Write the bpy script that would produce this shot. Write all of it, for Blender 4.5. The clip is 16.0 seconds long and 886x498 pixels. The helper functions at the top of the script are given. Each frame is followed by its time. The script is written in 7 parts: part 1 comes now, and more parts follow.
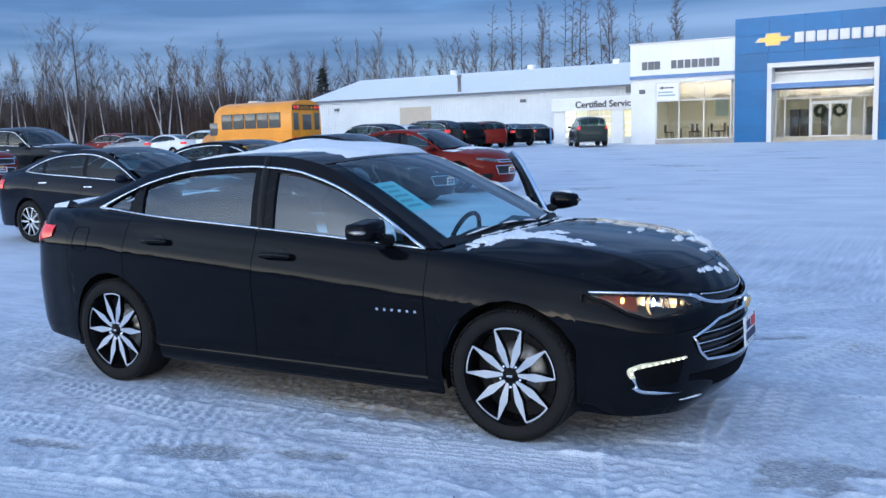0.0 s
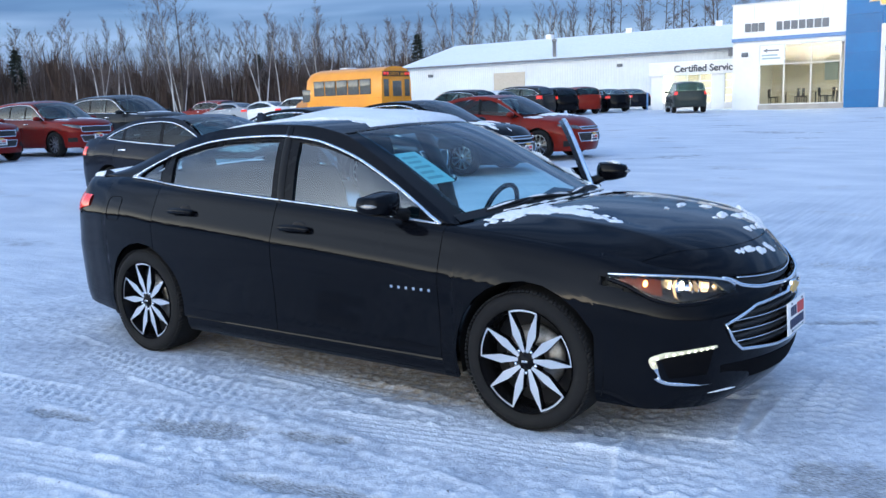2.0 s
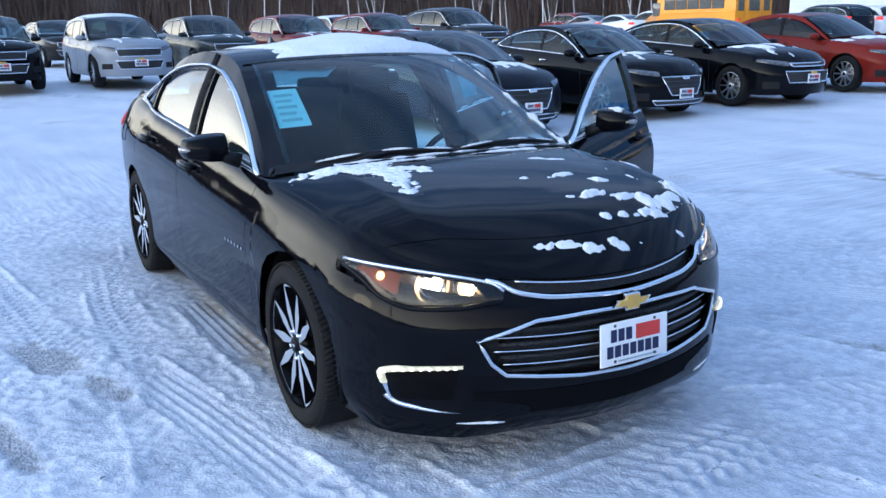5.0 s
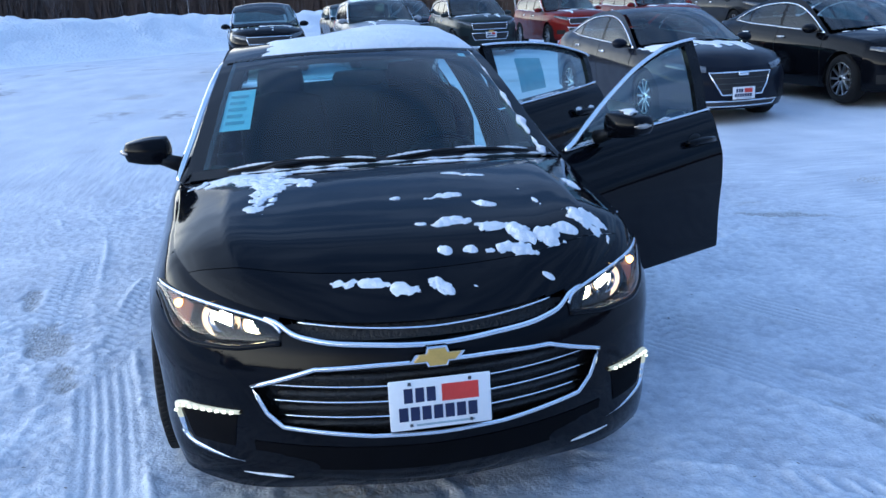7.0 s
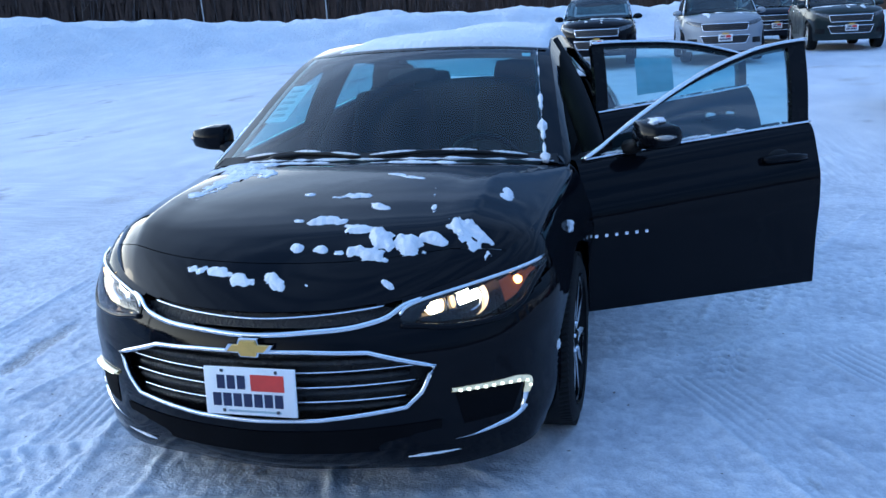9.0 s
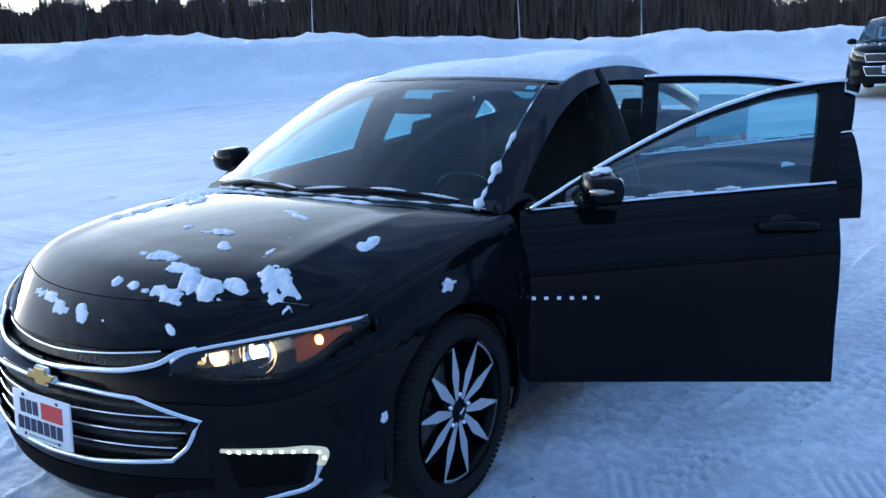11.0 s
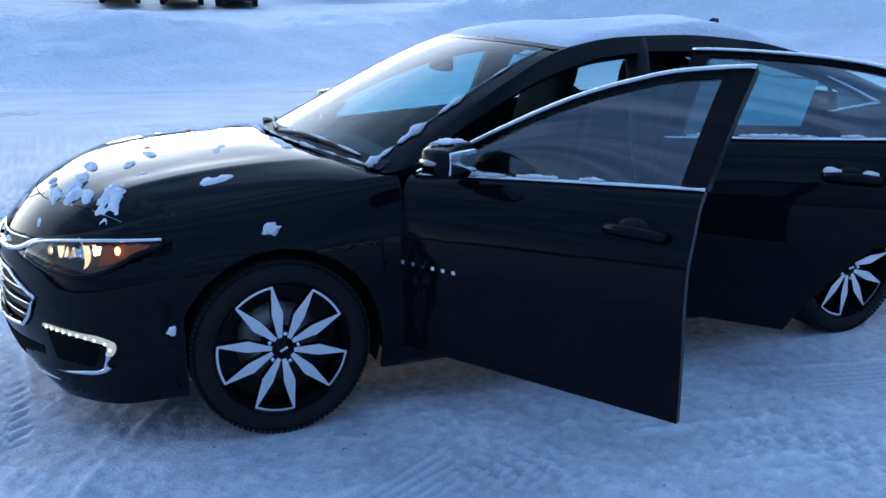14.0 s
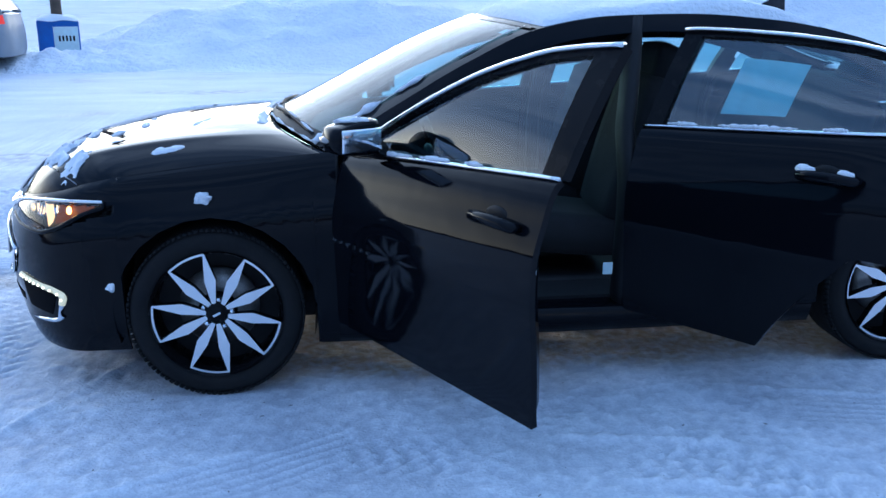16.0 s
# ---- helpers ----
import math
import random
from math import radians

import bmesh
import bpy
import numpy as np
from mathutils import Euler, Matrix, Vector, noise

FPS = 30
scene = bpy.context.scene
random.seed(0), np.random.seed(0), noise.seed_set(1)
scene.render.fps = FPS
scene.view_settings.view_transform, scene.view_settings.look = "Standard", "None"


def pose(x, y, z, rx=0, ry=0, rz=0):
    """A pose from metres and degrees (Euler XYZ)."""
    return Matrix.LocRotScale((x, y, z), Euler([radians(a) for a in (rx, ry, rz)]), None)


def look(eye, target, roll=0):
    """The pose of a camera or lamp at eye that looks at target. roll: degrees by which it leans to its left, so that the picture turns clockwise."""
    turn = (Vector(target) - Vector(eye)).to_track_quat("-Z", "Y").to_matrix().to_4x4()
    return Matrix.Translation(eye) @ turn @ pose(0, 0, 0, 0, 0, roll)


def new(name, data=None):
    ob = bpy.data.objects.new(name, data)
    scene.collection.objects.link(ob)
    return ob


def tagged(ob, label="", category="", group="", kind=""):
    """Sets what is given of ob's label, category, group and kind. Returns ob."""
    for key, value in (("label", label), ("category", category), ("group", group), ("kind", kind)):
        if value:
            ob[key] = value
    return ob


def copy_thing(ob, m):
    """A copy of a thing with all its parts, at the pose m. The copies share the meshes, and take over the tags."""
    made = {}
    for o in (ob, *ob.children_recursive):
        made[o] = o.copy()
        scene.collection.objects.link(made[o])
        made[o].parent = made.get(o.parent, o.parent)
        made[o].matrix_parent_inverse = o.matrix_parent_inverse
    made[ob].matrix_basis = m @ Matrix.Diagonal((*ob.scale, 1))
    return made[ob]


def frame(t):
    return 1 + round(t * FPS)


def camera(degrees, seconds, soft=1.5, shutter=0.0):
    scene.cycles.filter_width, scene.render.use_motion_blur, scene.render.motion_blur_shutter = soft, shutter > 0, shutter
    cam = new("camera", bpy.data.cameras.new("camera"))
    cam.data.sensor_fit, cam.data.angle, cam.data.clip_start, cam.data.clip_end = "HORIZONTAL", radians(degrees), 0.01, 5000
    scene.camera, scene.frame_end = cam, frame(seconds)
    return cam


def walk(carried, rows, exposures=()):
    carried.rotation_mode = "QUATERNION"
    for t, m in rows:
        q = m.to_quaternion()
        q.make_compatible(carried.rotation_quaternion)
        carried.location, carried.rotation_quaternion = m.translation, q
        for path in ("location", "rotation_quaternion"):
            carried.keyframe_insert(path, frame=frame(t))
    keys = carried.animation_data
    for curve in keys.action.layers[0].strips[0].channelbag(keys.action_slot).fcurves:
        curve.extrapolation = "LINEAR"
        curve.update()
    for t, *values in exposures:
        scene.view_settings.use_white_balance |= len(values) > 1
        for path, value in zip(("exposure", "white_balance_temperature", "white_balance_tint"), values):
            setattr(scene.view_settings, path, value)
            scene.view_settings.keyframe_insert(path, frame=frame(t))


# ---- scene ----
cam = camera(52.7, 16.0)
PATH = [
    (0, (3.277, -4.804, 1.528), (2.297, -3.079, 1.277), -1.7),
    (0.5, (3.271, -4.801, 1.526), (2.291, -3.075, 1.274), -1.7),
    (1, (3.236, -4.752, 1.524), (2.271, -3.02, 1.264), -1.8),
    (1.5, (3.257, -4.597, 1.512), (2.274, -2.886, 1.188), -2.9),
    (2, (3.476, -4.359, 1.524), (2.318, -2.76, 1.206), -1.9),
    (2.5, (3.656, -4.05, 1.506), (2.431, -2.501, 1.186), -2.2),
    (3, (3.885, -3.677, 1.518), (2.57, -2.209, 1.18), -2.4),
    (3.5, (4.147, -3.351, 1.503), (2.68, -2.056, 1.091), -0.9),
    (4, (4.324, -2.9, 1.508), (2.765, -1.719, 1.09), -1.3),
    (4.5, (4.463, -2.493, 1.528), (2.846, -1.405, 1.079), -2.1),
    (5, (4.634, -2.043, 1.555), (2.948, -1.081, 1.073), -1.0),
    (7.5, (4.837, 0.029, 1.6), (2.911, 0.141, 1.071), -3.2),
    (8, (4.893, 0.452, 1.608), (2.972, 0.335, 1.062), -3.3),
    (8.5, (4.792, 0.836, 1.568), (2.88, 0.544, 1.057), -3.4),
    (9, (4.708, 1.243, 1.549), (2.833, 0.749, 1.057), -3.0),
    (9.5, (4.622, 1.639, 1.558), (2.793, 1.01, 1.047), -2.2),
    (12, (3.194, 3.034, 1.527), (1.867, 1.598, 1.106), -1.0),
    (12.5, (2.968, 3.316, 1.527), (1.792, 1.767, 1.058), 0.1),
    (13, (2.669, 3.488, 1.514), (1.597, 1.870, 1.034), 0.7),
    (13.5, (2.397, 3.693, 1.505), (1.509, 1.969, 1.017), -0.0),
    (14, (2.136, 3.939, 1.541), (1.349, 2.174, 1.025), 0.5),
    (14.5, (1.845, 3.993, 1.505), (1.216, 2.168, 0.980), 0.4),
    (15, (1.562, 4.046, 1.528), (1.164, 2.161, 0.994), 0.4),
    (15.5, (1.251, 4.191, 1.529), (1.008, 2.282, 0.984), 0.8),
    (16, (0.979, 4.209, 1.514), (0.727, 2.302, 0.968), 0.1),
]
walk(cam, [(t, look(eye, target, roll)) for t, eye, target, roll in PATH], [(0.0, -0.42, 5300, 1), (2.5, -.14, 5500, 0), (4.0, -.34, 5350, 0), (5.0, 0.0, 5450, 1), (8.0, -.20, 5000, -1), (9.5, -.16, 4950, -2), (12.0, -.20, 5200, -1), (14.5, -.32, 5100, 0), (16.0, 0.07, 5150, 0)])

# ---- light: dusk, the sun just gone behind the woods beyond the snow bank ----
SUN_AZ = -98.0
world = bpy.data.worlds.new("dusk")
scene.world = world
world.use_nodes = True
wn = world.node_tree.nodes
wl = world.node_tree.links
wn.clear()
sky = wn.new("ShaderNodeTexSky")
sky.sky_type = "NISHITA"
sky.sun_disc = False
sky.sun_elevation = radians(4.5)
sky.sun_rotation = radians(90 - SUN_AZ)
sky.air_density, sky.dust_density, sky.ozone_density = 1.0, 0.6, 3.0
co = wn.new("ShaderNodeTexCoord")
mp = wn.new("ShaderNodeMapping")
mp.inputs["Scale"].default_value = (1.6, 1.6, 9.0)
nz = wn.new("ShaderNodeTexNoise")
nz.inputs["Scale"].default_value = 2.2
nz.inputs["Detail"].default_value = 7
nz.inputs["Roughness"].default_value = 0.55
nz.inputs["Distortion"].default_value = 0.4
rp = wn.new("ShaderNodeValToRGB")
rp.color_ramp.elements[0].color = (.84, .84, .84, 1)
rp.color_ramp.elements[0].position, rp.color_ramp.elements[1].position = 0.22, 0.48
gain = wn.new("ShaderNodeMixRGB")
gain.blend_type, gain.inputs["Fac"].default_value = "MULTIPLY", 1.0
gain.inputs["Color2"].default_value = (0.90, 0.74, 0.92, 1)
# overcast: a third as bright at the horizon as overhead
sx = wn.new("ShaderNodeSeparateXYZ")
up = wn.new("ShaderNodeMapRange")
up.inputs["From Min"].default_value, up.inputs["From Max"].default_value = 0.0, 1.0
up.inputs["To Min"].default_value, up.inputs["To Max"].default_value = 0.40, 1.0
tint = wn.new("ShaderNodeMixRGB")
tint.blend_type, tint.inputs["Fac"].default_value = "MULTIPLY", 1.0
tint.inputs["Color2"].default_value = (0.42, 0.64, 1.12, 1)
cl = wn.new("ShaderNodeMixRGB")
cf = wn.new("ShaderNodeMath")
cf.operation, cf.inputs[1].default_value = "MULTIPLY", 0.93
bg = wn.new("ShaderNodeBackground")
bg.inputs["Strength"].default_value = 1.0
wo = wn.new("ShaderNodeOutputWorld")
# paler, faintly mauve streaks in the cloud deck
mp2 = wn.new("ShaderNodeMapping")
mp2.inputs["Scale"].default_value = (1.1, 1.1, 13.0)
mp2.inputs["Location"].default_value = (3.1, 1.7, .4)
nz2 = wn.new("ShaderNodeTexNoise")
nz2.inputs["Scale"].default_value, nz2.inputs["Detail"].default_value, nz2.inputs["Distortion"].default_value = 1.5, 3, .5
rp2 = wn.new("ShaderNodeValToRGB")
rp2.color_ramp.elements[0].position, rp2.color_ramp.elements[1].position = 0.40, 0.64
rp2.color_ramp.elements[0].color, rp2.color_ramp.elements[1].color = (.84, .86, .90, 1), (2.3, 1.85, 1.55, 1)
streak = wn.new("ShaderNodeMixRGB")
streak.blend_type, streak.inputs["Fac"].default_value = "MULTIPLY", 1.0
wl.new(co.outputs["Generated"], mp2.inputs["Vector"])
wl.new(mp2.outputs[0], nz2.inputs["Vector"])
wl.new(nz2.outputs["Fac"], rp2.inputs["Fac"])
wl.new(rp2.outputs["Color"], streak.inputs["Color2"])
wl.new(co.outputs["Generated"], mp.inputs["Vector"])
wl.new(mp.outputs[0], nz.inputs["Vector"])
wl.new(nz.outputs["Fac"], rp.inputs["Fac"])
# the deck is thinner and brighter towards the set sun
dt = wn.new("ShaderNodeVectorMath")
dt.operation = "DOT_PRODUCT"
dt.inputs[1].default_value = (math.cos(radians(SUN_AZ)), math.sin(radians(SUN_AZ)), 0.0)
thin = wn.new("ShaderNodeMapRange")
thin.interpolation_type = "SMOOTHSTEP"
thin.inputs["From Min"].default_value, thin.inputs["From Max"].default_value = 0.45, 1.0
thin.inputs["To Min"].default_value, thin.inputs["To Max"].default_value = 1.0, 0.94
fwd = wn.new("ShaderNodeMapRange")
fwd.interpolation_type = "SMOOTHSTEP"
fwd.inputs["From Min"].default_value, fwd.inputs["From Max"].default_value = -0.28, 1.0
low = wn.new("ShaderNodeMapRange")
low.interpolation_type = "SMOOTHSTEP"
low.inputs["From Min"].default_value, low.inputs["From Max"].default_value = 0.05, 0.32
low.inputs["To Min"].default_value, low.inputs["To Max"].default_value = 1.0, 0.0
both = wn.new("ShaderNodeMath")
both.operation = "MULTIPLY"
lit = wn.new("ShaderNodeMixRGB")
lit.blend_type = "ADD"
lit.inputs["Color2"].default_value = (6.2, 4.8, 3.0, 1)
# above the glow a paler veil reaches higher
veil_az, veil_up, veil_f, veil = wn.new("ShaderNodeMapRange"), wn.new("ShaderNodeMapRange"), wn.new("ShaderNodeMath"), wn.new("ShaderNodeMixRGB")
for k_, a_, b_ in ((veil_az, 0.15, 1.0), (veil_up, 0.98, 0.22)):
    k_.interpolation_type = "SMOOTHSTEP"
    k_.inputs["From Min"].default_value, k_.inputs["From Max"].default_value = a_, b_
veil_f.operation, veil.blend_type = "MULTIPLY", "ADD"
veil.inputs["Color2"].default_value = (3.3, 3.05, 2.8, 1)
wl.new(dt.outputs["Value"], veil_az.inputs["Value"])
wl.new(sx.outputs["Z"], veil_up.inputs["Value"])
wl.new(veil_az.outputs[0], veil_f.inputs[0])
wl.new(veil_up.outputs[0], veil_f.inputs[1])
wl.new(veil_f.outputs[0], veil.inputs["Fac"])
wl.new(dt.outputs["Value"], fwd.inputs["Value"])
wl.new(sx.outputs["Z"], low.inputs["Value"])
wl.new(fwd.outputs[0], both.inputs[0])
wl.new(low.outputs[0], both.inputs[1])
wl.new(both.outputs[0], lit.inputs["Fac"])
cv = wn.new("ShaderNodeMath")
cv.operation = "MULTIPLY"
wl.new(co.outputs["Generated"], dt.inputs[0])
wl.new(dt.outputs["Value"], thin.inputs["Value"])
wl.new(rp.outputs["Color"], cv.inputs[0])
wl.new(thin.outputs[0], cv.inputs[1])
wl.new(cv.outputs[0], cf.inputs[0])
wl.new(sky.outputs[0], gain.inputs["Color1"])
wl.new(co.outputs["Generated"], sx.inputs[0])
wl.new(sx.outputs["Z"], up.inputs["Value"])
wl.new(up.outputs[0], tint.inputs["Color1"])
wl.new(cf.outputs[0], cl.inputs["Fac"])
wl.new(gain.outputs[0], cl.inputs["Color1"])
wl.new(tint.outputs[0], streak.inputs["Color1"])
wl.new(streak.outputs[0], lit.inputs["Color1"])
wl.new(lit.outputs[0], veil.inputs["Color1"])
wl.new(veil.outputs[0], cl.inputs["Color2"])
wl.new(cl.outputs[0], bg.inputs["Color"])
wl.new(bg.outputs[0], wo.inputs["Surface"])

sun = new("sun", bpy.data.lights.new("sun", "SUN"))
sun.data.energy, sun.data.angle, sun.data.color = 0.35, radians(14), (1.0, 0.72, 0.45)
sun.matrix_world = look((0, 0, 0), (-math.cos(radians(SUN_AZ)), -math.sin(radians(SUN_AZ)), -0.10))

# ---- materials ----
def mat(name, color, rough=0.5, metal=0.0, coat=0.0, var=0.0, scale=8.0, bump=0.0, bscale=60.0, rvar=0.0, emit=None, estr=0.0, col2=None, spec=0.5, obvar=0.0, coat_ior=1.25, coat_bump=False):
    """A principled material: base colour varied at two scales, uneven gloss and fine relief."""
    m = bpy.data.materials.new(name)
    m.use_nodes = True
    n, l = m.node_tree.nodes, m.node_tree.links
    b = n["Principled BSDF"]
    b.inputs["Base Color"].default_value = (*color, 1)
    b.inputs["Roughness"].default_value, b.inputs["Metallic"].default_value = rough, metal
    b.inputs["Coat Weight"].default_value, b.inputs["Coat Roughness"].default_value, b.inputs["Coat IOR"].default_value = coat, 0.015, coat_ior
    b.inputs["Specular IOR Level"].default_value = spec
    if emit:
        b.inputs["Emission Color"].default_value, b.inputs["Emission Strength"].default_value = (*emit, 1), estr
    if coat_bump:
        # faint orange peel and pressed-steel waviness in the clear coat
        tcb, k1, k2, bpc, bpd = (n.new(q) for q in ("ShaderNodeTexCoord", "ShaderNodeTexNoise", "ShaderNodeTexNoise", "ShaderNodeBump", "ShaderNodeBump"))
        k1.inputs["Scale"].default_value, k2.inputs["Scale"].default_value = 5.0, 220.0
        bpc.inputs["Distance"].default_value, bpc.inputs["Strength"].default_value = 0.003, 0.5
        bpd.inputs["Distance"].default_value, bpd.inputs["Strength"].default_value = 0.0001, 0.5
        for k, q in ((k1, bpc), (k2, bpd)):
            l.new(tcb.outputs["Object"], k.inputs["Vector"])
            l.new(k.outputs["Fac"], q.inputs["Height"])
        l.new(bpc.outputs[0], bpd.inputs["Normal"])
        l.new(bpd.outputs[0], b.inputs["Coat Normal"])
    if var or bump or rvar or obvar:
        tc = n.new("ShaderNodeTexCoord")
        def noise_node(s, d=5):
            k = n.new("ShaderNodeTexNoise")
            k.inputs["Scale"].default_value, k.inputs["Detail"].default_value = s, d
            l.new(tc.outputs["Object"], k.inputs["Vector"])
            return k
        if var or col2:
            big, small = noise_node(scale), noise_node(scale * 9, 3)
            add = n.new("ShaderNodeMath")
            add.operation = "MULTIPLY_ADD"
            add.inputs[1].default_value = 0.45
            l.new(small.outputs["Fac"], add.inputs[0])
            l.new(big.outputs["Fac"], add.inputs[2])
            rm = n.new("ShaderNodeValToRGB")
            rm.color_ramp.elements[0].position, rm.color_ramp.elements[1].position = 0.5, 0.95
            c2 = col2 or tuple(min(1, c * (1 + var)) for c in color)
            c1 = color if col2 else tuple(c * (1 - var) for c in color)
            rm.color_ramp.elements[0].color, rm.color_ramp.elements[1].color = (*c1, 1), (*c2, 1)
            l.new(add.outputs[0], rm.inputs["Fac"])
            out = rm.outputs["Color"]
            if obvar:
                oi = n.new("ShaderNodeObjectInfo")
                hs = n.new("ShaderNodeHueSaturation")
                mr = n.new("ShaderNodeMapRange")
                mr.inputs["To Min"].default_value, mr.inputs["To Max"].default_value = 1 - obvar, 1 + obvar
                l.new(oi.outputs["Random"], mr.inputs["Value"])
                l.new(mr.outputs[0], hs.inputs["Value"])
                l.new(out, hs.inputs["Color"])
                out = hs.outputs["Color"]
            l.new(out, b.inputs["Base Color"])
        if rvar:
            rn = noise_node(scale * 2.3)
            mr = n.new("ShaderNodeMapRange")
            mr.inputs["From Min"].default_value, mr.inputs["From Max"].default_value = 0.35, 0.7
            mr.inputs["To Min"].default_value, mr.inputs["To Max"].default_value = max(0.0, rough - rvar), rough + rvar
            l.new(rn.outputs["Fac"], mr.inputs["Value"])
            l.new(mr.outputs[0], b.inputs["Roughness"])
        if bump:
            bn = noise_node(bscale, 6)
            bp = n.new("ShaderNodeBump")
            bp.inputs["Strength"].default_value, bp.inputs["Distance"].default_value = bump, 1.0 / bscale
            l.new(bn.outputs["Fac"], bp.inputs["Height"])
            l.new(bp.outputs[0], b.inputs["Normal"])
    return m


def glass_mat(name, tint, f0=0.05, power=3.8):
    """A thin pane: tinted, clear, and glossier the flatter it is seen, alike from both sides."""
    m = bpy.data.materials.new(name)
    m.use_nodes = True
    n, l = m.node_tree.nodes, m.node_tree.links
    n.remove(n["Principled BSDF"])
    tr, gl, lw, mx = n.new("ShaderNodeBsdfTransparent"), n.new("ShaderNodeBsdfGlossy"), n.new("ShaderNodeLayerWeight"), n.new("ShaderNodeMixShader")
    tr.inputs["Color"].default_value = (*tint, 1)
    gl.inputs["Roughness"].default_value = 0.02
    pw, ma = n.new("ShaderNodeMath"), n.new("ShaderNodeMath")
    pw.operation, pw.inputs[1].default_value = "POWER", power
    ma.operation, ma.inputs[1].default_value, ma.inputs[2].default_value = "MULTIPLY_ADD", 1.0 - f0, f0
    l.new(lw.outputs["Facing"], pw.inputs[0])
    l.new(pw.outputs[0], ma.inputs[0])
    l.new(ma.outputs[0], mx.inputs[0])
    l.new(tr.outputs[0], mx.inputs[1])
    l.new(gl.outputs[0], mx.inputs[2])
    l.new(mx.outputs[0], n["Material Output"].inputs["Surface"])
    return m


PAINT_BLACK = mat("black_paint", (0.0034, 0.0038, 0.0056), 0.5, 0.0, 1.0, spec=0.0, coat_ior=1.225, coat_bump=True)
CHROME = mat("chrome", (0.78, 0.80, 0.84), 0.10, 1.0, rvar=0.06, scale=6)
DARK_PLASTIC = mat("dark_plastic", (0.007, 0.007, 0.008), 0.55, spec=.25, bump=0.1, bscale=400, var=0.3)
RUBBER = mat("tyre_rubber", (0.007, 0.007, 0.008), 0.85, spec=.25, bump=0.3, bscale=220, col2=(0.013, 0.0125, 0.012), var=0.4, scale=5)
MACHINED = mat("machined_alloy", (0.80, 0.81, 0.83), 0.34, 1.0, rvar=0.03, scale=12)
GLOSS_BLACK = mat("gloss_black", (0.006, 0.006, 0.007), 0.25, 0.0, 0.25, rvar=0.1, spec=.06)
STEEL = mat("brake_steel", (0.32, 0.30, 0.28), 0.45, 0.9, var=0.4, scale=20)
GLASS_WS = glass_mat("windscreen_glass", (0.50, 0.78, 0.84), 0.022, 4.2)
GLASS_SIDE = glass_mat("side_glass", (0.50, 0.75, 0.80), 0.15)
GLASS_DARK = glass_mat("tinted_glass", (0.20, 0.29, 0.31), 0.04, 4.2)
GLASS_CLEAR = glass_mat("clear_lens", (0.94, 0.95, 0.97), 0.035)
INTERIOR = mat("dark_cloth", (0.0065, 0.0065, 0.0075), 0.9, bump=0.4, bscale=300, var=0.35, scale=10)
TRIM_GREY = mat("grey_trim", (0.06, 0.06, 0.065), 0.6, var=0.2)
BRAKE_RED = mat("red_lens", (0.55, 0.02, 0.015), 0.12, 0, 1.0, emit=(1.0, 0.05, 0.02), estr=0.5)
AMBER = mat("amber_lens", (0.10, 0.018, 0.004), 0.4, 0, 0.0, spec=.2, emit=(1.0, 0.25, 0.04), estr=0.11)
AMBER_BULB = mat("amber_bulb", (0.9, 0.4, 0.1), 0.25, 0, 0.0, emit=(1.0, 0.42, 0.10), estr=9)
LAMP_ON = mat("lit_bulb", (1, 0.9, 0.7), 0.2, emit=(1.0, 0.76, 0.42), estr=30)
LAMP_DIM = mat("lit_reflector", (0.9, 0.8, 0.6), 0.15, 0.9, emit=(1.0, 0.58, 0.22), estr=1.0)
LAMP_BOWL = mat("lit_bowl", (0.9, 0.8, 0.6), 0.2, 0.9, emit=(1.0, 0.60, 0.26), estr=1.9, var=.6, scale=45)
DRL = mat("daytime_strip", (0.50, 0.47, 0.36), 0.25, emit=(1.0, 0.86, 0.52), estr=.42, var=.35, scale=40)
BEAD = mat("lit_bead", (0.9, 0.88, 0.7), 0.25, emit=(1.0, 0.88, 0.58), estr=2.2)
SNOW = mat("fresh_snow", (0.80, 0.81, 0.83), 0.75, var=0.06, scale=4, bump=0.6, bscale=45, spec=0.3)
PAPER = mat("white_card", (0.80, 0.80, 0.80), 0.6, var=0.04)
NAVY = mat("navy_print", (0.008, 0.014, 0.060), 0.5, var=0.1)
RED_PRINT = mat("red_print", (0.55, 0.04, 0.03), 0.5, var=0.1)
STICKER = mat("window_sticker_paper", (0.56, 0.68, 0.69), 0.6, var=0.08, scale=15)
GREY_PRINT = mat("grey_print", (0.34, 0.42, 0.45), 0.6, var=0.1)
GOLD = mat("gold_emblem", (0.62, 0.40, 0.10), 0.38, 0.35, rvar=0.08, var=.1, scale=20)


# ---- mesh helpers ----
def mesh_ob(name, verts, faces, material, parent=None, label="", smooth=True):
    me = bpy.data.meshes.new(name)
    me.from_pydata([tuple(map(float, v)) for v in verts], [], [tuple(map(int, f)) for f in faces])
    me.validate()
    if smooth:
        me.polygons.foreach_set("use_smooth", [True] * len(me.polygons))
    me.materials.append(material)
    ob = new(name, me)
    if parent:
        ob.parent = parent
    if label:
        ob["label"] = label
    return ob


def part(name, bm, material, parent, label="", smooth=True):
    me = bpy.data.meshes.new(name)
    bmesh.ops.recalc_face_normals(bm, faces=bm.faces)
    bm.to_mesh(me)
    bm.free()
    if smooth:
        me.polygons.foreach_set("use_smooth", [True] * len(me.polygons))
    me.materials.append(material)
    ob = new(name, me)
    if parent:
        ob.parent = parent
    if label:
        ob["label"] = label
    return ob


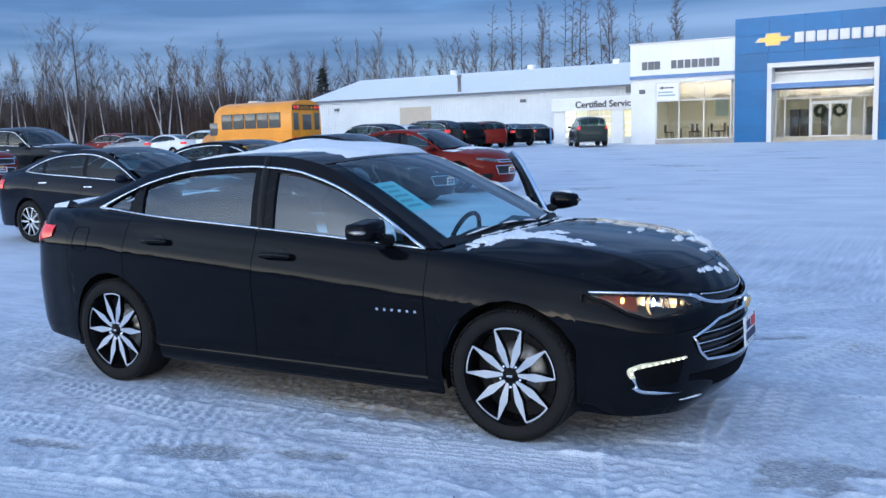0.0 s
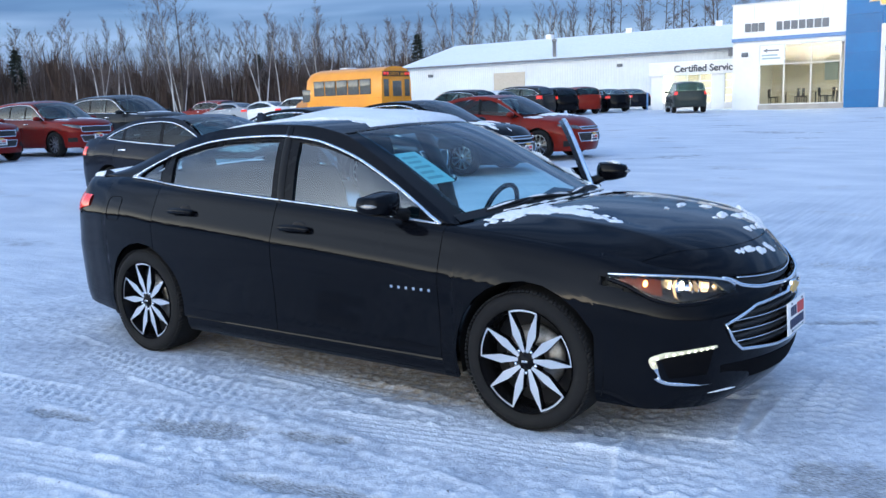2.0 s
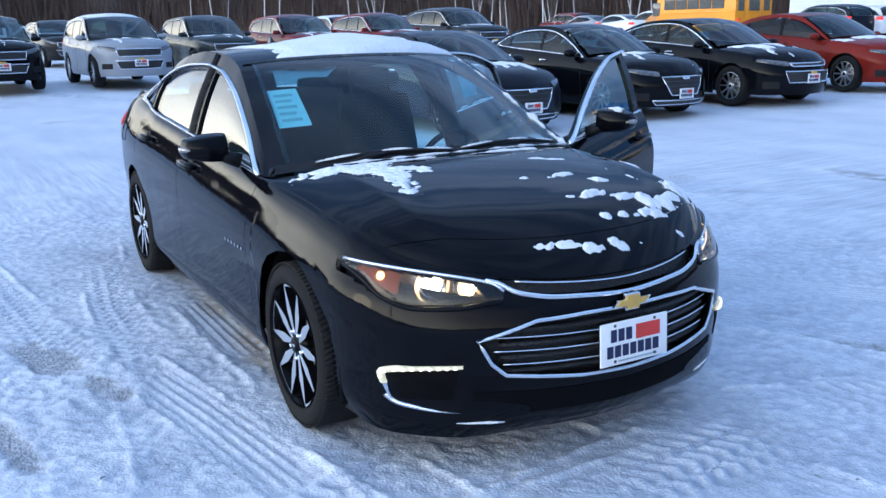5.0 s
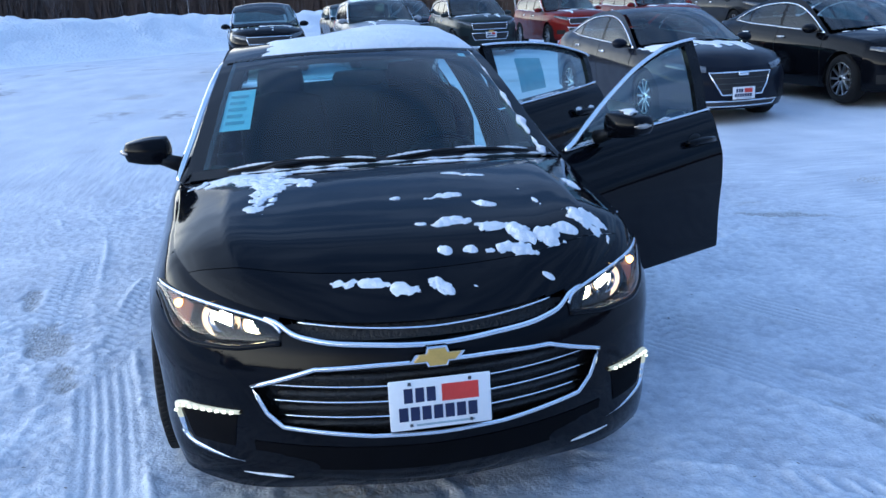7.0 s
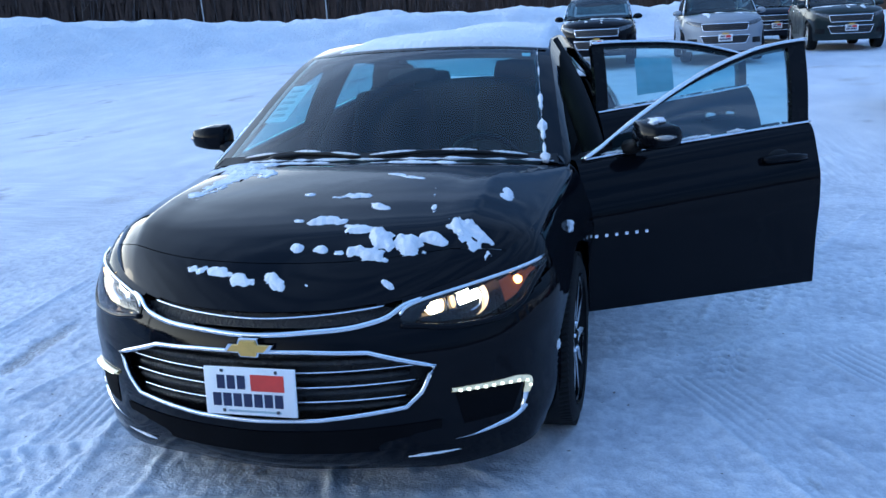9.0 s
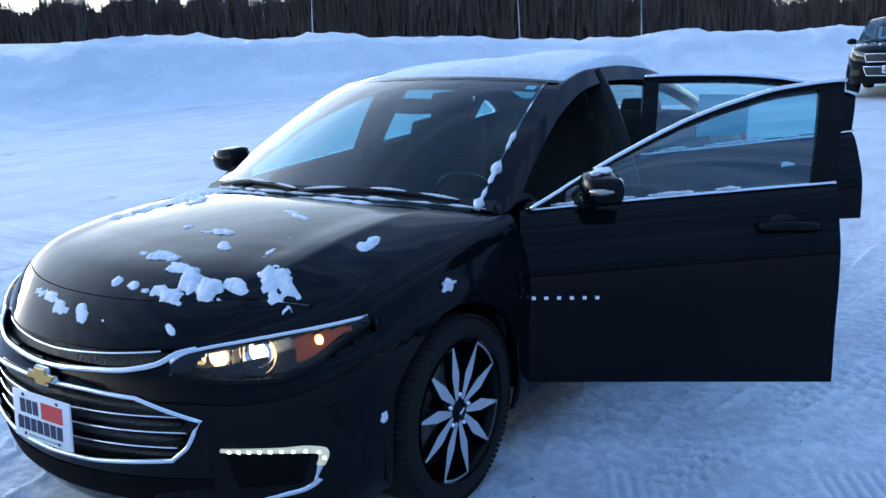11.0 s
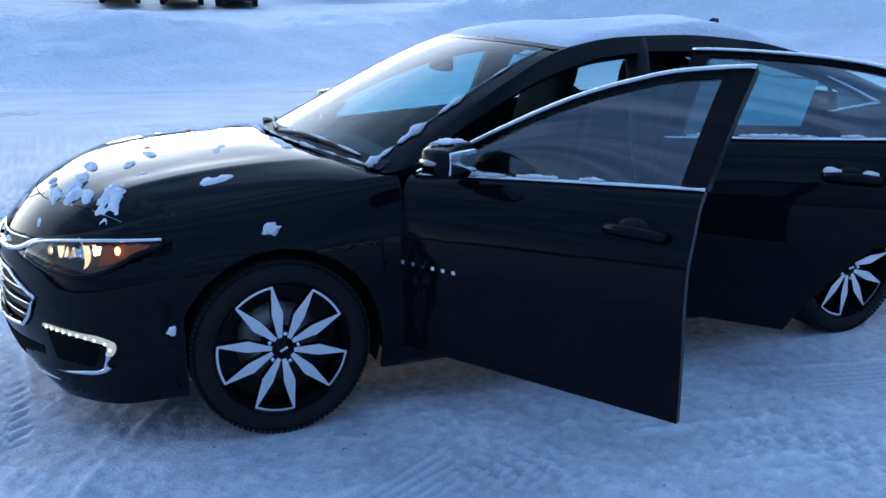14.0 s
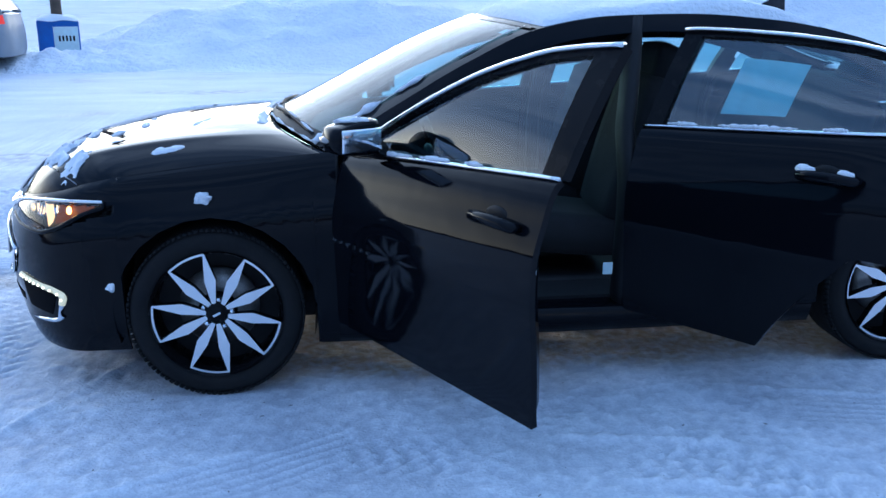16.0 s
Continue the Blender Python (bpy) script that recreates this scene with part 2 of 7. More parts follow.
def solid(ob, t, offset=-1.0, crisp=True):
    m = ob.modifiers.new("thickness", "SOLIDIFY")
    m.thickness, m.offset = t, offset
    m.use_rim = crisp
    if crisp:
        k = ob.modifiers.new("crisp", "EDGE_SPLIT")
        k.split_angle = radians(42)
    return ob


def bev(ob, w=0.01, seg=2, angle=35):
    m = ob.modifiers.new("edges", "BEVEL")
    m.width, m.segments, m.limit_method, m.angle_limit = w, seg, "ANGLE", radians(angle)
    return ob


def grid_faces(r, c, flip=False, wrap=False):
    f = []
    for i in range(r - 1):
        for j in range(c if wrap else c - 1):
            k = (j + 1) % c
            q = (i * c + j, i * c + k, (i + 1) * c + k, (i + 1) * c + j)
            f.append(q[::-1] if flip else q)
    return f


def sheet(name, P, material, parent=None, label="", flip=False, keep=None):
    """A smooth sheet through a grid of points P (rows, columns, 3)."""
    r, c = P.shape[:2]
    faces = grid_faces(r, c, flip)
    V = P.reshape(-1, 3)
    if keep is not None:
        F = np.array(faces)
        faces = F[keep(V[F].mean(axis=1))].tolist()
    return mesh_ob(name, V, faces, material, parent, label)


def box_bm(bm, x0, x1, y0, y1, z0, z1, m=None):
    r = bmesh.ops.create_cube(bm, size=1)["verts"]
    for v in r:
        v.co = Vector(((x0 + x1) / 2 + v.co.x * (x1 - x0), (y0 + y1) / 2 + v.co.y * (y1 - y0), (z0 + z1) / 2 + v.co.z * (z1 - z0)))
        if m is not None:
            v.co = m @ v.co
    return r


def box(name, x0, x1, y0, y1, z0, z1, material, parent=None, label="", bevel=0.0, m=None):
    bm = bmesh.new()
    box_bm(bm, x0, x1, y0, y1, z0, z1, m)
    ob = part(name, bm, material, parent, label, smooth=bevel > 0)
    if bevel:
        bev(ob, bevel)
    return ob


def tube_data(path, radius, sides=8, closed=False, flat=1.0, up=(0, 0, 1)):
    """Vertices and faces of a tube along a path; flat squeezes it across 'up'."""
    P = np.array(path, float)
    n = len(P)
    R = np.broadcast_to(np.asarray(radius, float), (n,))
    T = np.roll(P, -1, 0) - np.roll(P, 1, 0)
    if not closed:
        T[0], T[-1] = P[1] - P[0], P[-1] - P[-2]
    T /= np.linalg.norm(T, axis=1)[:, None] + 1e-12
    U = np.array(up, float)
    A = np.cross(T, U)
    la = np.linalg.norm(A, axis=1)
    A[la < 1e-4] = np.cross(T[la < 1e-4], (1, 0.3, 0))
    A /= np.linalg.norm(A, axis=1)[:, None]
    B = np.cross(A, T)
    V = []
    for k in range(sides):
        a = 2 * math.pi * (k + 0.5) / sides
        V.append(P + (A * math.cos(a) * flat + B * math.sin(a)) * R[:, None])
    V = np.stack(V, 1).reshape(-1, 3)
    f = grid_faces(n, sides, False, True)
    if closed:
        f += [((n - 1) * sides + j, (n - 1) * sides + (j + 1) % sides, (j + 1) % sides, j) for j in range(sides)]
    else:
        f += [tuple(range(sides))[::-1], tuple((n - 1) * sides + j for j in range(sides))]
    return V, f


def tube(name, path, radius, material, parent=None, label="", sides=8, closed=False, flat=1.0, up=(0, 0, 1)):
    V, f = tube_data(path, radius, sides, closed, flat, up)
    return mesh_ob(name, V, f, material, parent, label)


def lathe(name, prof, material, parent=None, label="", seg=48, axis="y"):
    """Turns a profile of (radius, along) round an axis."""
    a = np.linspace(0, 2 * math.pi, seg, endpoint=False)
    V = []
    for r, h in prof:
        if axis == "y":
            V.append(np.stack([r * np.cos(a), np.full(seg, h), r * np.sin(a)], 1))
        else:
            V.append(np.stack([r * np.cos(a), r * np.sin(a), np.full(seg, h)], 1))
    return mesh_ob(name, np.concatenate(V), grid_faces(len(prof), seg, axis != "y", True), material, parent, label)


def spl(pts):
    """A smooth curve through (key, value) pairs with no overshoot."""
    pts = sorted(pts)
    X, Y = np.array([p[0] for p in pts], float), np.array([p[1:] for p in pts], float)
    h = np.diff(X)[:, None]
    d = np.diff(Y, axis=0) / h
    m = np.zeros_like(Y)
    m[0], m[-1] = d[0], d[-1]
    w1, w2 = 2 * h[1:] + h[:-1], h[1:] + 2 * h[:-1]
    with np.errstate(divide="ignore", invalid="ignore"):
        hm = (w1 + w2) / (w1 / d[:-1] + w2 / d[1:])
    m[1:-1] = np.where(d[:-1] * d[1:] > 0, hm, 0)
    def f(x):
        x = np.clip(np.asarray(x, float), X[0], X[-1])
        i = np.clip(np.searchsorted(X, x, side="right") - 1, 0, len(X) - 2)
        H = h[i, 0]
        t = ((x - X[i]) / H)[..., None]
        H = H[..., None]
        r = Y[i] * (2 * t**3 - 3 * t**2 + 1) + m[i] * H * (t**3 - 2 * t**2 + t) + Y[i + 1] * (-2 * t**3 + 3 * t**2) + m[i + 1] * H * (t**3 - t**2)
        return r[..., 0] if r.shape[-1] == 1 else r
    return f


def crom(P, n):
    """n points along a smooth open path through the points P."""
    P = np.array(P, float)
    s = np.concatenate([[0], np.cumsum(np.linalg.norm(np.diff(P, axis=0), axis=1))])
    m = np.gradient(P, s, axis=0)
    t = np.linspace(0, s[-1], n)
    i = np.clip(np.searchsorted(s, t, side="right") - 1, 0, len(s) - 2)
    H = (s[i + 1] - s[i])[:, None]
    u = ((t - s[i])[:, None]) / H
    return P[i] * (2 * u**3 - 3 * u**2 + 1) + m[i] * H * (u**3 - 2 * u**2 + u) + P[i + 1] * (-2 * u**3 + 3 * u**2) + m[i + 1] * H * (u**3 - u**2)


TAB = np.random.RandomState(3).rand(256, 256)


def vnoise(x, y, seed=0):
    x, y = x + seed * 17.31, y + seed * 9.77
    i, j = np.floor(x).astype(int), np.floor(y).astype(int)
    u, v = x - i, y - j
    u, v = u * u * (3 - 2 * u), v * v * (3 - 2 * v)
    i0, i1, j0, j1 = i & 255, (i + 1) & 255, j & 255, (j + 1) & 255
    return (TAB[i0, j0] * (1 - u) + TAB[i1, j0] * u) * (1 - v) + (TAB[i0, j1] * (1 - u) + TAB[i1, j1] * u) * v


def fbm(x, y, f, octs=4, seed=0):
    r, a = 0, .5
    for k in range(octs):
        r = r + a * (vnoise(x * f, y * f, seed + k) - .5) * 2
        f, a = f * 2.03, a * .5
    return r


# ---- car bodies: a skin lofted over plan outline, belt, rail and roof lines ----
SEDAN = dict(
    plan=[(2.372, 0.0, .715), (2.362, .15, .716), (2.328, .32, .722), (2.258, .50, .740), (2.158, .665, .768), (2.03, .790, .800), (1.87, .868, .838), (1.65, .905, .872), (1.4145, .918, .900),
          (1.15, .924, .926), (0.92, .926, .945), (0.4, .927, .985), (-0.2, .928, 1.025), (-0.8, .926, 1.062), (-1.25, .922, 1.092), (-1.6, .908, 1.118), (-1.95, .875, 1.118), (-2.25, .80, 1.108),
          (-2.42, .66, 1.100), (-2.52, .42, 1.097), (-2.56, .2, 1.095), (-2.565, 0.0, 1.095)],
    front=[(.15, .12), (.20, .07), (.27, .03), (.34, .010), (.42, 0), (.55, .004), (.62, .018), (.68, .04), (.72, .065), (.80, .13), (.88, .24), (1.2, .5)],
    side_low=[(.15, .075), (.20, .05), (.26, .028), (.33, .020), (.40, .019), (.48, .016), (.58, .008), (.68, 0), (1.2, 0)],
    side_top=[(-1, .105), (0, .105), (.012, .088), (.035, .070), (.07, .054), (.12, .037), (.17, .019), (.215, .006), (.27, .0), (2, 0)],
    rear=[(.15, .16), (.25, .07), (.35, .02), (.5, 0), (.65, 0.01), (.72, .03), (.9, .06), (1.05, .10), (1.2, .13)],
    extra=[(2.4, 0), (1.9, .005), (1.4, .02), (.95, .0), (-.9, 0), (-1.6, .055), (-2.1, .05), (-2.6, 0)],
    rail=[(.985, .81, .945), (.7, .752, 1.110), (.4, .695, 1.272), (.12, .645, 1.388), (-.2, .618, 1.436), (-.5, .610, 1.443), (-.9, .610, 1.416), (-1.2, .615, 1.362), (-1.5, .632, 1.272), (-1.8, .665, 1.172), (-2.02, .69, 1.125)],
    dlo=[(.915, .945), (.6, 1.120), (.309, 1.252), (0, 1.344), (-.3, 1.374), (-.6, 1.370), (-.85, 1.350), (-1.06, 1.314), (-1.3, 1.248), (-1.5, 1.172), (-1.60, 1.128)],
    lean=.08, centre=[(1.215, 1.000), (.28, 1.422), (-.42, 1.466), (-1.02, 1.414), (-1.80, 1.138)],
    joint=[.985, .12, -.45, -1.08, -1.88],
    hub=(1.4145, -1.4145), tyre=.336, arch=.382, sill=.195, cowl=.985, hoodz=.115, doors=(.945, -.205, -1.27))


class Shell:
    def __init__(s, sp):
        s.sp = sp
        P = np.array(sp["plan"], float)
        m0, m1 = P[1:3][::-1] * (1, -1, 1), P[-3:-1][::-1] * (1, -1, 1)
        Q = np.concatenate([m0, P, m1])
        D = crom(Q, 2400)
        a = np.argmin(np.abs(D[:1200, 1] - 0) + (D[:1200, 0] < 0) * 9)
        b = 1200 + np.argmin(np.abs(D[1200:, 1]) + (D[1200:, 0] > 0) * 9)
        D = D[a:b + 1]
        D[0, 1] = D[-1, 1] = 0
        s.D, s.u = D, np.linspace(0, 1, len(D))
        T = np.gradient(D[:, :2], axis=0)
        T /= np.linalg.norm(T, axis=1)[:, None]
        s.N = np.stack([T[:, 1], -T[:, 0]], 1)
        s.f, s.sl, s.st, s.r, s.ex = (spl(sp[k]) for k in ("front", "side_low", "side_top", "rear", "extra"))
        s.rail, s.dlo = spl(sp["rail"]), spl(sp["dlo"])

    def ux(s, x):
        return np.interp(-np.asarray(x, float), -s.D[:, 0], s.u)

    def uy(s, y):
        k = np.argmax(s.D[:, 1])
        return np.interp(y, s.D[:k, 1], s.u[:k])

    def plan(s, u):
        return [np.interp(u, s.u, a) for a in (s.D[:, 0], s.D[:, 1], s.N[:, 0], s.N[:, 1], s.D[:, 2])]

    def pt(s, u, z, off=0.0):
        x, y, nx, ny, zt = s.plan(u)
        wf, ws, wr = np.clip(nx, 0, 1)**2, ny**2, np.clip(-nx, 0, 1)**2
        i = wf * s.f(z) + ws * (s.sl(z) + s.st(zt - z) + s.ex(x) * np.clip(1 - (zt - z) / .25, 0, 1)**2) + wr * s.r(z) - off
        return np.stack(np.broadcast_arrays(x - nx * i, y - ny * i, z), -1)

    def edge(s, u):
        return s.pt(u, s.plan(u)[4])

    def low(s, x, sill=None):
        sp = s.sp
        z = np.full(np.shape(x), sp["sill"] if sill is None else sill, float)
        for h in sp["hub"]:
            d = np.abs(x - h)
            a = sp["tyre"] + np.sqrt(np.clip(sp["arch"]**2 - d**2, 0, None))
            z = np.where(d < sp["arch"], np.maximum(z, a), z)
        return z

    def cols(s, x0, x1, n):
        """Columns from x0 back to x1, crowded where a wheel arch begins and ends."""
        xs = list(np.linspace(x0, x1, n))
        for h in s.sp["hub"]:
            a = s.sp["arch"]
            t = np.linspace(0, math.pi, max(9, n // 3))
            xs = [x for x in xs if abs(x - h) > a + .01] + [x for x in h + a * .9999 * np.cos(t)] + [h + a + .002, h - a - .002]
        return np.array(sorted([x for x in xs if x1 + .003 < x < x0 - .003] + [x0, x1], reverse=True))

    def side(s, x0, x1, n, nv, sill=None, off=0.0, top=0.0, corner=None):
        xs = s.cols(x0, x1, n)
        u = s.ux(xs)
        lo, hi = s.low(xs, sill), s.plan(u)[4] - top
        if corner:
            lo = np.maximum(lo, (sill or 0) + corner[1] * np.clip((corner[0] - xs) / corner[2], 0, 1)**corner[3])
        v = np.linspace(0, 1, nv)[:, None] ** .8
        return s.pt(np.broadcast_to(u, (nv, len(u))), lo + (hi - lo) * v, off)

    def nose(s, u0, u1, n, nv, sill, off=0.0):
        u = np.linspace(u0, u1, n)
        hi = s.plan(u)[4]
        v = np.linspace(0, 1, nv)[:, None]
        lo = np.broadcast_to(np.asarray(sill, float), u.shape)
        return s.pt(np.broadcast_to(u, (nv, n)), lo + (hi - lo) * v, off)

    def cap(s, x0, front, n, nv, inner, bulge, bp, flat=2.6):
        """Hood or deck: a Coons patch between the panel edges and an inner line of (x, z) at the middle."""
        e = s.ux(x0)
        uc = s.ux(s.D[np.argmin(np.abs(np.abs(s.N[:, 0]) - .72) + (np.sign(s.D[:, 0]) != (1 if front else -1)) * 9), 0])
        end = 0.0 if front else 1.0
        t, v = np.linspace(0, 1, n), np.linspace(-1, 1, nv)
        S = s.edge(e + (uc - e) * t)
        uf = end + (uc - end) * np.abs(v)
        Fr = s.edge(uf) * np.stack([np.ones(nv), np.sign(v) + (v == 0), np.ones(nv)], 1)
        A = S[0]
        In = np.stack([inner[0] + (A[0] - inner[0]) * v**2, A[1] * v, inner[1] + (A[2] - inner[1]) * np.abs(v)**2.2], 1)
        L, R = S * (1, -1, 1), S
        T, V = t[:, None, None], (v[None, :, None] + 1) / 2
        C = (1 - T) * In[None] + T * Fr[None] + (1 - V) * L[:, None] + V * R[:, None]
        C -= (1 - T) * ((1 - V) * L[0] + V * R[0]) + T * ((1 - V) * L[-1] + V * R[-1])
        C[..., 2] += bulge * bp(t)[:, None] * (1 - np.abs(v)**flat)[None]
        return C

    def top(s, s0, s1, n, nv, vmax=1.0, lift=0.0):
        """Windscreen, roof and rear glass: keyed 0 at the cowl, 1 and 3 at the roof's ends, 4 at the deck."""
        k = np.linspace(s0, s1, n)
        K = np.arange(5.0)
        c = s.sp["centre"]
        sx, zc, jx = (crom(np.stack([K, a], 1), 801) for a in ([p[0] for p in c], [p[1] for p in c], s.sp["joint"]))
        cx, cz, px = (np.interp(k, q[:, 0], q[:, 1]) for q in (sx, zc, jx))
        r = s.rail(px)
        v = np.linspace(-vmax, vmax, nv)
        x = cx[:, None] + (px - cx)[:, None] * v**2
        y = r[:, :1] * v
        z = cz[:, None] + (r[:, 1:] - cz[:, None]) * np.abs(v)**2.4 + lift
        return np.stack(np.broadcast_arrays(x, y, z), -1)

    def wall(s, x, w, off=0.0):
        """The side above the belt: w 0 at the belt, 1 at the roof rail."""
        w = np.asarray(w, float)
        # window posts lean back towards the roof
        xl = x - s.sp.get("lean", 0) * np.interp(x, [-1.62, -1.27, -.2, .9], [0, 1, 1, 0]) * w
        E, R = s.edge(s.ux(x)), s.rail(xl)
        y = E[..., 1] + (R[..., 0] - E[..., 1]) * w + .016 * np.sin(math.pi * np.clip(w, 0, 1)) + off
        return np.stack(np.broadcast_arrays(xl, y, E[..., 2] + (R[..., 1] - E[..., 2]) * w + off * .3), -1)

    def wz(s, x, z):
        E, R = s.edge(s.ux(x)), s.rail(x)
        return np.clip((z - E[..., 2]) / np.maximum(R[..., 1] - E[..., 2], 1e-3), 0, 1)

    def pane(s, x0, x1, n, nv, a=0.0, off=-.006, drop=0.0):
        x = np.linspace(x0, x1, n)
        hi = s.wz(x, s.dlo(x) - drop)
        w = a + (np.maximum(hi, a + .004) - a) * np.linspace(0, 1, nv)[:, None]
        return s.wall(np.broadcast_to(x, w.shape), w, off)

    def band(s, x0, x1, n, nv=4, off=0.0):
        """From the window line up to the roof rail."""
        x = np.linspace(x0, x1, n)
        lo = np.where(x < s.sp["dlo"][-1][0], 0, s.wz(x, s.dlo(x)))
        w = lo + (1 - lo) * np.linspace(0, 1, nv)[:, None]
        return s.wall(np.broadcast_to(x, w.shape), w, off)

    def on_front(s, yz, off=.004):
        a = np.array(yz, float)
        p = s.pt(s.uy(np.abs(a[:, 0])), a[:, 1], off)
        p[:, 1] *= np.where(a[:, 0] < 0, -1, 1)
        return p


def mirror(P):
    return P * (1, -1, 1)


def join(name, sheets, material, parent=None, label=""):
    V, F, n = [], [], 0
    for P, flip in sheets:
        r, c = P.shape[:2]
        V.append(P.reshape(-1, 3))
        F += [tuple(k + n for k in f) for f in grid_faces(r, c, flip)]
        n += r * c
    return mesh_ob(name, np.concatenate(V), F, material, parent, label)


def make_wheel(parent, place, out, radius=.336, width=.245, fine=True, rim_r=.246, style="pairs", spin=0.0, silver=None):
    """A wheel about its hub: the outer face looks along out * y."""
    e = new("wheel")
    e.parent = parent
    h = width / 2
    seg = 64 if fine else 32
    R = radius
    prof = [(rim_r - .004, -h + .01), (R - .055, -h - .004), (R - .02, -h + .010), (R - .004, -h + .035), (R, -h + .06), (R, h - .06), (R - .004, h - .035), (R - .02, h - .010), (R - .05, h + .004), (rim_r + .014, h - .004), (rim_r - .002, h - .016)]
    tyre = lathe("tyre", prof, RUBBER, e, seg=seg)
    if fine:
        n = 96
        bm = bmesh.new()
        for k in range(n):
            a = 2 * math.pi * k / n
            for sgn in (-1, 1):
                mtx = Matrix.Rotation(a + sgn * .01, 4, "Y") @ pose(0, sgn * (h - .045), R - .002, 0, 0, sgn * 18)
                box_bm(bm, -.0078, .0078, -.036, .036, -.008, .0002, mtx)
        tagged(part("tread", bm, RUBBER, tyre), kind="stuff")
    lathe("barrel", [(rim_r, -h + .02), (rim_r - .015, 0), (rim_r - .004, h - .016), (rim_r + .006, h - .006), (rim_r + .004, h)], GLOSS_BLACK, e, seg=seg)
    disc = lathe("brake_disc", [(.05, h - .11), (.155, h - .11), (.155, h - .13)], STEEL, e, seg=seg)
    lathe("barrel_back", [(rim_r - .01, -.02), (.02, -.03)], DARK_PLASTIC, e, seg=24)
    face = h - .012
    sm = silver or MACHINED
    if style == "pairs":
        V, F, B, BF = [], [], [], []
        for k in range(5):
            mid = 2 * math.pi * k / 5 + math.pi / 2
            for sgn in (-1, 1):
                a0, a1 = mid + sgn * .21, mid + sgn * .305
                d0, d1 = np.array([math.cos(a0), math.sin(a0)]), np.array([math.cos(a1), math.sin(a1)])
                root, tip = d0 * .042, d1 * (rim_r - .003)
                ax = (tip - root) / np.linalg.norm(tip - root)
                nr = np.array([-ax[1], ax[0]])
                pts = [root + nr * .008, root + ax * .092 + nr * (.0255 if sgn > 0 else .0175), tip + nr * .003, tip - nr * .003, root + ax * .092 - nr * (.0175 if sgn > 0 else .0255), root - nr * .008]
                b = len(V)
                for q in pts:
                    rr = np.linalg.norm(q)
                    V.append((q[0], face - .010 * (1 - rr / rim_r), q[1]))
                for q in pts:
                    V.append((q[0] * .99, face - .038, q[1] * .99))
                F += [tuple(b + j for j in range(6))]
                BF += [(b + j, b + (j + 1) % 6, b + 6 + (j + 1) % 6, b + 6 + j) for j in range(6)]
            b = len(V)
            th = np.linspace(mid - .312, mid + .312, 10)
            for q in th:
                for r, y in ((rim_r - .0095, face - .001), (rim_r - .001, face - .001)):
                    V.append((r * math.cos(q), y, r * math.sin(q)))
            F += [(b + 2 * j, b + 2 * j + 1, b + 2 * j + 3, b + 2 * j + 2) for j in range(9)]
        rim = mesh_ob("rim", V, F, sm, e, "machined silver spoke faces", smooth=False)
        mesh_ob("spoke_back", V, BF, GLOSS_BLACK, e, smooth=False)
    else:
        bm = bmesh.new()
        for k in range(10):
            a = 2 * math.pi * k / 10
            box_bm(bm, .05, rim_r, -.012, .012, -.013, .013, Matrix.Rotation(a, 4, "Y") @ pose(0, face - .016, 0))
        rim = part("rim", bm, sm, e, smooth=False)
        lathe("rim_edge", [(rim_r - .012, face), (rim_r + .004, face), (rim_r + .004, face - .02)], sm, e, seg=seg)
    hub = lathe("hub_cap", [(.0005, face + .004), (.028, face + .003), (.030, face - .002), (.030, face - .04)], GLOSS_BLACK, e, seg=24)
    lathe("hub_plate", [(.028, face - .004), (.040, face - .008), (.068, face - .020), (.074, face - .035), (.075, face - .06)], sm if style != "pairs" else GLOSS_BLACK, e, seg=30)
    if fine:
        lathe("hub_ring", [(.0285, face - .002), (.036, face - .004), (.038, face - .012)], GLOSS_BLACK, e, seg=30)
        box("cap_emblem", -.016, .016, face + .003, face + .006, -.005, .005, CHROME, hub, bevel=.002)
        for k in range(5):
            a = 2 * math.pi * (k + .5) / 5 + math.pi / 2
            nut = lathe("lug_nut", [(.0005, face + .001), (.0085, face - .001), (.010, face - .022)], CHROME, e, seg=8)
            nut.location = (.056 * math.cos(a), 0, .056 * math.sin(a))
    e.matrix_local = Matrix.Translation(place) @ Matrix.Rotation(0 if out > 0 else math.pi, 4, "Z") @ Matrix.Rotation(spin, 4, "Y")
    return e


def make_plate(parent, at, w=.305, h=.155, tilt=0.0):
    """A dealer's plate facing +x: a white card with dark bars of print and a red block."""
    p = box("plate", -.004, .004, -w / 2, w / 2, -h / 2, h / 2, PAPER, parent, "white dealer plate with dark bars of print", bevel=.004)
    p.matrix_local = pose(*at, 0, tilt, 0)
    for k in range(3):
        box("print_bar", .003, .006, -.108 + .034 * k, -.082 + .034 * k, .008, .052, NAVY, p)
    for k in range(7):
        box("print_bar", .003, .006, -.125 + .0345 * k, -.098 + .0345 * k, -.048, -.006, NAVY, p)
    box("print_block", .003, .006, .005, .115, .004, .056, RED_PRINT, p)
    box("print_bar", .003, .006, -.075, .10, -.066, -.060, GREY_PRINT, p)
    for y in (-.09, .09):
        for z in (-.062, .066):
            box("plate_screw", .003, .008, y - .005, y + .005, z - .005, z + .005, TRIM_GREY, p, bevel=.002)
    return p


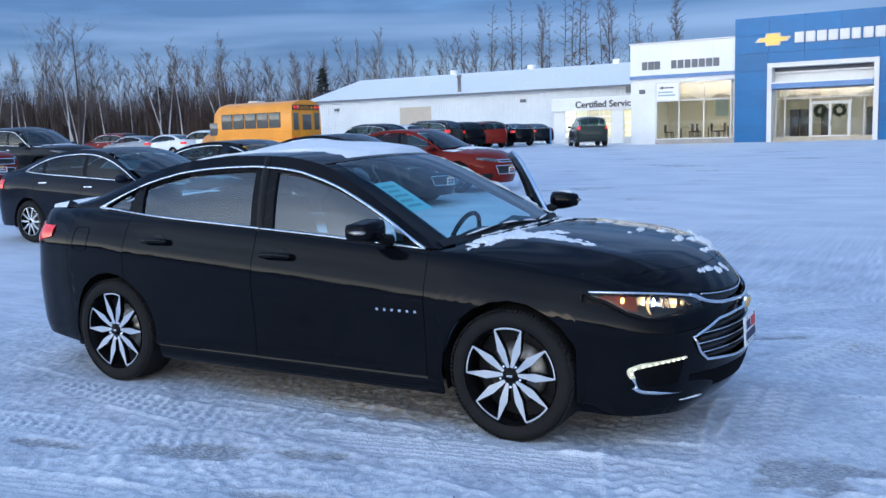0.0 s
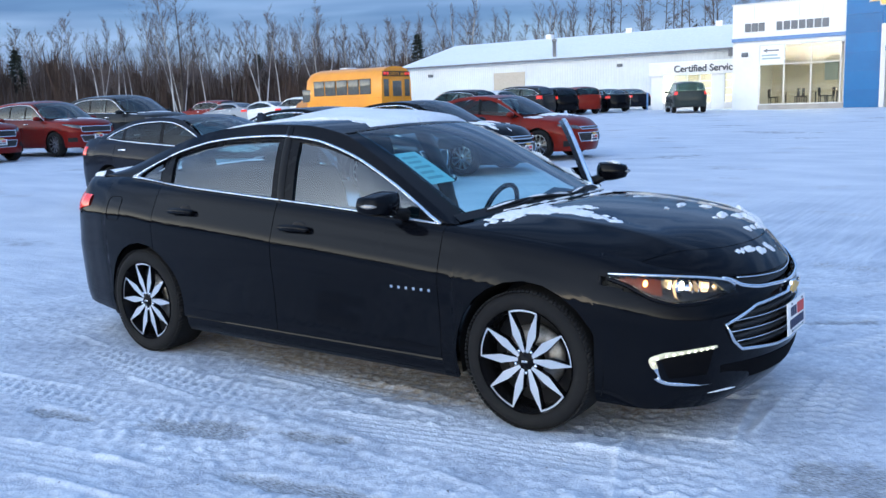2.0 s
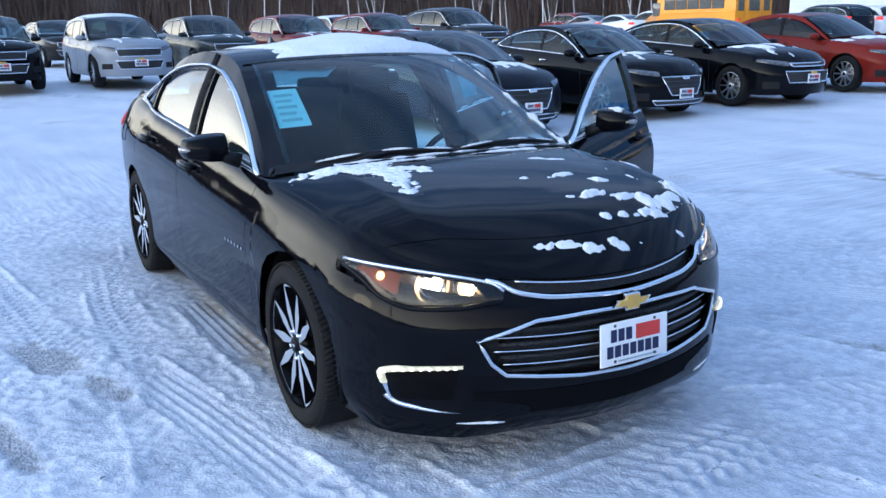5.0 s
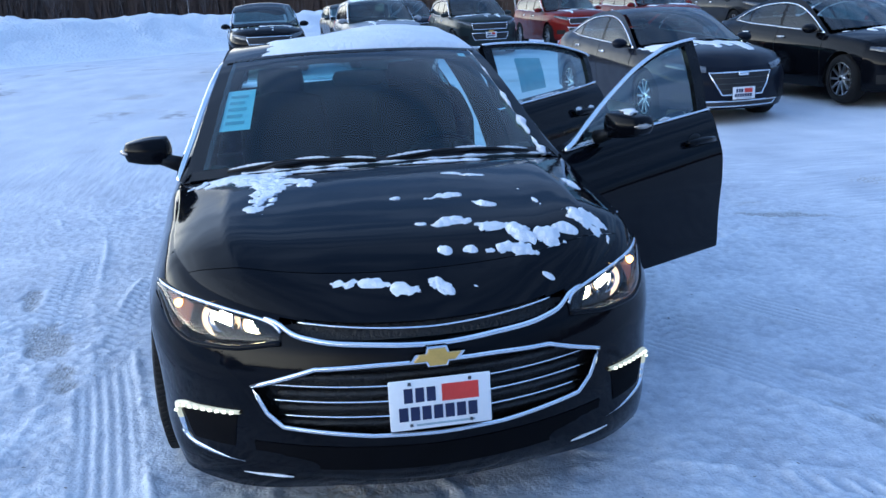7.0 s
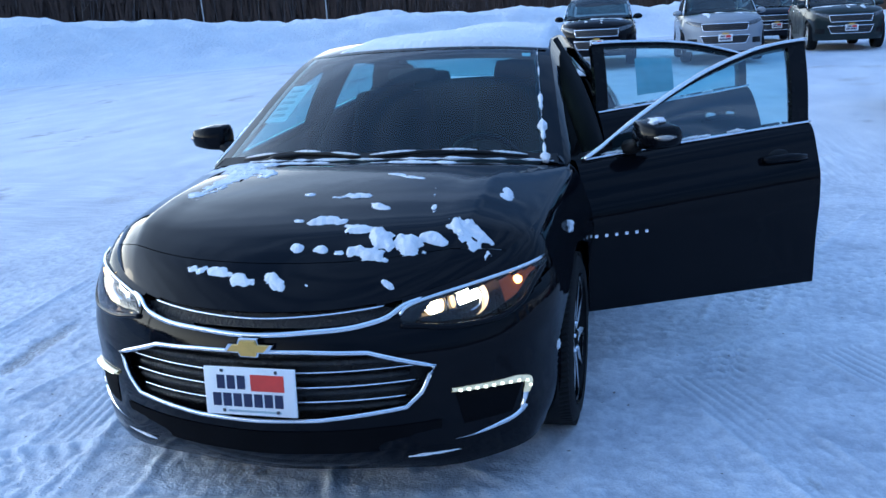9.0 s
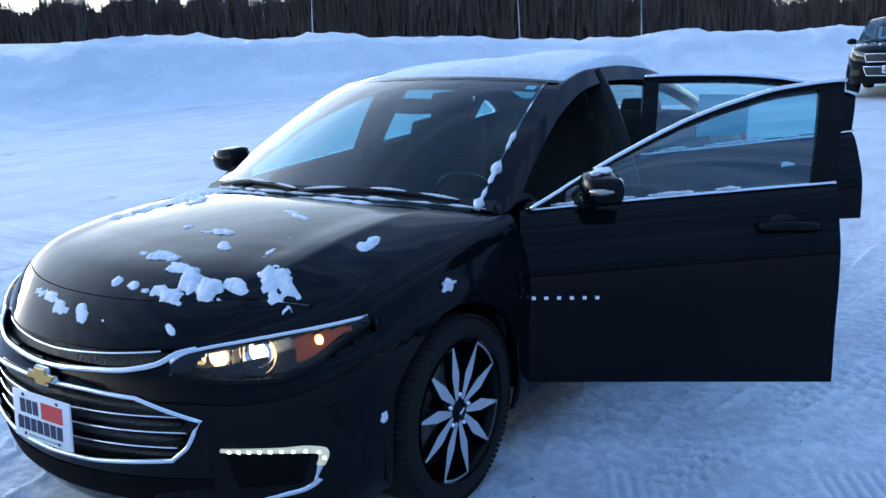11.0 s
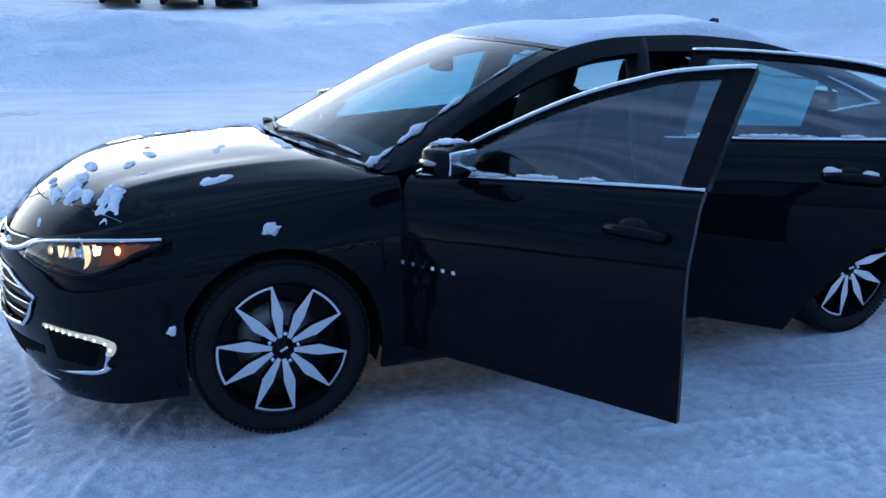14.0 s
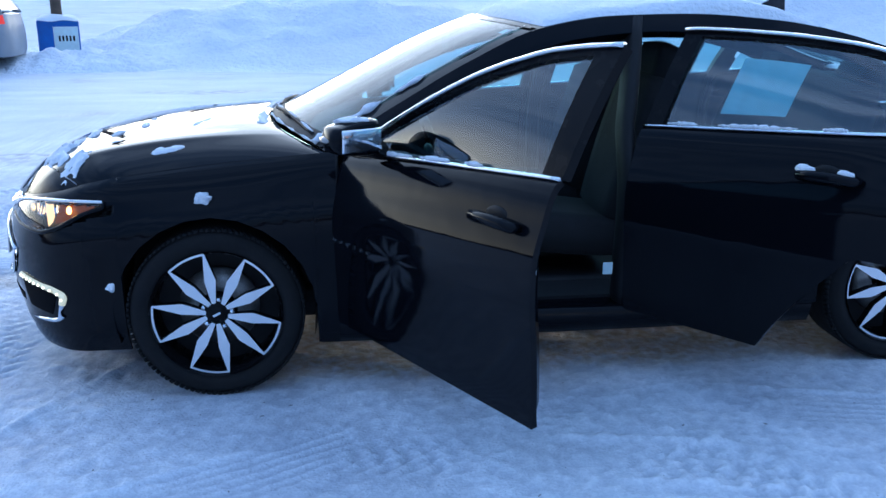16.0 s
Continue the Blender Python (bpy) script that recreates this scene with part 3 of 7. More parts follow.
def generic_car(name, sp, paint, label, category, lit=False, emblem="bar", fine=False, chrome_line=True):
    """A parked car with closed doors, on the same lofted skin."""
    s = Shell(sp)
    root = tagged(new(name), label, category)
    a, b = s.D[0, 0], s.D[-1, 0]
    ua = s.ux(sp["hub"][0] + sp["arch"] + .02)
    ub = s.ux(sp["hub"][1] - sp["arch"] - .02)
    x0, x1 = s.plan(ua)[0], s.plan(ub)[0]
    S = s.side(float(x0), float(x1), 40, 12)
    N = s.nose(0, ua, 14, 12, sp["sill"])
    B = s.nose(ub, 1, 16, 12, sp["sill"] + .06)
    hood = s.cap(sp["cowl"], True, 12, 15, (sp["centre"][0][0] + .01, sp["centre"][0][1] - .01), sp["hoodz"], lambda t: np.sqrt(t) * (1 - t**6))
    deck = s.cap(sp["joint"][-1], False, 7, 13, (sp["centre"][-1][0], sp["centre"][-1][1] - .006), sp.get("deckz", .02), lambda t: np.sin(math.pi * t))
    roof = s.top(.98, 3.02, 14, 13)
    bx = s.band(sp["rail"][0][0], sp["rail"][-1][0], 40)
    sheets = [(hood, True), (deck, False), (roof, False)]
    for P in (S, N, B):
        sheets += [(P, False), (mirror(P), True)]
    sheets += [(bx, False), (mirror(bx), True)]
    body = join("body", sheets, paint, root)
    # dark floor and wheel wells
    zf = sp["sill"] + .03
    box("underbody", x1 - .1, x0 + .1, -.62, .62, zf, zf + .3, DARK_PLASTIC, root)
    box("cabin_floor", sp["joint"][-1] + .1, sp["cowl"] - .1, -.72, .72, zf, zf + .25, INTERIOR, root)
    for h in sp["hub"]:
        for sg in (-1, 1):
            t = np.linspace(-.25, math.pi + .25, 15)
            r = sp["arch"] + .012
            P = np.stack([np.stack([h + r * np.cos(t), np.full(15, y * sg), sp["tyre"] + r * np.sin(t)], 1) for y in (.45, .80, .885)])
            sheet("wheel_liner", P, DARK_PLASTIC, root)
            make_wheel(root, (h, sg * (.79 if sp["plan"][8][1] < .95 else .82), sp["tyre"]), sg, sp["tyre"], .235, fine=False, rim_r=sp["tyre"] * .68, style="plain" if not fine else "pairs", silver=sp.get("rim"))
    # glass
    ws = sheet("windscreen", s.top(.05, .96, 10, 13, .94, .004), GLASS_DARK, root)
    rg = sheet("rear_window", s.top(3.06, 3.93, 8, 11, .9, .004), GLASS_DARK, root)
    d0, d1, d2 = sp["doors"]
    for sg in (1, -1):
        f = (lambda P: P) if sg > 0 else mirror
        end = sp["dlo"][-1][0]
        for i, (p, q) in enumerate(((sp["dlo"][0][0] - .06, d1 + .04), (d1 - .04, d2 + .16), (d2 + .12, end + .05))):
            sheet("side_window", f(s.pane(p, q, 14, 6, .03, -.004, .02)), GLASS_DARK, root, flip=sg < 0)
        for xp in (d1, d2 + .14):
            P = s.pane(xp + .04, xp - .04, 3, 5, 0, -.002, .01)
            sheet("pillar_trim", f(P), GLOSS_BLACK, root, flip=sg < 0)
        if chrome_line:
            x = np.linspace(sp["dlo"][0][0], end, 40)
            loop = np.concatenate([s.wall(x, s.wz(x, s.dlo(x)), .004), s.wall(x[::-1], np.zeros(40), .004)])
            tube("window_chrome", f(loop), .011, CHROME, root, sides=5, closed=True)
        for xd in (d1 + .16, d2 + .22):
            u = s.ux(xd)
            c = s.pt(u, s.plan(u)[4] - .13, .012)
            bm = bmesh.new()
            box_bm(bm, c[0] - .09, c[0] + .09, c[1] * sg - .012, c[1] * sg + .012, c[2] - .014, c[2] + .014)
            bev(part("door_handle", bm, CHROME if chrome_line else paint, root), .008)
        for xd in (d0, d1, d2):
            u = s.ux(xd)
            lo = s.low(np.array(xd)) + .03
            z = np.linspace(float(lo), float(s.plan(u)[4]), 14)
            tube("door_gap", f(s.pt(np.full(14, u), z, .0)), .004, DARK_PLASTIC, root, sides=4)
        mp = s.wall(np.array(sp["dlo"][0][0] - .14), np.array(.25), 0)
        bm = bmesh.new()
        bmesh.ops.create_uvsphere(bm, u_segments=14, v_segments=9, radius=1)
        for v in bm.verts:
            v.co = Vector((mp[0] + v.co.x * .09 - .05, (mp[1] + .13 + v.co.y * .115) * sg, mp[2] + .02 + v.co.z * (.075 if v.co.z > 0 else .06)))
        part("door_mirror", bm, paint, root)
        bm = bmesh.new()
        box_bm(bm, mp[0] - .03, mp[0] + .05, min(mp[1] * sg, (mp[1] + .1) * sg), max(mp[1] * sg, (mp[1] + .1) * sg), mp[2] - .03, mp[2] - .005)
        part("mirror_arm", bm, DARK_PLASTIC, root)
        # lamps on the corners
        fz = sp["lamp"]
        y = np.linspace(fz[0], fz[1], 10)
        hi = fz[2] + (fz[4] - fz[2]) * np.linspace(0, 1, 10)
        lo = fz[3] + (fz[4] - .045 - fz[3]) * np.linspace(0, 1, 10)**1.6
        P = np.stack([s.on_front(np.stack([y * sg, lo + (hi - lo) * w], 1), .006 + .008 * math.sin(math.pi * w)) for w in np.linspace(0, 1, 5)])
        sheet("headlamp", P, PARKED_LAMP, root, flip=sg < 0)
        tl = sp["tail"]
        us = np.linspace(s.ux(tl[0]), s.ux(tl[1]), 8)
        P = np.stack([s.pt(us, np.full(8, z), .007) for z in np.linspace(tl[2], tl[3], 4)])
        sheet("tail_lamp", f(P), BRAKE_RED, root, flip=sg < 0)
        # chrome and black lower fog niche
        ny = np.linspace(.60, .80, 5)
        P = np.stack([s.on_front(np.stack([ny * sg, np.full(5, z)], 1), .005) for z in (fz[5], fz[5] + .07, fz[5] + .12)])
        sheet("fog_niche", P, DARK_PLASTIC, root, flip=sg < 0)
    g = sp["grille"]
    for nm, (w0, w1, z0, z1) in (("grille", g[0]), ("lower_grille", g[1])):
        zz = np.linspace(z0, z1, 5)
        P = np.stack([s.on_front(np.stack([np.linspace(-1, 1, 17) * (w0 + (w1 - w0) * k), np.full(17, z)], 1), .005) for k, z in zip(np.linspace(0, 1, 5), zz)])
        gr = sheet(nm, P, GRILLE_DARK, root)
        loop = [(-w0, z0), (-w0 / 2, z0), (0, z0), (w0 / 2, z0), (w0, z0), ((w0 + w1) / 2, (z0 + z1) / 2), (w1, z1), (w1 / 2, z1), (0, z1), (-w1 / 2, z1), (-w1, z1), (-(w0 + w1) / 2, (z0 + z1) / 2)]
        tube("grille_chrome", s.on_front(loop, .010), .012, CHROME, root, sides=6, closed=True, up=(1, 0, 0))
        for z in np.linspace(z0, z1, 5)[1:-1]:
            wz_ = w0 + (w1 - w0) * (z - z0) / (z1 - z0) - .02
            tube("grille_slat", s.on_front([(y, z) for y in np.linspace(-wz_, wz_, 9)], .007), .005, TRIM_GREY, root, sides=4)
    e = s.on_front([(0, g[0][3] - .02 if emblem != "bar" else (g[0][2] + g[1][3]) / 2)], .02)[0]
    box("emblem", e[0] - .01, e[0] + .012, -.07, .07, e[2] - .022, e[2] + .022, GOLD if emblem == "bar" else CHROME, root, bevel=.008)
    pz = sp.get("platez", .45)
    q = s.on_front([(0, pz)], .02)[0]
    make_plate(root, (q[0], 0, pz))
    return root


from mathutils.bvhtree import BVHTree


# ---- the black sedan in front, its two left doors standing open ----
HEADLAMP = mat("headlamp_unit", (0.36, 0.33, 0.30), 0.25, 0.7, 1.0, var=0.3, scale=14)
PARKED_LAMP = mat("unlit_headlamp", (0.10, 0.105, 0.115), 0.16, 0.3, 1.0, var=0.6, scale=18)
NICHE = mat("niche_black", (0.004, 0.004, 0.005), 0.8, var=.2, spec=.05)
GRILLE_DARK = mat("grille_mesh", (0.008, 0.008, 0.009), 0.5, bump=0.8, bscale=90)


def inside(poly):
    poly = np.array(poly)
    def f(C):
        y, z = np.abs(C[:, 1]), C[:, 2]
        r = np.zeros(len(C), bool)
        for (a, b), (c, d) in zip(poly, np.roll(poly, -1, 0)):
            hit = ((b > z) != (d > z)) & (y < (c - a) * (z - b) / (d - b + 1e-12) + a)
            r ^= hit
        return r & (C[:, 0] > 1.6)
    return f


def hero_sedan():
    sp = SEDAN
    s = Shell(sp)
    car = tagged(new("sedan"), "glossy black four-door sedan with snow on hood, driver-side doors open", "car")
    d0, d1, d2 = sp["doors"]
    G = .0025
    xb = 1.775
    ub = float(s.ux(xb))

    # front bumper with its openings
    lamp = [(.470, .660), (.515, .718), (.70, .748), (.885, .770), (.86, .727), (.80, .666), (.72, .640), (.60, .642)]
    low_g = [(0, .378), (.20, .382), (.46, .408), (.505, .45), (.545, .53), (.36, .592), (.18, .601), (0, .603)]
    up_g = [(0, .655), (.35, .676), (.44, .706), (.47, .726), (0, .716)]
    mid = np.mean(lamp, axis=0)
    holes = [inside(k) for k in (mid + (np.array(lamp) - mid) * .93, low_g, up_g)]
    keep = lambda C: ~np.any([h(C) for h in holes], axis=0)
    N = s.nose(0, ub + G, 110, 74, spl([(0, .155), (.5, .160), (1, .185)])(np.linspace(0, 1, 110)))
    ease = lambda q: np.clip(q, 0, 1)**2 * (3 - 2 * np.clip(q, 0, 1))
    fl_ = .048 * np.clip((.34 - N[..., 2]) / .18, 0, 1)**1.6 * ease((N[..., 0] - xb) / .20) * ease((np.abs(N[..., 1]) - .28) / .30)
    rd = N[..., :2] - (1.45, 0)
    N[..., :2] += rd / np.linalg.norm(rd, axis=-1, keepdims=True) * fl_[..., None]
    full = np.concatenate([mirror(N)[:, ::-1][:, :-1], N], 1)
    bump = sheet("front_bumper", full, PAINT_BLACK, car, keep=keep)
    solid(bump, .012)
    back = s.nose(0, ub, 40, 14, .19, -.055)
    sheet("bumper_core", np.concatenate([mirror(back)[:, ::-1][:, :-1], back], 1)[:-2], GRILLE_DARK, car)
    # hood, with its front cut line a hand above the grille
    hood = s.cap(sp["cowl"], True, 60, 121, (1.222, .992), sp["hoodz"], lambda t: np.sqrt(t) * (1 - t**6), 5.0)
    vv = np.linspace(-1, 1, 121)
    hood[..., 2] += (.008 * np.exp(-((np.abs(vv) - .70) / .10)**2) + .006 * np.exp(-np.abs(np.abs(vv) - .74) / .035))[None] * np.sin(math.pi * np.linspace(0, 1, 60))[:, None]
    cut = 51
    h1 = sheet("hood", hood[:cut], PAINT_BLACK, car, flip=True)
    solid(h1, .02)
    solid(sheet("nose_panel", hood[cut - 1:] + (0.004, 0, -.0015), PAINT_BLACK, car, flip=True), .012)
    sheet("engine_bay", hood[::6, ::6] * (1, .97, 1) + (0, 0, -.05), DARK_PLASTIC, car, flip=True)
    # roof and glass
    solid(sheet("roof", s.top(.955, 3.02, 40, 31), PAINT_BLACK, car), .02)
    sheet("headliner", s.top(.97, 3.0, 12, 13, .98, -.045), INTERIOR, car)
    ws = sheet("windscreen", s.top(.015, .965, 26, 31, .91, .004), GLASS_WS, car)
    sheet("windscreen_header", s.top(.955, 1.0, 4, 21, .97, .006), GLOSS_BLACK, car)
    sheet("windscreen_cowl", s.top(-.0, .06, 4, 21, .97, .006), DARK_PLASTIC, car)
    sheet("rear_window", s.top(3.04, 3.95, 22, 25, .93, .003), GLASS_SIDE, car)
    for sg in (-1, 1):
        P = s.top(3.02, 4.0, 22, 61)
        P = P[:, :4] if sg < 0 else P[:, -4:]
        sheet("rear_pillar", P, PAINT_BLACK, car)
        P = s.top(0, 1.0, 30, 121)
        solid(sheet("front_pillar", P[:, :8] if sg < 0 else P[:, -8:], PAINT_BLACK, car), .012)
    deck = s.cap(sp["joint"][-1], False, 24, 31, (-1.80, 1.132), .025, lambda t: np.sin(math.pi * t))
    solid(sheet("trunk_lid", deck, PAINT_BLACK, car), .02)
    ur = float(s.ux(-1.84))
    R = s.nose(ur, 1, 50, 40, spl([(0, .22), (.4, .26), (1, .28)])(np.linspace(0, 1, 50)))
    full = np.concatenate([R, mirror(R)[:, ::-1][:, 1:]], 1)
    solid(sheet("rear_bumper", full, PAINT_BLACK, car, flip=False), .012)
    # fixed sides
    for sg in (-1, 1):
        f = mirror if sg < 0 else (lambda P: P)
        fl = sg < 0
        fe = s.side(xb - G, d0 + G, 40, 46)
        solid(sheet("fender", f(fe), PAINT_BLACK, car, flip=fl), .012, crisp=False)
        qp = s.side(d2 - G, -1.84 + G, 40, 46)
        q = sheet("rear_quarter", f(qp), PAINT_BLACK, car, flip=fl)
        solid(q, .012)
        rail = s.band(sp["rail"][0][0], sp["rail"][-1][0], 90, 6)
        solid(sheet("roof_rail", f(rail), PAINT_BLACK, car, flip=fl), .05)
        # sill, bottom step and pillars behind the doors
        xs = np.linspace(1.02, -1.02, 24)
        u = s.ux(xs)
        sill = np.stack([s.pt(u, np.full(24, z), o) for z, o in ((.185, -.03), (.19, -.003), (.225, -.003), (.290, -.004), (.300, -.02), (.304, -.05), (.308, -.16))])
        solid(sheet("sill", f(sill), PAINT_BLACK, car, flip=fl), .01, crisp=False)
        for xp, wd in ((d1, .07), (d0 - .02, .035)):
            z = np.linspace(.25, 1.02 if xp < .5 else .78, 8)
            uu = s.ux(xp)
            P = s.pt(np.full(8, uu), z, -.085)
            T = s.wall(np.full(6, xp), np.linspace(0, .95, 6), -.05) if xp < .5 else None
            path = P if T is None else np.concatenate([P[:-1], T])
            tube("door_pillar", f(path), wd, DARK_PLASTIC, car, sides=8, flat=.5, up=(0, 1, 0))
        for h in sp["hub"]:
            t = np.linspace(-.30, math.pi + .30, 25)
            r = sp["arch"] + .004
            P = np.stack([np.stack([h + r * np.cos(t), np.full(25, y * sg), sp["tyre"] + r * np.sin(t)], 1) for y in (.50, .80, .868)])
            sheet("wheel_liner", P, DARK_PLASTIC, car)
            box("wheel_well", h - .36, h + .36, min(.5 * sg, .56 * sg), max(.5 * sg, .56 * sg), .25, .70, DARK_PLASTIC, car)
            make_wheel(car, (h, sg * .785, sp["tyre"]), sg, spin=(.45 if h > 0 else .2) if sg > 0 else .03)
        # swoosh of chrome from rear window tip over the roof line on the quarter
        hx = np.linspace(d2 - G, sp["dlo"][-1][0] - .015, 18)
        top = s.wall(hx, s.wz(hx, s.dlo(hx)), .004)
        bot = s.wall(hx[::-1], np.full(18, .0), .004)
        wid = np.concatenate([np.linspace(.010, .022, 18), np.linspace(.022, .010, 18)])
        tube("window_chrome", f(np.concatenate([top, bot])), wid, CHROME, car, sides=8, flat=.45, up=(0, 1, 0))
        sheet("quarter_glass", f(s.pane(d2 - .07, -1.53, 14, 6, .05, -.006, .022)), GLASS_SIDE, car, flip=fl)
        sheet("quarter_trim", f(s.pane(d2 - .005, -1.57, 16, 6, .0, -.010, .004)), GLOSS_BLACK, car, flip=fl, keep=lambda C: C[:, 0] > d2 - .075)
        # fuel flap outline, tail lamp
        us = np.linspace(s.ux(-2.03), s.ux(-2.40), 14)
        k = np.linspace(0, 1, 6)[:, None]
        zl, zh = np.linspace(.93, .85, 14), np.linspace(1.0, 1.01, 14)
        P = s.pt(np.broadcast_to(us, (6, 14)), zl + (zh - zl) * k, .006 + .006 * np.sin(math.pi * k))
        tl = sheet("tail_lamp", f(P), BRAKE_RED, car, "red tail lamp", flip=fl)
        if sg < 0:
            q = np.linspace(0, 2 * math.pi, 40, endpoint=False)
            fx = -1.70 + .075 * np.sign(np.cos(q)) * np.abs(np.cos(q))**.4
            fz_ = .925 + .075 * np.sign(np.sin(q)) * np.abs(np.sin(q))**.4
            tube("fuel_flap_gap", f(s.pt(s.ux(fx), fz_, .0006)), .0022, NICHE, car, sides=5, closed=True)
        # dark seals behind the panel gaps, and the corner panel below the rear door
        for xs_ in (xb, d0, d1, d2):
            z = np.linspace(float(s.low(np.array(xs_), .30)) + .01, float(s.plan(s.ux(xs_))[4]) - .01, 20)
            if sg < 0 or xs_ in (xb, d0):
                tube("panel_seal", f(s.pt(np.full(20, float(s.ux(xs_))), z, -.016)), .012, DARK_PLASTIC, car, sides=6)
        zd = np.linspace(.28, .66, 16)[:, None]
        xd_ = -.66 + (sp["hub"][1] + np.sqrt(sp["arch"]**2 - (zd - sp["tyre"])**2) + .66) * np.linspace(0, 1, 18)
        dp = s.pt(s.ux(xd_), np.broadcast_to(zd, xd_.shape), -.004)
        sheet("dog_leg_panel", f(dp), PAINT_BLACK, car, flip=fl)

    # head lamps: bucket, projectors, amber corner, chrome brow, clear lens
    for sg in (-1, 1):
        y = np.linspace(.462, .882, 34)
        top = spl([(.44, .668), (.485, .711), (.515, .721), (.70, .751), (.90, .775)])(y)
        bot = spl([(.44, .664), (.50, .656), (.60, .640), (.72, .636), (.80, .662), (.86, .727), (.90, .768)])(y)
        def lens(k, off):
            z = bot + (top - bot) * k
            return s.on_front(np.stack([y * sg, z], 1), off)
        ks = np.linspace(0, 1, 9)
        hl = sheet("headlamp", np.stack([lens(k, -.075 - .02 * math.sin(math.pi * k)) for k in ks]), HEADLAMP, car, "lit clear headlamp with amber corner", flip=sg < 0)
        solid(hl, .004)
        rim = [lens(k, o) for k, o in ((0, .003), (0, -.08))], [lens(k, o) for k, o in ((1, .003), (1, -.08))]
        for r in rim:
            sheet("bezel", np.stack(r), GLOSS_BLACK, hl)
        for c in (0, -1):
            sheet("bezel", np.stack([np.stack([lens(k, o)[c] for k in ks]) for o in (.003, -.10)]), GLOSS_BLACK, hl)
        sheet("lens", np.stack([lens(k, .005 + .006 * math.sin(math.pi * k)) for k in ks]), GLASS_CLEAR, hl, flip=sg < 0)
        tube("brow", np.concatenate([lens(1.0, .010)]), .0065, CHROME, hl, sides=6, flat=.7)
        tube("bezel_line", np.concatenate([lens(0, .002), np.stack([lens(k, .002)[-1] for k in ks])]), .0095, PAINT_BLACK, hl, sides=7)
        def ball(nm, yy, zz, off, r, m, sx=.6):
            bm = bmesh.new()
            bmesh.ops.create_uvsphere(bm, u_segments=20, v_segments=12, radius=r)
            c = s.on_front([(yy * sg, zz)], off)[0]
            for v in bm.verts:
                v.co = Vector((c[0] + v.co.x * sx, c[1] + v.co.y, c[2] + v.co.z))
            part(nm, bm, m, hl)
        pc = s.on_front([(.70 * sg, .698)], -.075)[0]
        pj = lathe("projector", [(.024, 0), (.034, .012), (.039, .038), (.042, .040), (.044, .0)], CHROME, hl, seg=24)
        pj.matrix_local = Matrix.Translation(pc) @ Matrix.Rotation(radians(-90 + 14 * sg), 4, "Z")
        lathe("bulb", [(.0005, .022), (.020, .018), (.032, .006)], LAMP_ON, pj, seg=20)
        lathe("bowl", [(.024, .002), (.040, .006), (.056, .020), (.062, .036)], LAMP_BOWL, pj, seg=28)
        ball("turn_bulb", .82, .728, -.012, .015, AMBER_BULB)
        hb = lathe("high_beam_bowl", [(.004, .0), (.018, .004), (.028, .014), (.033, .030)], LAMP_BOWL, hl, seg=24)
        hb.matrix_local = Matrix.Translation(s.on_front([(.585 * sg, .690)], -.080)[0]) @ Matrix.Rotation(radians(-90 + 10 * sg), 4, "Z")
        ball("reflector_lamp", .585, .690, -.066, .011, LAMP_ON)
        ball("high_beam", .53, .685, -.045, .016, LAMP_DIM)
        for yy in (.615, .645):
            fin = np.array([s.on_front([(yy * sg, z)], o)[0] for z, o in ((.655, -.07), (.675, -.045), (.71, -.04), (.735, -.06))])
            tube("reflector_fin", fin, .005, CHROME, hl, sides=6)
        ya = np.linspace(.775, .868, 10)
        A = np.stack([s.on_front(np.stack([ya * sg, spl([(.7, .655), (.80, .680), (.86, .735)])(ya) + (spl([(.7, .738), (.86, .760)])(ya) - spl([(.7, .655), (.80, .680), (.86, .735)])(ya)) * k], 1), -.02) for k in np.linspace(0, 1, 5)])
        sheet("turn_signal", A, AMBER, hl, "amber turn signal", flip=sg < 0)
        # daytime strip, niche and chrome blade
        e = np.linspace(0, 1, 12)
        hi_, lo_ = np.stack([.60 + .19 * e, .432 - .022 * e], 1), np.stack([.63 + .13 * e, .292 + .016 * e], 1)
        niche = np.stack([s.on_front((lo_ + (hi_ - lo_) * k) * (sg, 1), .0015 + o) for k, o in ((0, -.004), (.04, .001), (.3, .001), (.6, .001), (.96, .001), (1, -.004))])
        nf = sheet("fog_niche", niche, NICHE, car, flip=sg < 0)
        def ribbon(mid, wid):
            """A raised strip of changing width along a line on the bumper."""
            c = crom(mid, 30)
            k = np.linspace(0, 1, 30)
            d = np.gradient(c, axis=0)
            d /= np.linalg.norm(d, axis=1)[:, None]
            nr = np.stack([-d[:, 1], d[:, 0]], 1) * np.interp(k, *zip(*wid))[:, None] / 2
            return np.stack([s.on_front((c + nr * q) * (sg, 1), o) for q, o in ((-1, -.004), (-.8, .009), (0, .012), (.8, .009), (1, -.004))])
        dl = sheet("daytime_lamp", ribbon([(.590, .440), (.66, .435), (.73, .427), (.785, .416), (.805, .404), (.806, .388), (.800, .362)], ((0, .011), (.5, .016), (.7, .024), (1, .016))), DRL, nf, "lit white daytime strip", flip=sg > 0)
        for yk, zk in ((.612, .4385), (.635, .437), (.658, .435), (.681, .4325), (.704, .430), (.727, .4275), (.750, .423), (.773, .4185), (.796, .408), (.805, .386)):
            q = s.on_front([(yk * sg, zk)], .012)[0]
            box("light_bead", q[0] - .004, q[0] + .004, q[1] - .0065, q[1] + .0065, q[2] - .0045, q[2] + .0045, BEAD, dl, bevel=.002)
        sheet("daytime_leg", ribbon([(.800, .364), (.796, .346), (.790, .322), (.786, .300)], ((0, .014), (.4, .008), (1, .006))), CHROME, dl, flip=sg > 0)
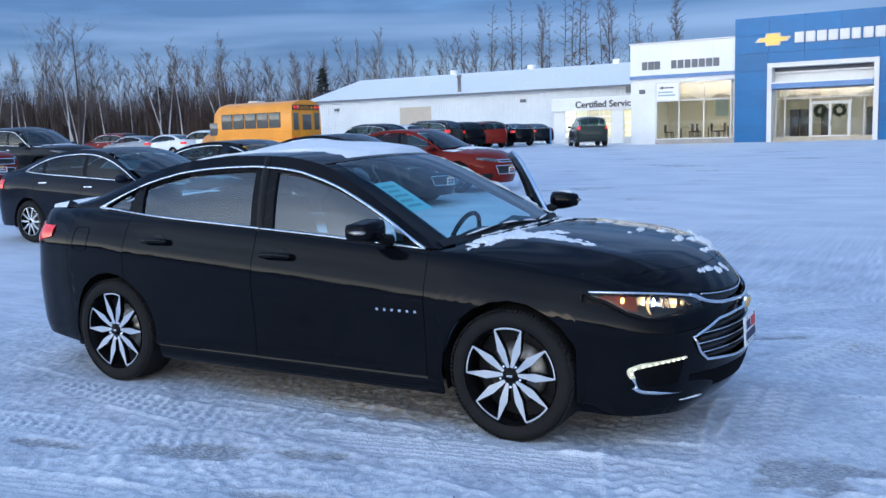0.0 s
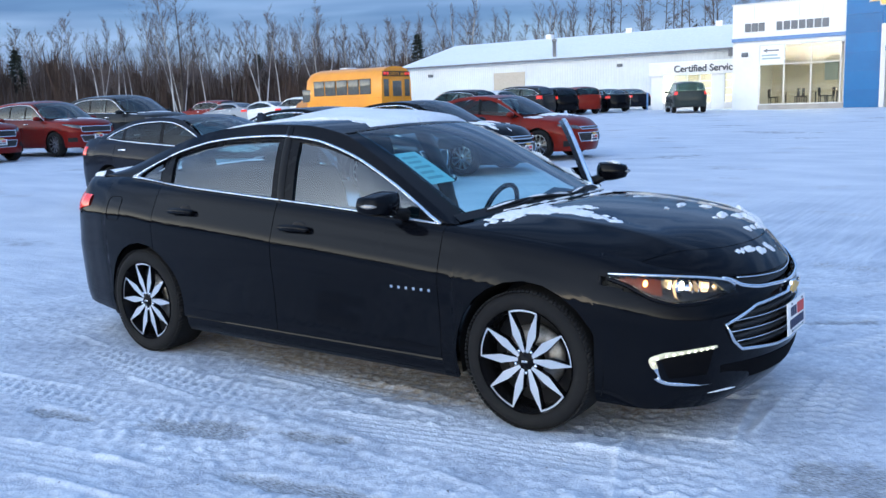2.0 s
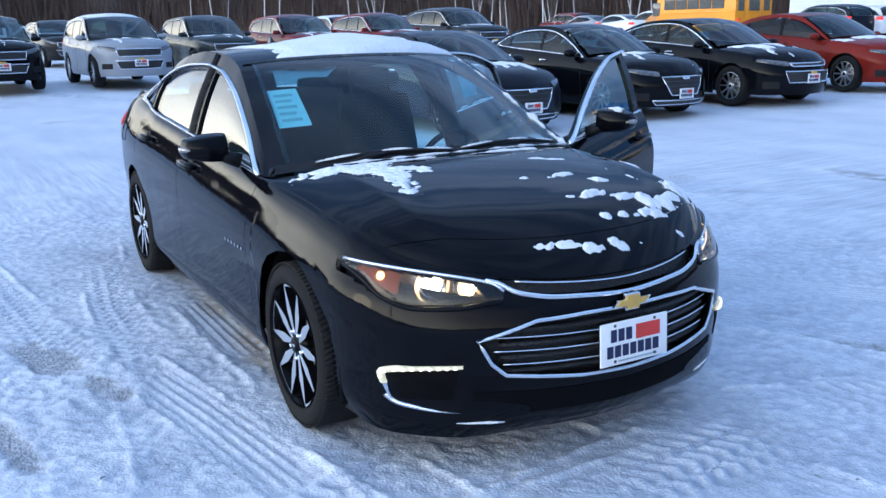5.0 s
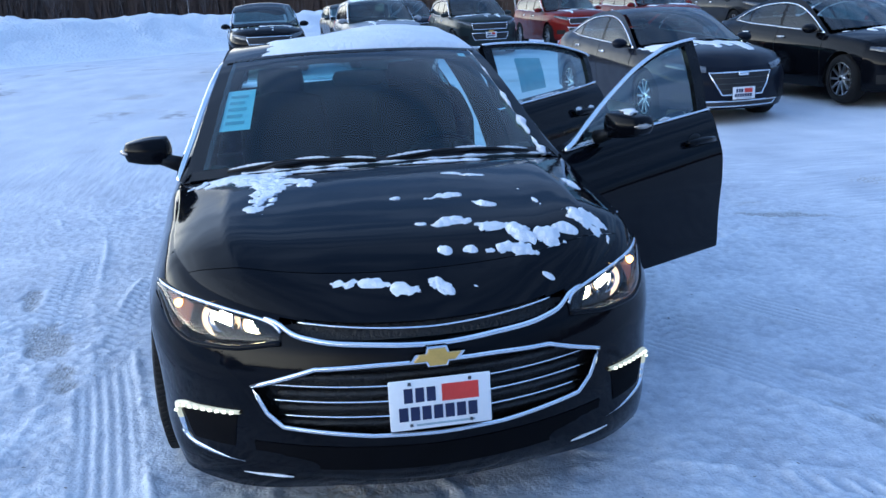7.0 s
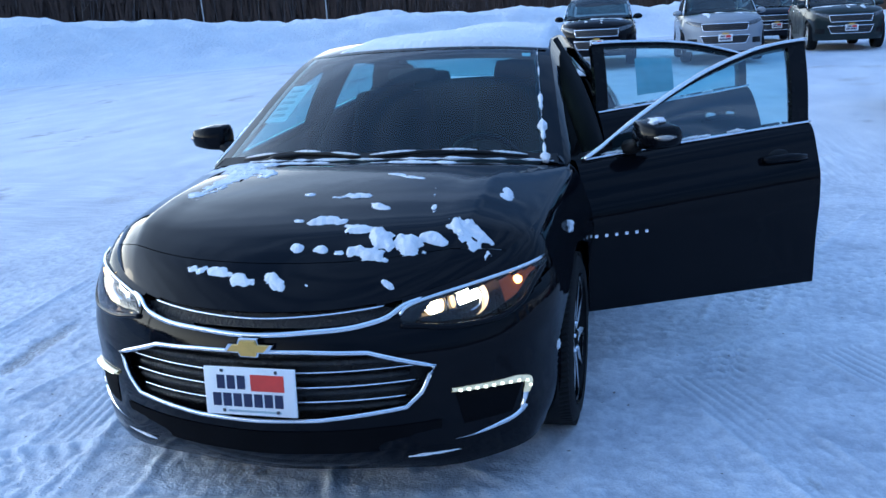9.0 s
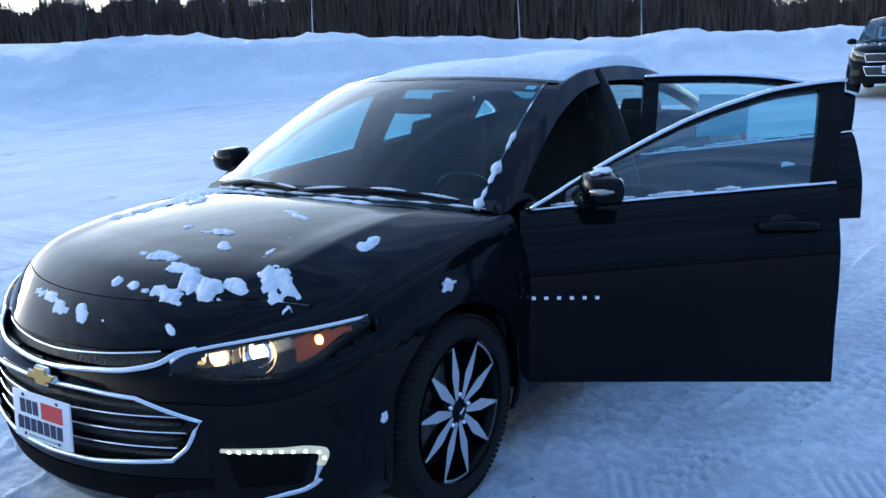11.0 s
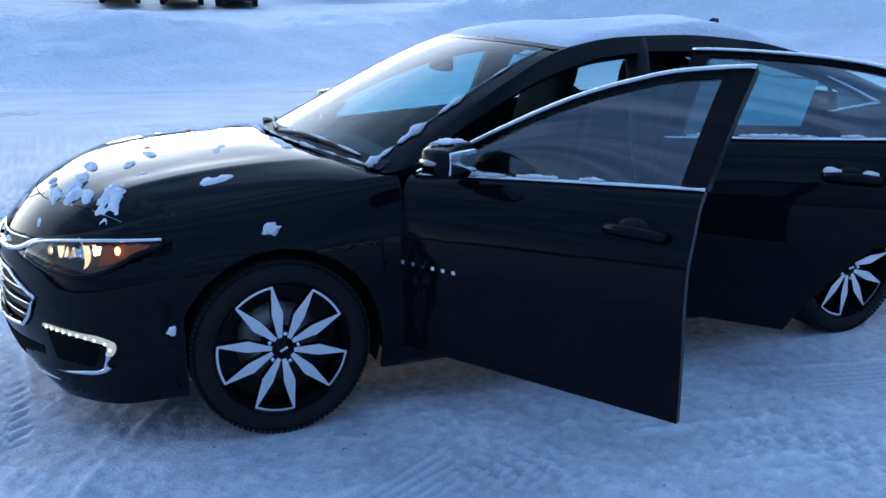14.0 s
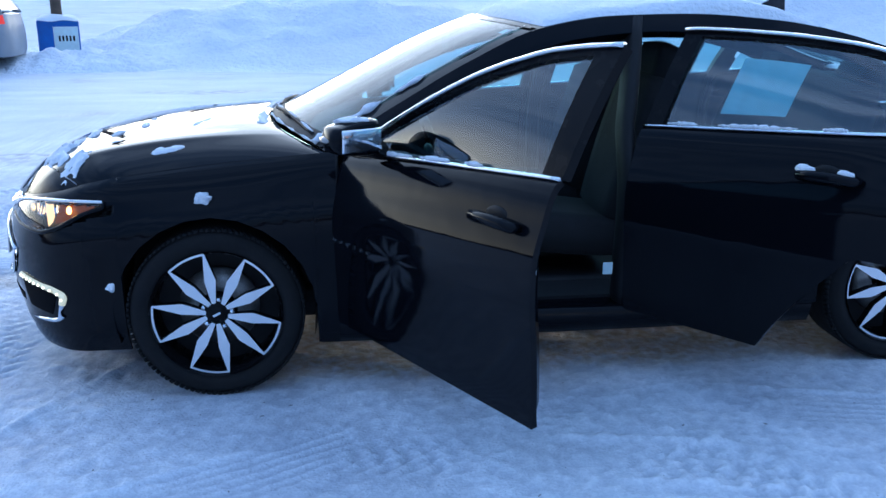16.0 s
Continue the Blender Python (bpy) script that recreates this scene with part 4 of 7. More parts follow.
        sheet("chrome_blade", ribbon([(.800, .318), (.782, .298), (.72, .279), (.65, .268), (.60, .266)], ((0, .016), (.35, .022), (.7, .014), (1, .003))), CHROME, nf, flip=sg > 0)
        st = s.on_front([(k * sg, .222 + .02 * (k - .43)) for k in np.linspace(.46, .63, 8)], .020)
        tube("lip_blade", st, np.array([.002, .004, .006, .005, .006, .005, .004, .002]), SNOW, nf, "chin blade crusted with snow", sides=6)
    # upper grille: chrome wing and thin slat
    wing = crom([(-.875, .775), (-.70, .753), (-.53, .727), (-.475, .714), (-.43, .690), (-.36, .673), (-.18, .658), (0, .650), (.18, .658), (.36, .673), (.43, .690), (.475, .714), (.53, .727)], 80)
    wing = wing[wing[:, 0] > -.52]
    ug = tube("upper_grille", s.on_front(wing, .008), .0095, CHROME, car, "chrome grille wing", sides=8, flat=.75)
    tube("slat", s.on_front([(y, .693 + .09 * abs(y)**1.6) for y in np.linspace(-.42, .42, 31)], -.006), .0042, CHROME, ug, sides=6)
    mb = np.stack([s.on_front([(y, .66 + k * (.075 - .04 * (abs(y) / .5)**2)) for y in np.linspace(-.47, .47, 31)], -.03) for k in (0, .5, 1)])
    sheet("mesh", mb, GRILLE_DARK, ug)
    # lower grille
    half = np.array(low_g)
    loop = np.concatenate([half, (half * (-1, 1))[::-1][1:-1]])
    lp = []
    for a, b in zip(loop, np.roll(loop, -1, 0)):
        n = max(2, int(np.linalg.norm(b - a) / .025))
        lp += [a + (b - a) * k / n for k in range(n)]
    lg = tube("lower_grille", s.on_front(lp, .007), .0078, CHROME, car, "chrome-framed grille with slats", sides=8, closed=True, flat=.8)
    for z, w in ((.435, .47), (.482, .50), (.530, .51)):
        tube("slat", s.on_front([(y, z + .012 * abs(y)) for y in np.linspace(-w, w, 31)], -.012), .0032, CHROME, lg, sides=6, flat=1.6)
    for z in (.41, .46, .505, .555):
        tube("dark_slat", s.on_front([(y, z) for y in np.linspace(-.48, .48, 25)], -.035), .012, GRILLE_DARK, lg, sides=5, flat=1.6)
    make_plate(car, (2.392, 0.0, .482), tilt=-3)
    # bow-shaped emblem with a chrome edge
    def bow(k, x):
        w, h, a = .083 * k, .029 * k, .036 * k
        q = [(-w, -.012 * k), (-a, -.012 * k), (-a + .006, -h), (a - .006, -h), (a, -.012 * k), (w - .018, -.012 * k), (w, .012 * k), (a, .012 * k), (a - .006, h), (-a + .006, h), (-a, .012 * k), (-w + .018, .012 * k)]
        return [(x, p[0], p[1]) for p in q]
    for k, x, m, nm in ((1.0, 0, CHROME, "emblem"), (.84, .006, GOLD, "emblem_fill")):
        V = bow(k, x) + bow(k, x - .012)
        F = [tuple(range(12)), tuple(range(12, 24))[::-1]] + [((i + 1) % 12, i, 12 + i, 12 + (i + 1) % 12) for i in range(12)]
        em = mesh_ob(nm, V, F, m, lg, "gold bow emblem", smooth=False)
        em.location = (2.378, 0, .618)
    # lower intake
    it = np.stack([s.on_front([(y, z + .02 * abs(y)) for y in np.linspace(-.56, .56, 25)], .003) for z in (.245, .29, .335)])
    sheet("lower_intake", it, NICHE, car)
    box("underbody", -2.2, 2.05, -.60, .60, .20, .34, DARK_PLASTIC, car, bevel=.03)
    box("pillar_label", -.152, -.112, .872, .876, .43, .48, STICKER, car, "small white label on the door post", bevel=.001)
    box("cabin_floor", -1.2, 1.0, -.80, .80, .25, .32, INTERIOR, car)

    # doors; the open ones stand a little proud on their tilted hinges
    sp_open = dict(sp)
    sp_open["dlo"] = [(x, z + .014 * max(0, min(1, (.9 - x) / 1.0))) for x, z in sp["dlo"]]
    sp_open["rail"] = [(x, y + .02, z + .014 * max(0, min(1, (.9 - x) / 1.0))) for x, y, z in sp["rail"]]
    shut, ajar = s, Shell(sp_open)
    for sg in (-1, 1):
        s = shut if sg < 0 else ajar
        f = mirror if sg < 0 else (lambda P: P)
        fl = sg < 0
        for nm, a, b in (("front_door", d0 - G, d1 + G), ("rear_door", d1 - G, d2 + G)):
            cn = None if nm == "front_door" else (-.79, .40, .30, .8) if sg > 0 else (-.80, .30, .20, 2.2)
            skin = s.side(a, b, 60, 46, sill=.288, corner=cn)
            door = sheet(nm, f(skin), PAINT_BLACK, car, flip=fl)
            solid(door, .022)
            inner = s.side(a - .012, b + .085, 30, 16, sill=.33, off=-.10, top=.0, corner=cn)
            sheet("inner_panel", f(inner), INTERIOR, door, "dark inner door trim", flip=not fl)
            # edge of the door between skin and trim
            sk, inr = skin, s.side(a, b + .075, 60, 46, sill=.325, off=-.10, corner=cn)
            for k in (0, -1):
                e = np.stack([sk[:, k], inr[:, k]], 1)
                sheet("door_edge", f(e), PAINT_BLACK, door, flip=(k == 0) == fl)
            if sg > 0 and nm == "front_door":
                i = int(np.argmin(np.abs(sk[:, -1, 2] - .77)))
                q = np.stack([[sk[j, -1] * (1 - w_) + inr[j, -1] * w_ + np.array((-.003, .002, 0)) for w_ in (.25, .75)] for j in (i - 2, i, i + 2)])
                sheet("latch_label", q, STICKER, door, "small white label on the door edge")
            row = inr[0][np.linspace(0, inr.shape[1] - 1, sk.shape[1]).round().astype(int)]
            sheet("door_edge", f(np.stack([sk[0], row])), PAINT_BLACK, door, flip=not fl)
            # belt chrome, upper chrome, frame and glass
            x = np.linspace(a, b, 40) if nm == "rear_door" else np.linspace(sp["dlo"][0][0], b, 40)
            tube("belt_chrome", f(s.wall(x, np.zeros(40), .005)), .013, CHROME, door, "chrome belt strip", sides=8, flat=.5, up=(0, 1, 0))
            tube("upper_chrome", f(s.wall(x, s.wz(x, s.dlo(x)), .005)), .016, CHROME, door, "chrome window strip", sides=8, flat=.5, up=(0, 1, 0))
            xa = a - (.17 if nm == "front_door" else .075)
            xe = b + (.085 if nm == "front_door" else .06)
            xt = np.linspace(xa, xe, 40)
            wt_ = s.wz(xt, s.dlo(xt))
            header = s.wall(np.broadcast_to(xt, (4, 40)), wt_ - .055 * np.linspace(1, 0, 4)[:, None], -.004)
            posts = [s.pane(x[0], xa, 16, 14, 0, -.004, 0), s.pane(xe, x[-1], 8, 14, 0, -.004, 0)]
            fo = join("window_frame", [(f(P), fl) for P in posts + [header]], GLOSS_BLACK, door, "black window frame")
            solid(fo, .035)
            gl = sheet("window_glass", f(s.pane(xa + .01, xe - .01, 24, 10, 0, -.016, .012)), GLASS_SIDE, door, flip=fl)
            if sg > 0:
                rs = np.random.RandomState(len(nm))
                for x0, x1 in ((.08, .36), (.40, .55), (.62, .70)) if nm == "front_door" else ((.10, .22), (.30, .58), (.66, .74)):
                    xx = x[0] + (x[-1] - x[0]) * np.linspace(x0, x1, 30)
                    tube("belt_snow", s.wall(xx, np.zeros(30), .008) + (0, 0, .010), np.sin(np.linspace(.04, math.pi - .04, 30))**.5 * (.003 + .009 * rs.rand(30)), SNOW, door, "snow on the belt strip", sides=6)
            # handle
            xh = (d1 + .185) if nm == "front_door" else (d2 + .295)
            u = float(s.ux(xh))
            zh = .885 if nm == "front_door" else .938
            c = s.pt(u, zh, 0)
            pth = [s.pt(float(s.ux(xh + dx)), zh + .004 * math.cos(dx * 20), o) for dx, o in ((-.105, .006), (-.095, .026), (-.05, .033), (0, .035), (.05, .033), (.092, .026), (.105, .006))]
            tube("handle", f(np.array(pth)), [.013, .018, .019, .0195, .019, .018, .013], PAINT_BLACK, door, "black pull handle", sides=8)
            if sg > 0 and nm == "rear_door":
                for dx, r_ in ((-.06, .020), (.075, .024)):
                    q = s.pt(float(s.ux(xh + dx)), zh + .018, .030)
                    bm = bmesh.new()
                    bmesh.ops.create_icosphere(bm, subdivisions=2, radius=1)
                    for v in bm.verts:
                        k = 1 + .3 * noise.noise(v.co * 2)
                        v.co = Vector((q[0] + v.co.x * r_ * 1.5 * k, q[1] + v.co.y * .012 * k, q[2] + v.co.z * r_ * .8 * k))
                    part("handle_snow", bm, SNOW, door, "clump of snow on the handle")
            bm = bmesh.new()
            bmesh.ops.create_uvsphere(bm, u_segments=18, v_segments=10, radius=1)
            for v in bm.verts:
                v.co = Vector((c[0] + .012 + v.co.x * .060, (c[1] - .009 + v.co.y * .011) * sg, c[2] - .004 + v.co.z * .042))
            part("handle_cup", bm, DARK_PLASTIC, door)
            if nm == "front_door":
                # mirror: shell, glass, arm, lamp
                bm = bmesh.new()
                bmesh.ops.create_cube(bm, size=2)
                bmesh.ops.subdivide_edges(bm, edges=bm.edges, cuts=7, use_grid_fill=True)
                for v in bm.verts:
                    p = v.co.copy()
                    k = p.normalized() * max(abs(p.x), abs(p.y), abs(p.z))
                    p = p * .45 + k * .55 * 1.18
                    X = p.x * .048 - .026 * max(0, p.y) ** 1.5 + (.03 * p.x if p.x > 0 else 0)
                    v.co = Vector((.645 + X, (.985 + p.y * .098) * sg, 1.048 + p.z * (.056 - .012 * p.y)))
                part("mirror_shell", bm, PAINT_BLACK, door, "black door mirror")
                box("mirror_glass", .645 - .066, .645 - .052, min(.905 * sg, 1.06 * sg), max(.905 * sg, 1.06 * sg), 1.008, 1.085, CHROME, door, bevel=.006)
                tube("mirror_lamp", f(np.array([(.615, 1.088, 1.050), (.655, 1.090, 1.049), (.685, 1.076, 1.048), (.70, 1.05, 1.047)])), [.006, .013, .012, .006], HEADLAMP, door, sides=6)
                tube("mirror_arm", f(np.array([(.70, .84, .985), (.685, .90, 1.005), (.67, .95, 1.025)])), [.035, .028, .03], DARK_PLASTIC, door, sides=8, flat=1.3)
                # badge: six short chrome bars
                for k in range(6):
                    xk = .895 - .047 * k
                    q = s.pt(float(s.ux(xk)), .628, .003)
                    box("badge_bar", q[0] - .0075, q[0] + .0075, min((q[1] - .002) * sg, (q[1] + .001) * sg), max((q[1] - .002) * sg, (q[1] + .001) * sg), .622, .6355, CHROME, door)
            else:
                if sg > 0:
                    st = s.pane(-.49, -.74, 5, 5, .14, -.024, .085)
                    sheet("price_sheet", f(st), STICKER, door, "pale price sheet behind the glass", flip=fl)
            if sg > 0:
                hx, hy, ang = (d0 - .01, .875, -61.0) if nm == "front_door" else (d1 - .01, .885, -53.0)
                turn = Matrix.Translation((hx, hy, 0)) @ Matrix.Rotation(radians(ang), 4, "Z") @ Matrix.Translation((-hx, -hy, 0))
                door.matrix_local = turn
    s = shut
    # wipers
    for y0, y1, zz in ((-.62, -.02, 0), (.02, .66, 0)):
        P = []
        for k in np.linspace(0, 1, 14):
            y = y0 + (y1 - y0) * k
            P.append((1.19 - .235 * (y / .79)**2 - .02 * math.sin(math.pi * k), y, 1.006 - .045 * (y / .79)**2 + .018 * math.sin(math.pi * k) + .012))
        w = tube("wiper", P, .010, DARK_PLASTIC, car, sides=6)
        tube("wiper_arm", [(1.20 - .23 * ((y0 + .1) / .79)**2, y0 + .1, 1.0 - .04 * ((y0 + .1) / .79)**2), (1.17 - .1 * ((y0 + y1) / 1.6)**2, (y0 + y1) / 2 - .1, 1.02), (1.155 - .2 * ((y0 + y1) / 1.6)**2, (y0 + y1) / 2 + .05, 1.022)], .010, DARK_PLASTIC, w, sides=6)
        for a0, a1 in ((0, 4), (6, 9), (10, 13)):
            R_ = crom([tuple(p) for p in np.array(P)[a0:a1 + 1] + (0, 0, .009)], 16)
            tube("snow_ridge", R_, np.sin(np.linspace(.05, math.pi - .05, 16))**.6 * (.004 + .004 * np.abs(np.sin(np.arange(16) * 1.9 + y0 * 9 + a0))), SNOW, w, sides=6)
    # fin
    bm = bmesh.new()
    V = [(-1.02, 0, 1.430), (-1.225, .032, 1.385), (-1.225, -.032, 1.385), (-1.232, 0, 1.510), (-1.19, 0, 1.514), (-1.12, .03, 1.40), (-1.12, -.03, 1.40)]
    vs = [bm.verts.new(v) for v in V]
    for q in ((0, 5, 4), (5, 1, 3, 4), (0, 4, 6), (6, 4, 3, 2), (1, 2, 3), (0, 6, 2, 1, 5)):
        bm.faces.new([vs[i] for i in q])
    part("antenna_fin", bm, PAINT_BLACK, car)

    # cabin
    dash = []
    for x, z in ((1.05, .93), (.95, .965), (.80, .955), (.70, .90), (.66, .80), (.72, .62), (.80, .45)):
        dash.append([(x - .12 * (y / .74)**2, y, z + .02 * math.cos(y * 8) * (.6 < x < .9)) for y in np.linspace(-.76, .76, 21)])
    solid(sheet("dashboard", np.array(dash), INTERIOR, car), .02)
    ring = [(.50 + .065 * math.sin(a) , .37 + .185 * math.cos(a), .845 + .175 * math.sin(a)) for a in np.linspace(0, 2 * math.pi, 40, endpoint=False)]
    sw = tube("steering_wheel", ring, .016, GLOSS_BLACK, car, "dark steering wheel", sides=8, closed=True)
    bm = bmesh.new()
    bmesh.ops.create_uvsphere(bm, u_segments=16, v_segments=10, radius=1)
    for v in bm.verts:
        v.co = Vector((.52 + v.co.x * .03 + v.co.z * .02, .37 + v.co.y * .075, .835 + v.co.z * .06))
    part("steering_boss", bm, DARK_PLASTIC, sw)
    for a in (math.pi, 0, -math.pi / 2):
        tube("spoke", [(.52, .37, .835), (.50 + .065 * math.sin(a), .37 + .185 * math.cos(a), .845 + .175 * math.sin(a))], .014, DARK_PLASTIC, sw, sides=6)
    def pad(nm, c, size, parent, rot=0, label=""):
        bm = bmesh.new()
        bmesh.ops.create_cube(bm, size=2)
        bmesh.ops.subdivide_edges(bm, edges=bm.edges, cuts=5, use_grid_fill=True)
        M = pose(*c, 0, rot, 0)
        for v in bm.verts:
            p = v.co
            k = p.normalized() * max(abs(p.x), abs(p.y), abs(p.z)) * 1.15
            p = p * .6 + k * .4
            v.co = M @ Vector((p.x * size[0], p.y * size[1], p.z * size[2]))
        return part(nm, bm, INTERIOR, parent, label)
    for y in (-.37, .37):
        st = pad("front_seat", (-.05, y, .52), (.26, .24, .09), car, -6, "dark cloth front seat")
        pad("backrest", (-.36, y, .86), (.085, .235, .33), st, -16)
        pad("headrest", (-.475, y, 1.235), (.05, .125, .085), st, -10)
    rb = pad("rear_bench", (-.95, 0, .56), (.26, .62, .10), car, -6)
    pad("bench_back", (-1.28, 0, .86), (.09, .62, .32), rb, -24)
    for y in (-.38, .38):
        pad("headrest", (-1.42, y, 1.16), (.05, .12, .06), rb, -20)
    box("rear_shelf", -1.85, -1.40, -.6, .6, 1.08, 1.11, INTERIOR, car)
    pad("rear_view_mirror", (.40, 0, 1.30), (.015, .12, .035), car)
    # sheets behind the windscreen
    def on_ws(s0, s1, v0, v1, lift):
        P = s.top(s0, s1, 5, 201, .972, lift)
        k = [int(round((v / .972 + 1) * 100)) for v in np.linspace(v0, v1, 5)]
        return P[:, k]
    ps = sheet("price_sheet", on_ws(.33, .64, -.88, -.70, -.008), STICKER, car, "pale price sheet behind the windscreen")
    for k in range(5):
        sheet("print_bar", on_ws(.37 + .05 * k, .392 + .05 * k, -.86, -.74 - .02 * (k % 2), -.0055), GREY_PRINT, ps)
    sheet("permit_sticker", on_ws(.88, .93, .80, .86, -.006), STICKER, car)
    return car, s, hood


_, SKIN, HOOD = hero_sedan()


# ---- snow lying on the sedan ----
def sedan_snow():
    from_grid = lambda P: (P.reshape(-1, 3).tolist(), grid_faces(*P.shape[:2]))
    V, F = from_grid(HOOD)
    tree = BVHTree.FromPolygons(V, F)
    r = np.random.RandomState(8)
    SV, SF = [], []
    def clump(x, y, a, b, ang, h, seed, solid_=1.0):
        n, m = max(8, int(a / .0052)), max(8, int(b / .0052))
        c, s_ = math.cos(radians(ang)), math.sin(radians(ang))
        n0, ok = len(SV), []
        for i in range(n):
            for j in range(m):
                u, v = 2.2 * i / (n - 1) - 1.1, 2.2 * j / (m - 1) - 1.1
                px, py = x + c * u * a / 2 - s_ * v * b / 2, y + s_ * u * a / 2 + c * v * b / 2
                q = .72 - u * u - v * v + 1.15 * solid_ * float(fbm(np.array(px * 1.0 + seed), np.array(py * 1.0), 17, 3, seed % 7)) + 1.0 * float(fbm(np.array(px), np.array(py + seed), 44, 3, 3))
                hit = tree.ray_cast(Vector((px, py, 2)), Vector((0, 0, -1)))[0]
                ok.append(hit is not None and px < 2.30)
                SV.append((px, py, (hit.z if ok[-1] else .5) + (.75 * h * max(q, 0)**.6 if q > 0 else 0) - (.001 if q > 0 else .006)))
        SF.extend([tuple(k + n0 for k in f) for f in grid_faces(n, m) if all(ok[k] for k in f)])
    for k, (x, y, a, b, ang, h) in enumerate((
            (1.19, -.55, .44, .20, 74, .016), (1.52, -.47, .48, .13, -8, .010), (1.34, -.48, .38, .17, 35, .013), (1.40, -.37, .28, .10, 45, .010), (1.21, -.30, .34, .08, 80, .012), (1.245, .25, .40, .05, 92, .010), (1.502, .278, .16, .05, 70, .006),
            (1.745, -.01, .10, .04, 90, .012), (1.76, .13, .18, .05, 95, .016), (1.85, .275, .12, .05, 70, .016), (1.98, .03, .05, .03, 90, .010), (1.985, .13, .17, .05, 95, .020), (2.02, .25, .13, .06, 90, .022),
            (2.13, .085, .08, .045, 90, .018), (2.13, .16, .06, .035, 90, .016), (2.135, .215, .05, .03, 90, .014), (2.125, .33, .17, .05, 95, .020), (2.055, .345, .11, .10, 60, .032), (2.062, .435, .11, .09, 80, .032),
            (1.945, .605, .19, .14, 60, .034), (2.02, .505, .10, .05, 90, .020), (1.585, .668, .16, .055, 8, .014), (1.84, .465, .10, .025, 10, .006), (1.70, .43, .16, .02, 10, .005),
            (2.205, -.20, .24, .035, 80, .012), (2.245, -.06, .10, .045, 80, .020), (2.245, .045, .12, .045, 65, .020), (2.245, .20, .11, .025, 85, .012), (2.19, .40, .05, .025, 85, .010))):
        clump(x, y, a * (1.05 if x > 1.5 else 1), b * (.88 if x > 1.5 else 1), ang, h, k * 13 + 5, .4 if h > .03 or k in (0, 2) else 1.0)
    tagged(mesh_ob("hood_snow", SV, SF, SNOW), "clumps of wind-blown snow lying on the black hood", "snow", kind="stuff")
    # roof cover: thick on the left, ragged on the right
    P = SKIN.top(1.02, 3.02, 90, 81, 1.0)
    t, v = np.linspace(0, 1, 90)[:, None], np.linspace(-1, 1, 81)[None]
    rag = .10 * fbm(P[..., 0], P[..., 1], 4, 3, 4) + .05 * fbm(P[..., 0], P[..., 1], 18, 2, 6)
    right = v + .70 + .5 * rag * 2 - .05 * np.sin(t * 5)
    cover = np.clip(right / .05, 0, 1) * np.clip((.985 - v + .12 * rag) / .05, 0, 1) * np.clip((t - .005 + .04 * rag) / .03, 0, 1) * np.clip((1 - t + .05 * rag) / .05, 0, 1)
    hole = np.exp(-(((P[..., 0] - .02) / .13)**2 + ((P[..., 1] + .40) / .05)**2))
    th = cover**.5 * (.014 + .026 * np.clip(v + .5, 0, 1) * np.clip(1.25 - v, 0, 1) + .040 * np.clip((t - .30) / .4, 0, 1) * np.clip((v + .3) / .8, 0, 1) * np.clip((1.02 - t) / .25, 0, 1) + .010 * fbm(P[..., 0], P[..., 1], 3, 3, 2) + .004 * fbm(P[..., 0], P[..., 1], 14, 2, 2)) * (1 - .95 * np.clip(hole * 1.6, 0, 1))
    P[..., 2] += np.where(cover > 0, th, 0) - np.where(cover * (1 - hole) > .02, .0005, .008)
    tagged(sheet("roof_snow", P, SNOW), "smooth white snow lying thick on the sedan roof", "snow", kind="stuff")
    # crust along the left screen edge, sills and mirrors
    E = SKIN.top(.0, .97, 60, 3, .905, .008)[:, 2]
    rad = (.030 * (1 - np.linspace(0, 1, 60))**2.5 + .007) * np.clip(2.4 * fbm(np.linspace(0, 14, 60), np.zeros(60), 1, 3, 5) + .45 * (1 - 2.6 * np.linspace(0, 1, 60)), 0, 1) + .0004
    V, F = tube_data(E, rad, 7)
    V2, F2 = tube_data(SKIN.top(.0, .035, 6, 61, .95, .004)[2, 8:] + (0.02, 0, .004), .0005 + .016 * np.clip(fbm(np.linspace(0, 22, 53), np.zeros(53), 1, 3, 8) + .1, 0, 1), 7)
    n0 = len(V)
    tagged(mesh_ob("screen_snow", np.concatenate([V, V2]), F + [tuple(k + n0 for k in f) for f in F2], SNOW), "crust of snow along the windscreen edge", "snow", kind="stuff")
    def lump(nm, c, size, seed, label):
        bm = bmesh.new()
        bmesh.ops.create_icosphere(bm, subdivisions=3, radius=1)
        for q in bm.verts:
            k = 1 + .7 * noise.noise(q.co * 1.8 + Vector((seed, 0, 0)))
            q.co = Vector((c[0] + q.co.x * size[0] * k, c[1] + q.co.y * size[1] * k, c[2] + q.co.z * size[2] * k))
        tagged(part(nm, bm, SNOW, None), label, "snow")
    lump("snow_lump", (1.435, .876, .785), (.034, .014, .021), 3, "small lump of snow stuck on the fender")
    lump("snow_lump", (1.80, .868, .45), (.016, .010, .017), 5, "small lump of snow stuck on the bumper corner")
    lump("snow_lump", (.89, 1.18, 1.105), (.045, .032, .015), 7, "small lump of snow on the door mirror")
    # trunk lid
    D = SKIN.cap(SKIN.sp["joint"][-1], False, 30, 61, (-1.80, 1.136), .025, lambda t: np.sin(math.pi * t))
    tt, vv = np.linspace(0, 1, 30)[:, None], np.linspace(-1, 1, 61)[None]
    rg = .2 * fbm(D[..., 0], D[..., 1], 5, 3, 11)
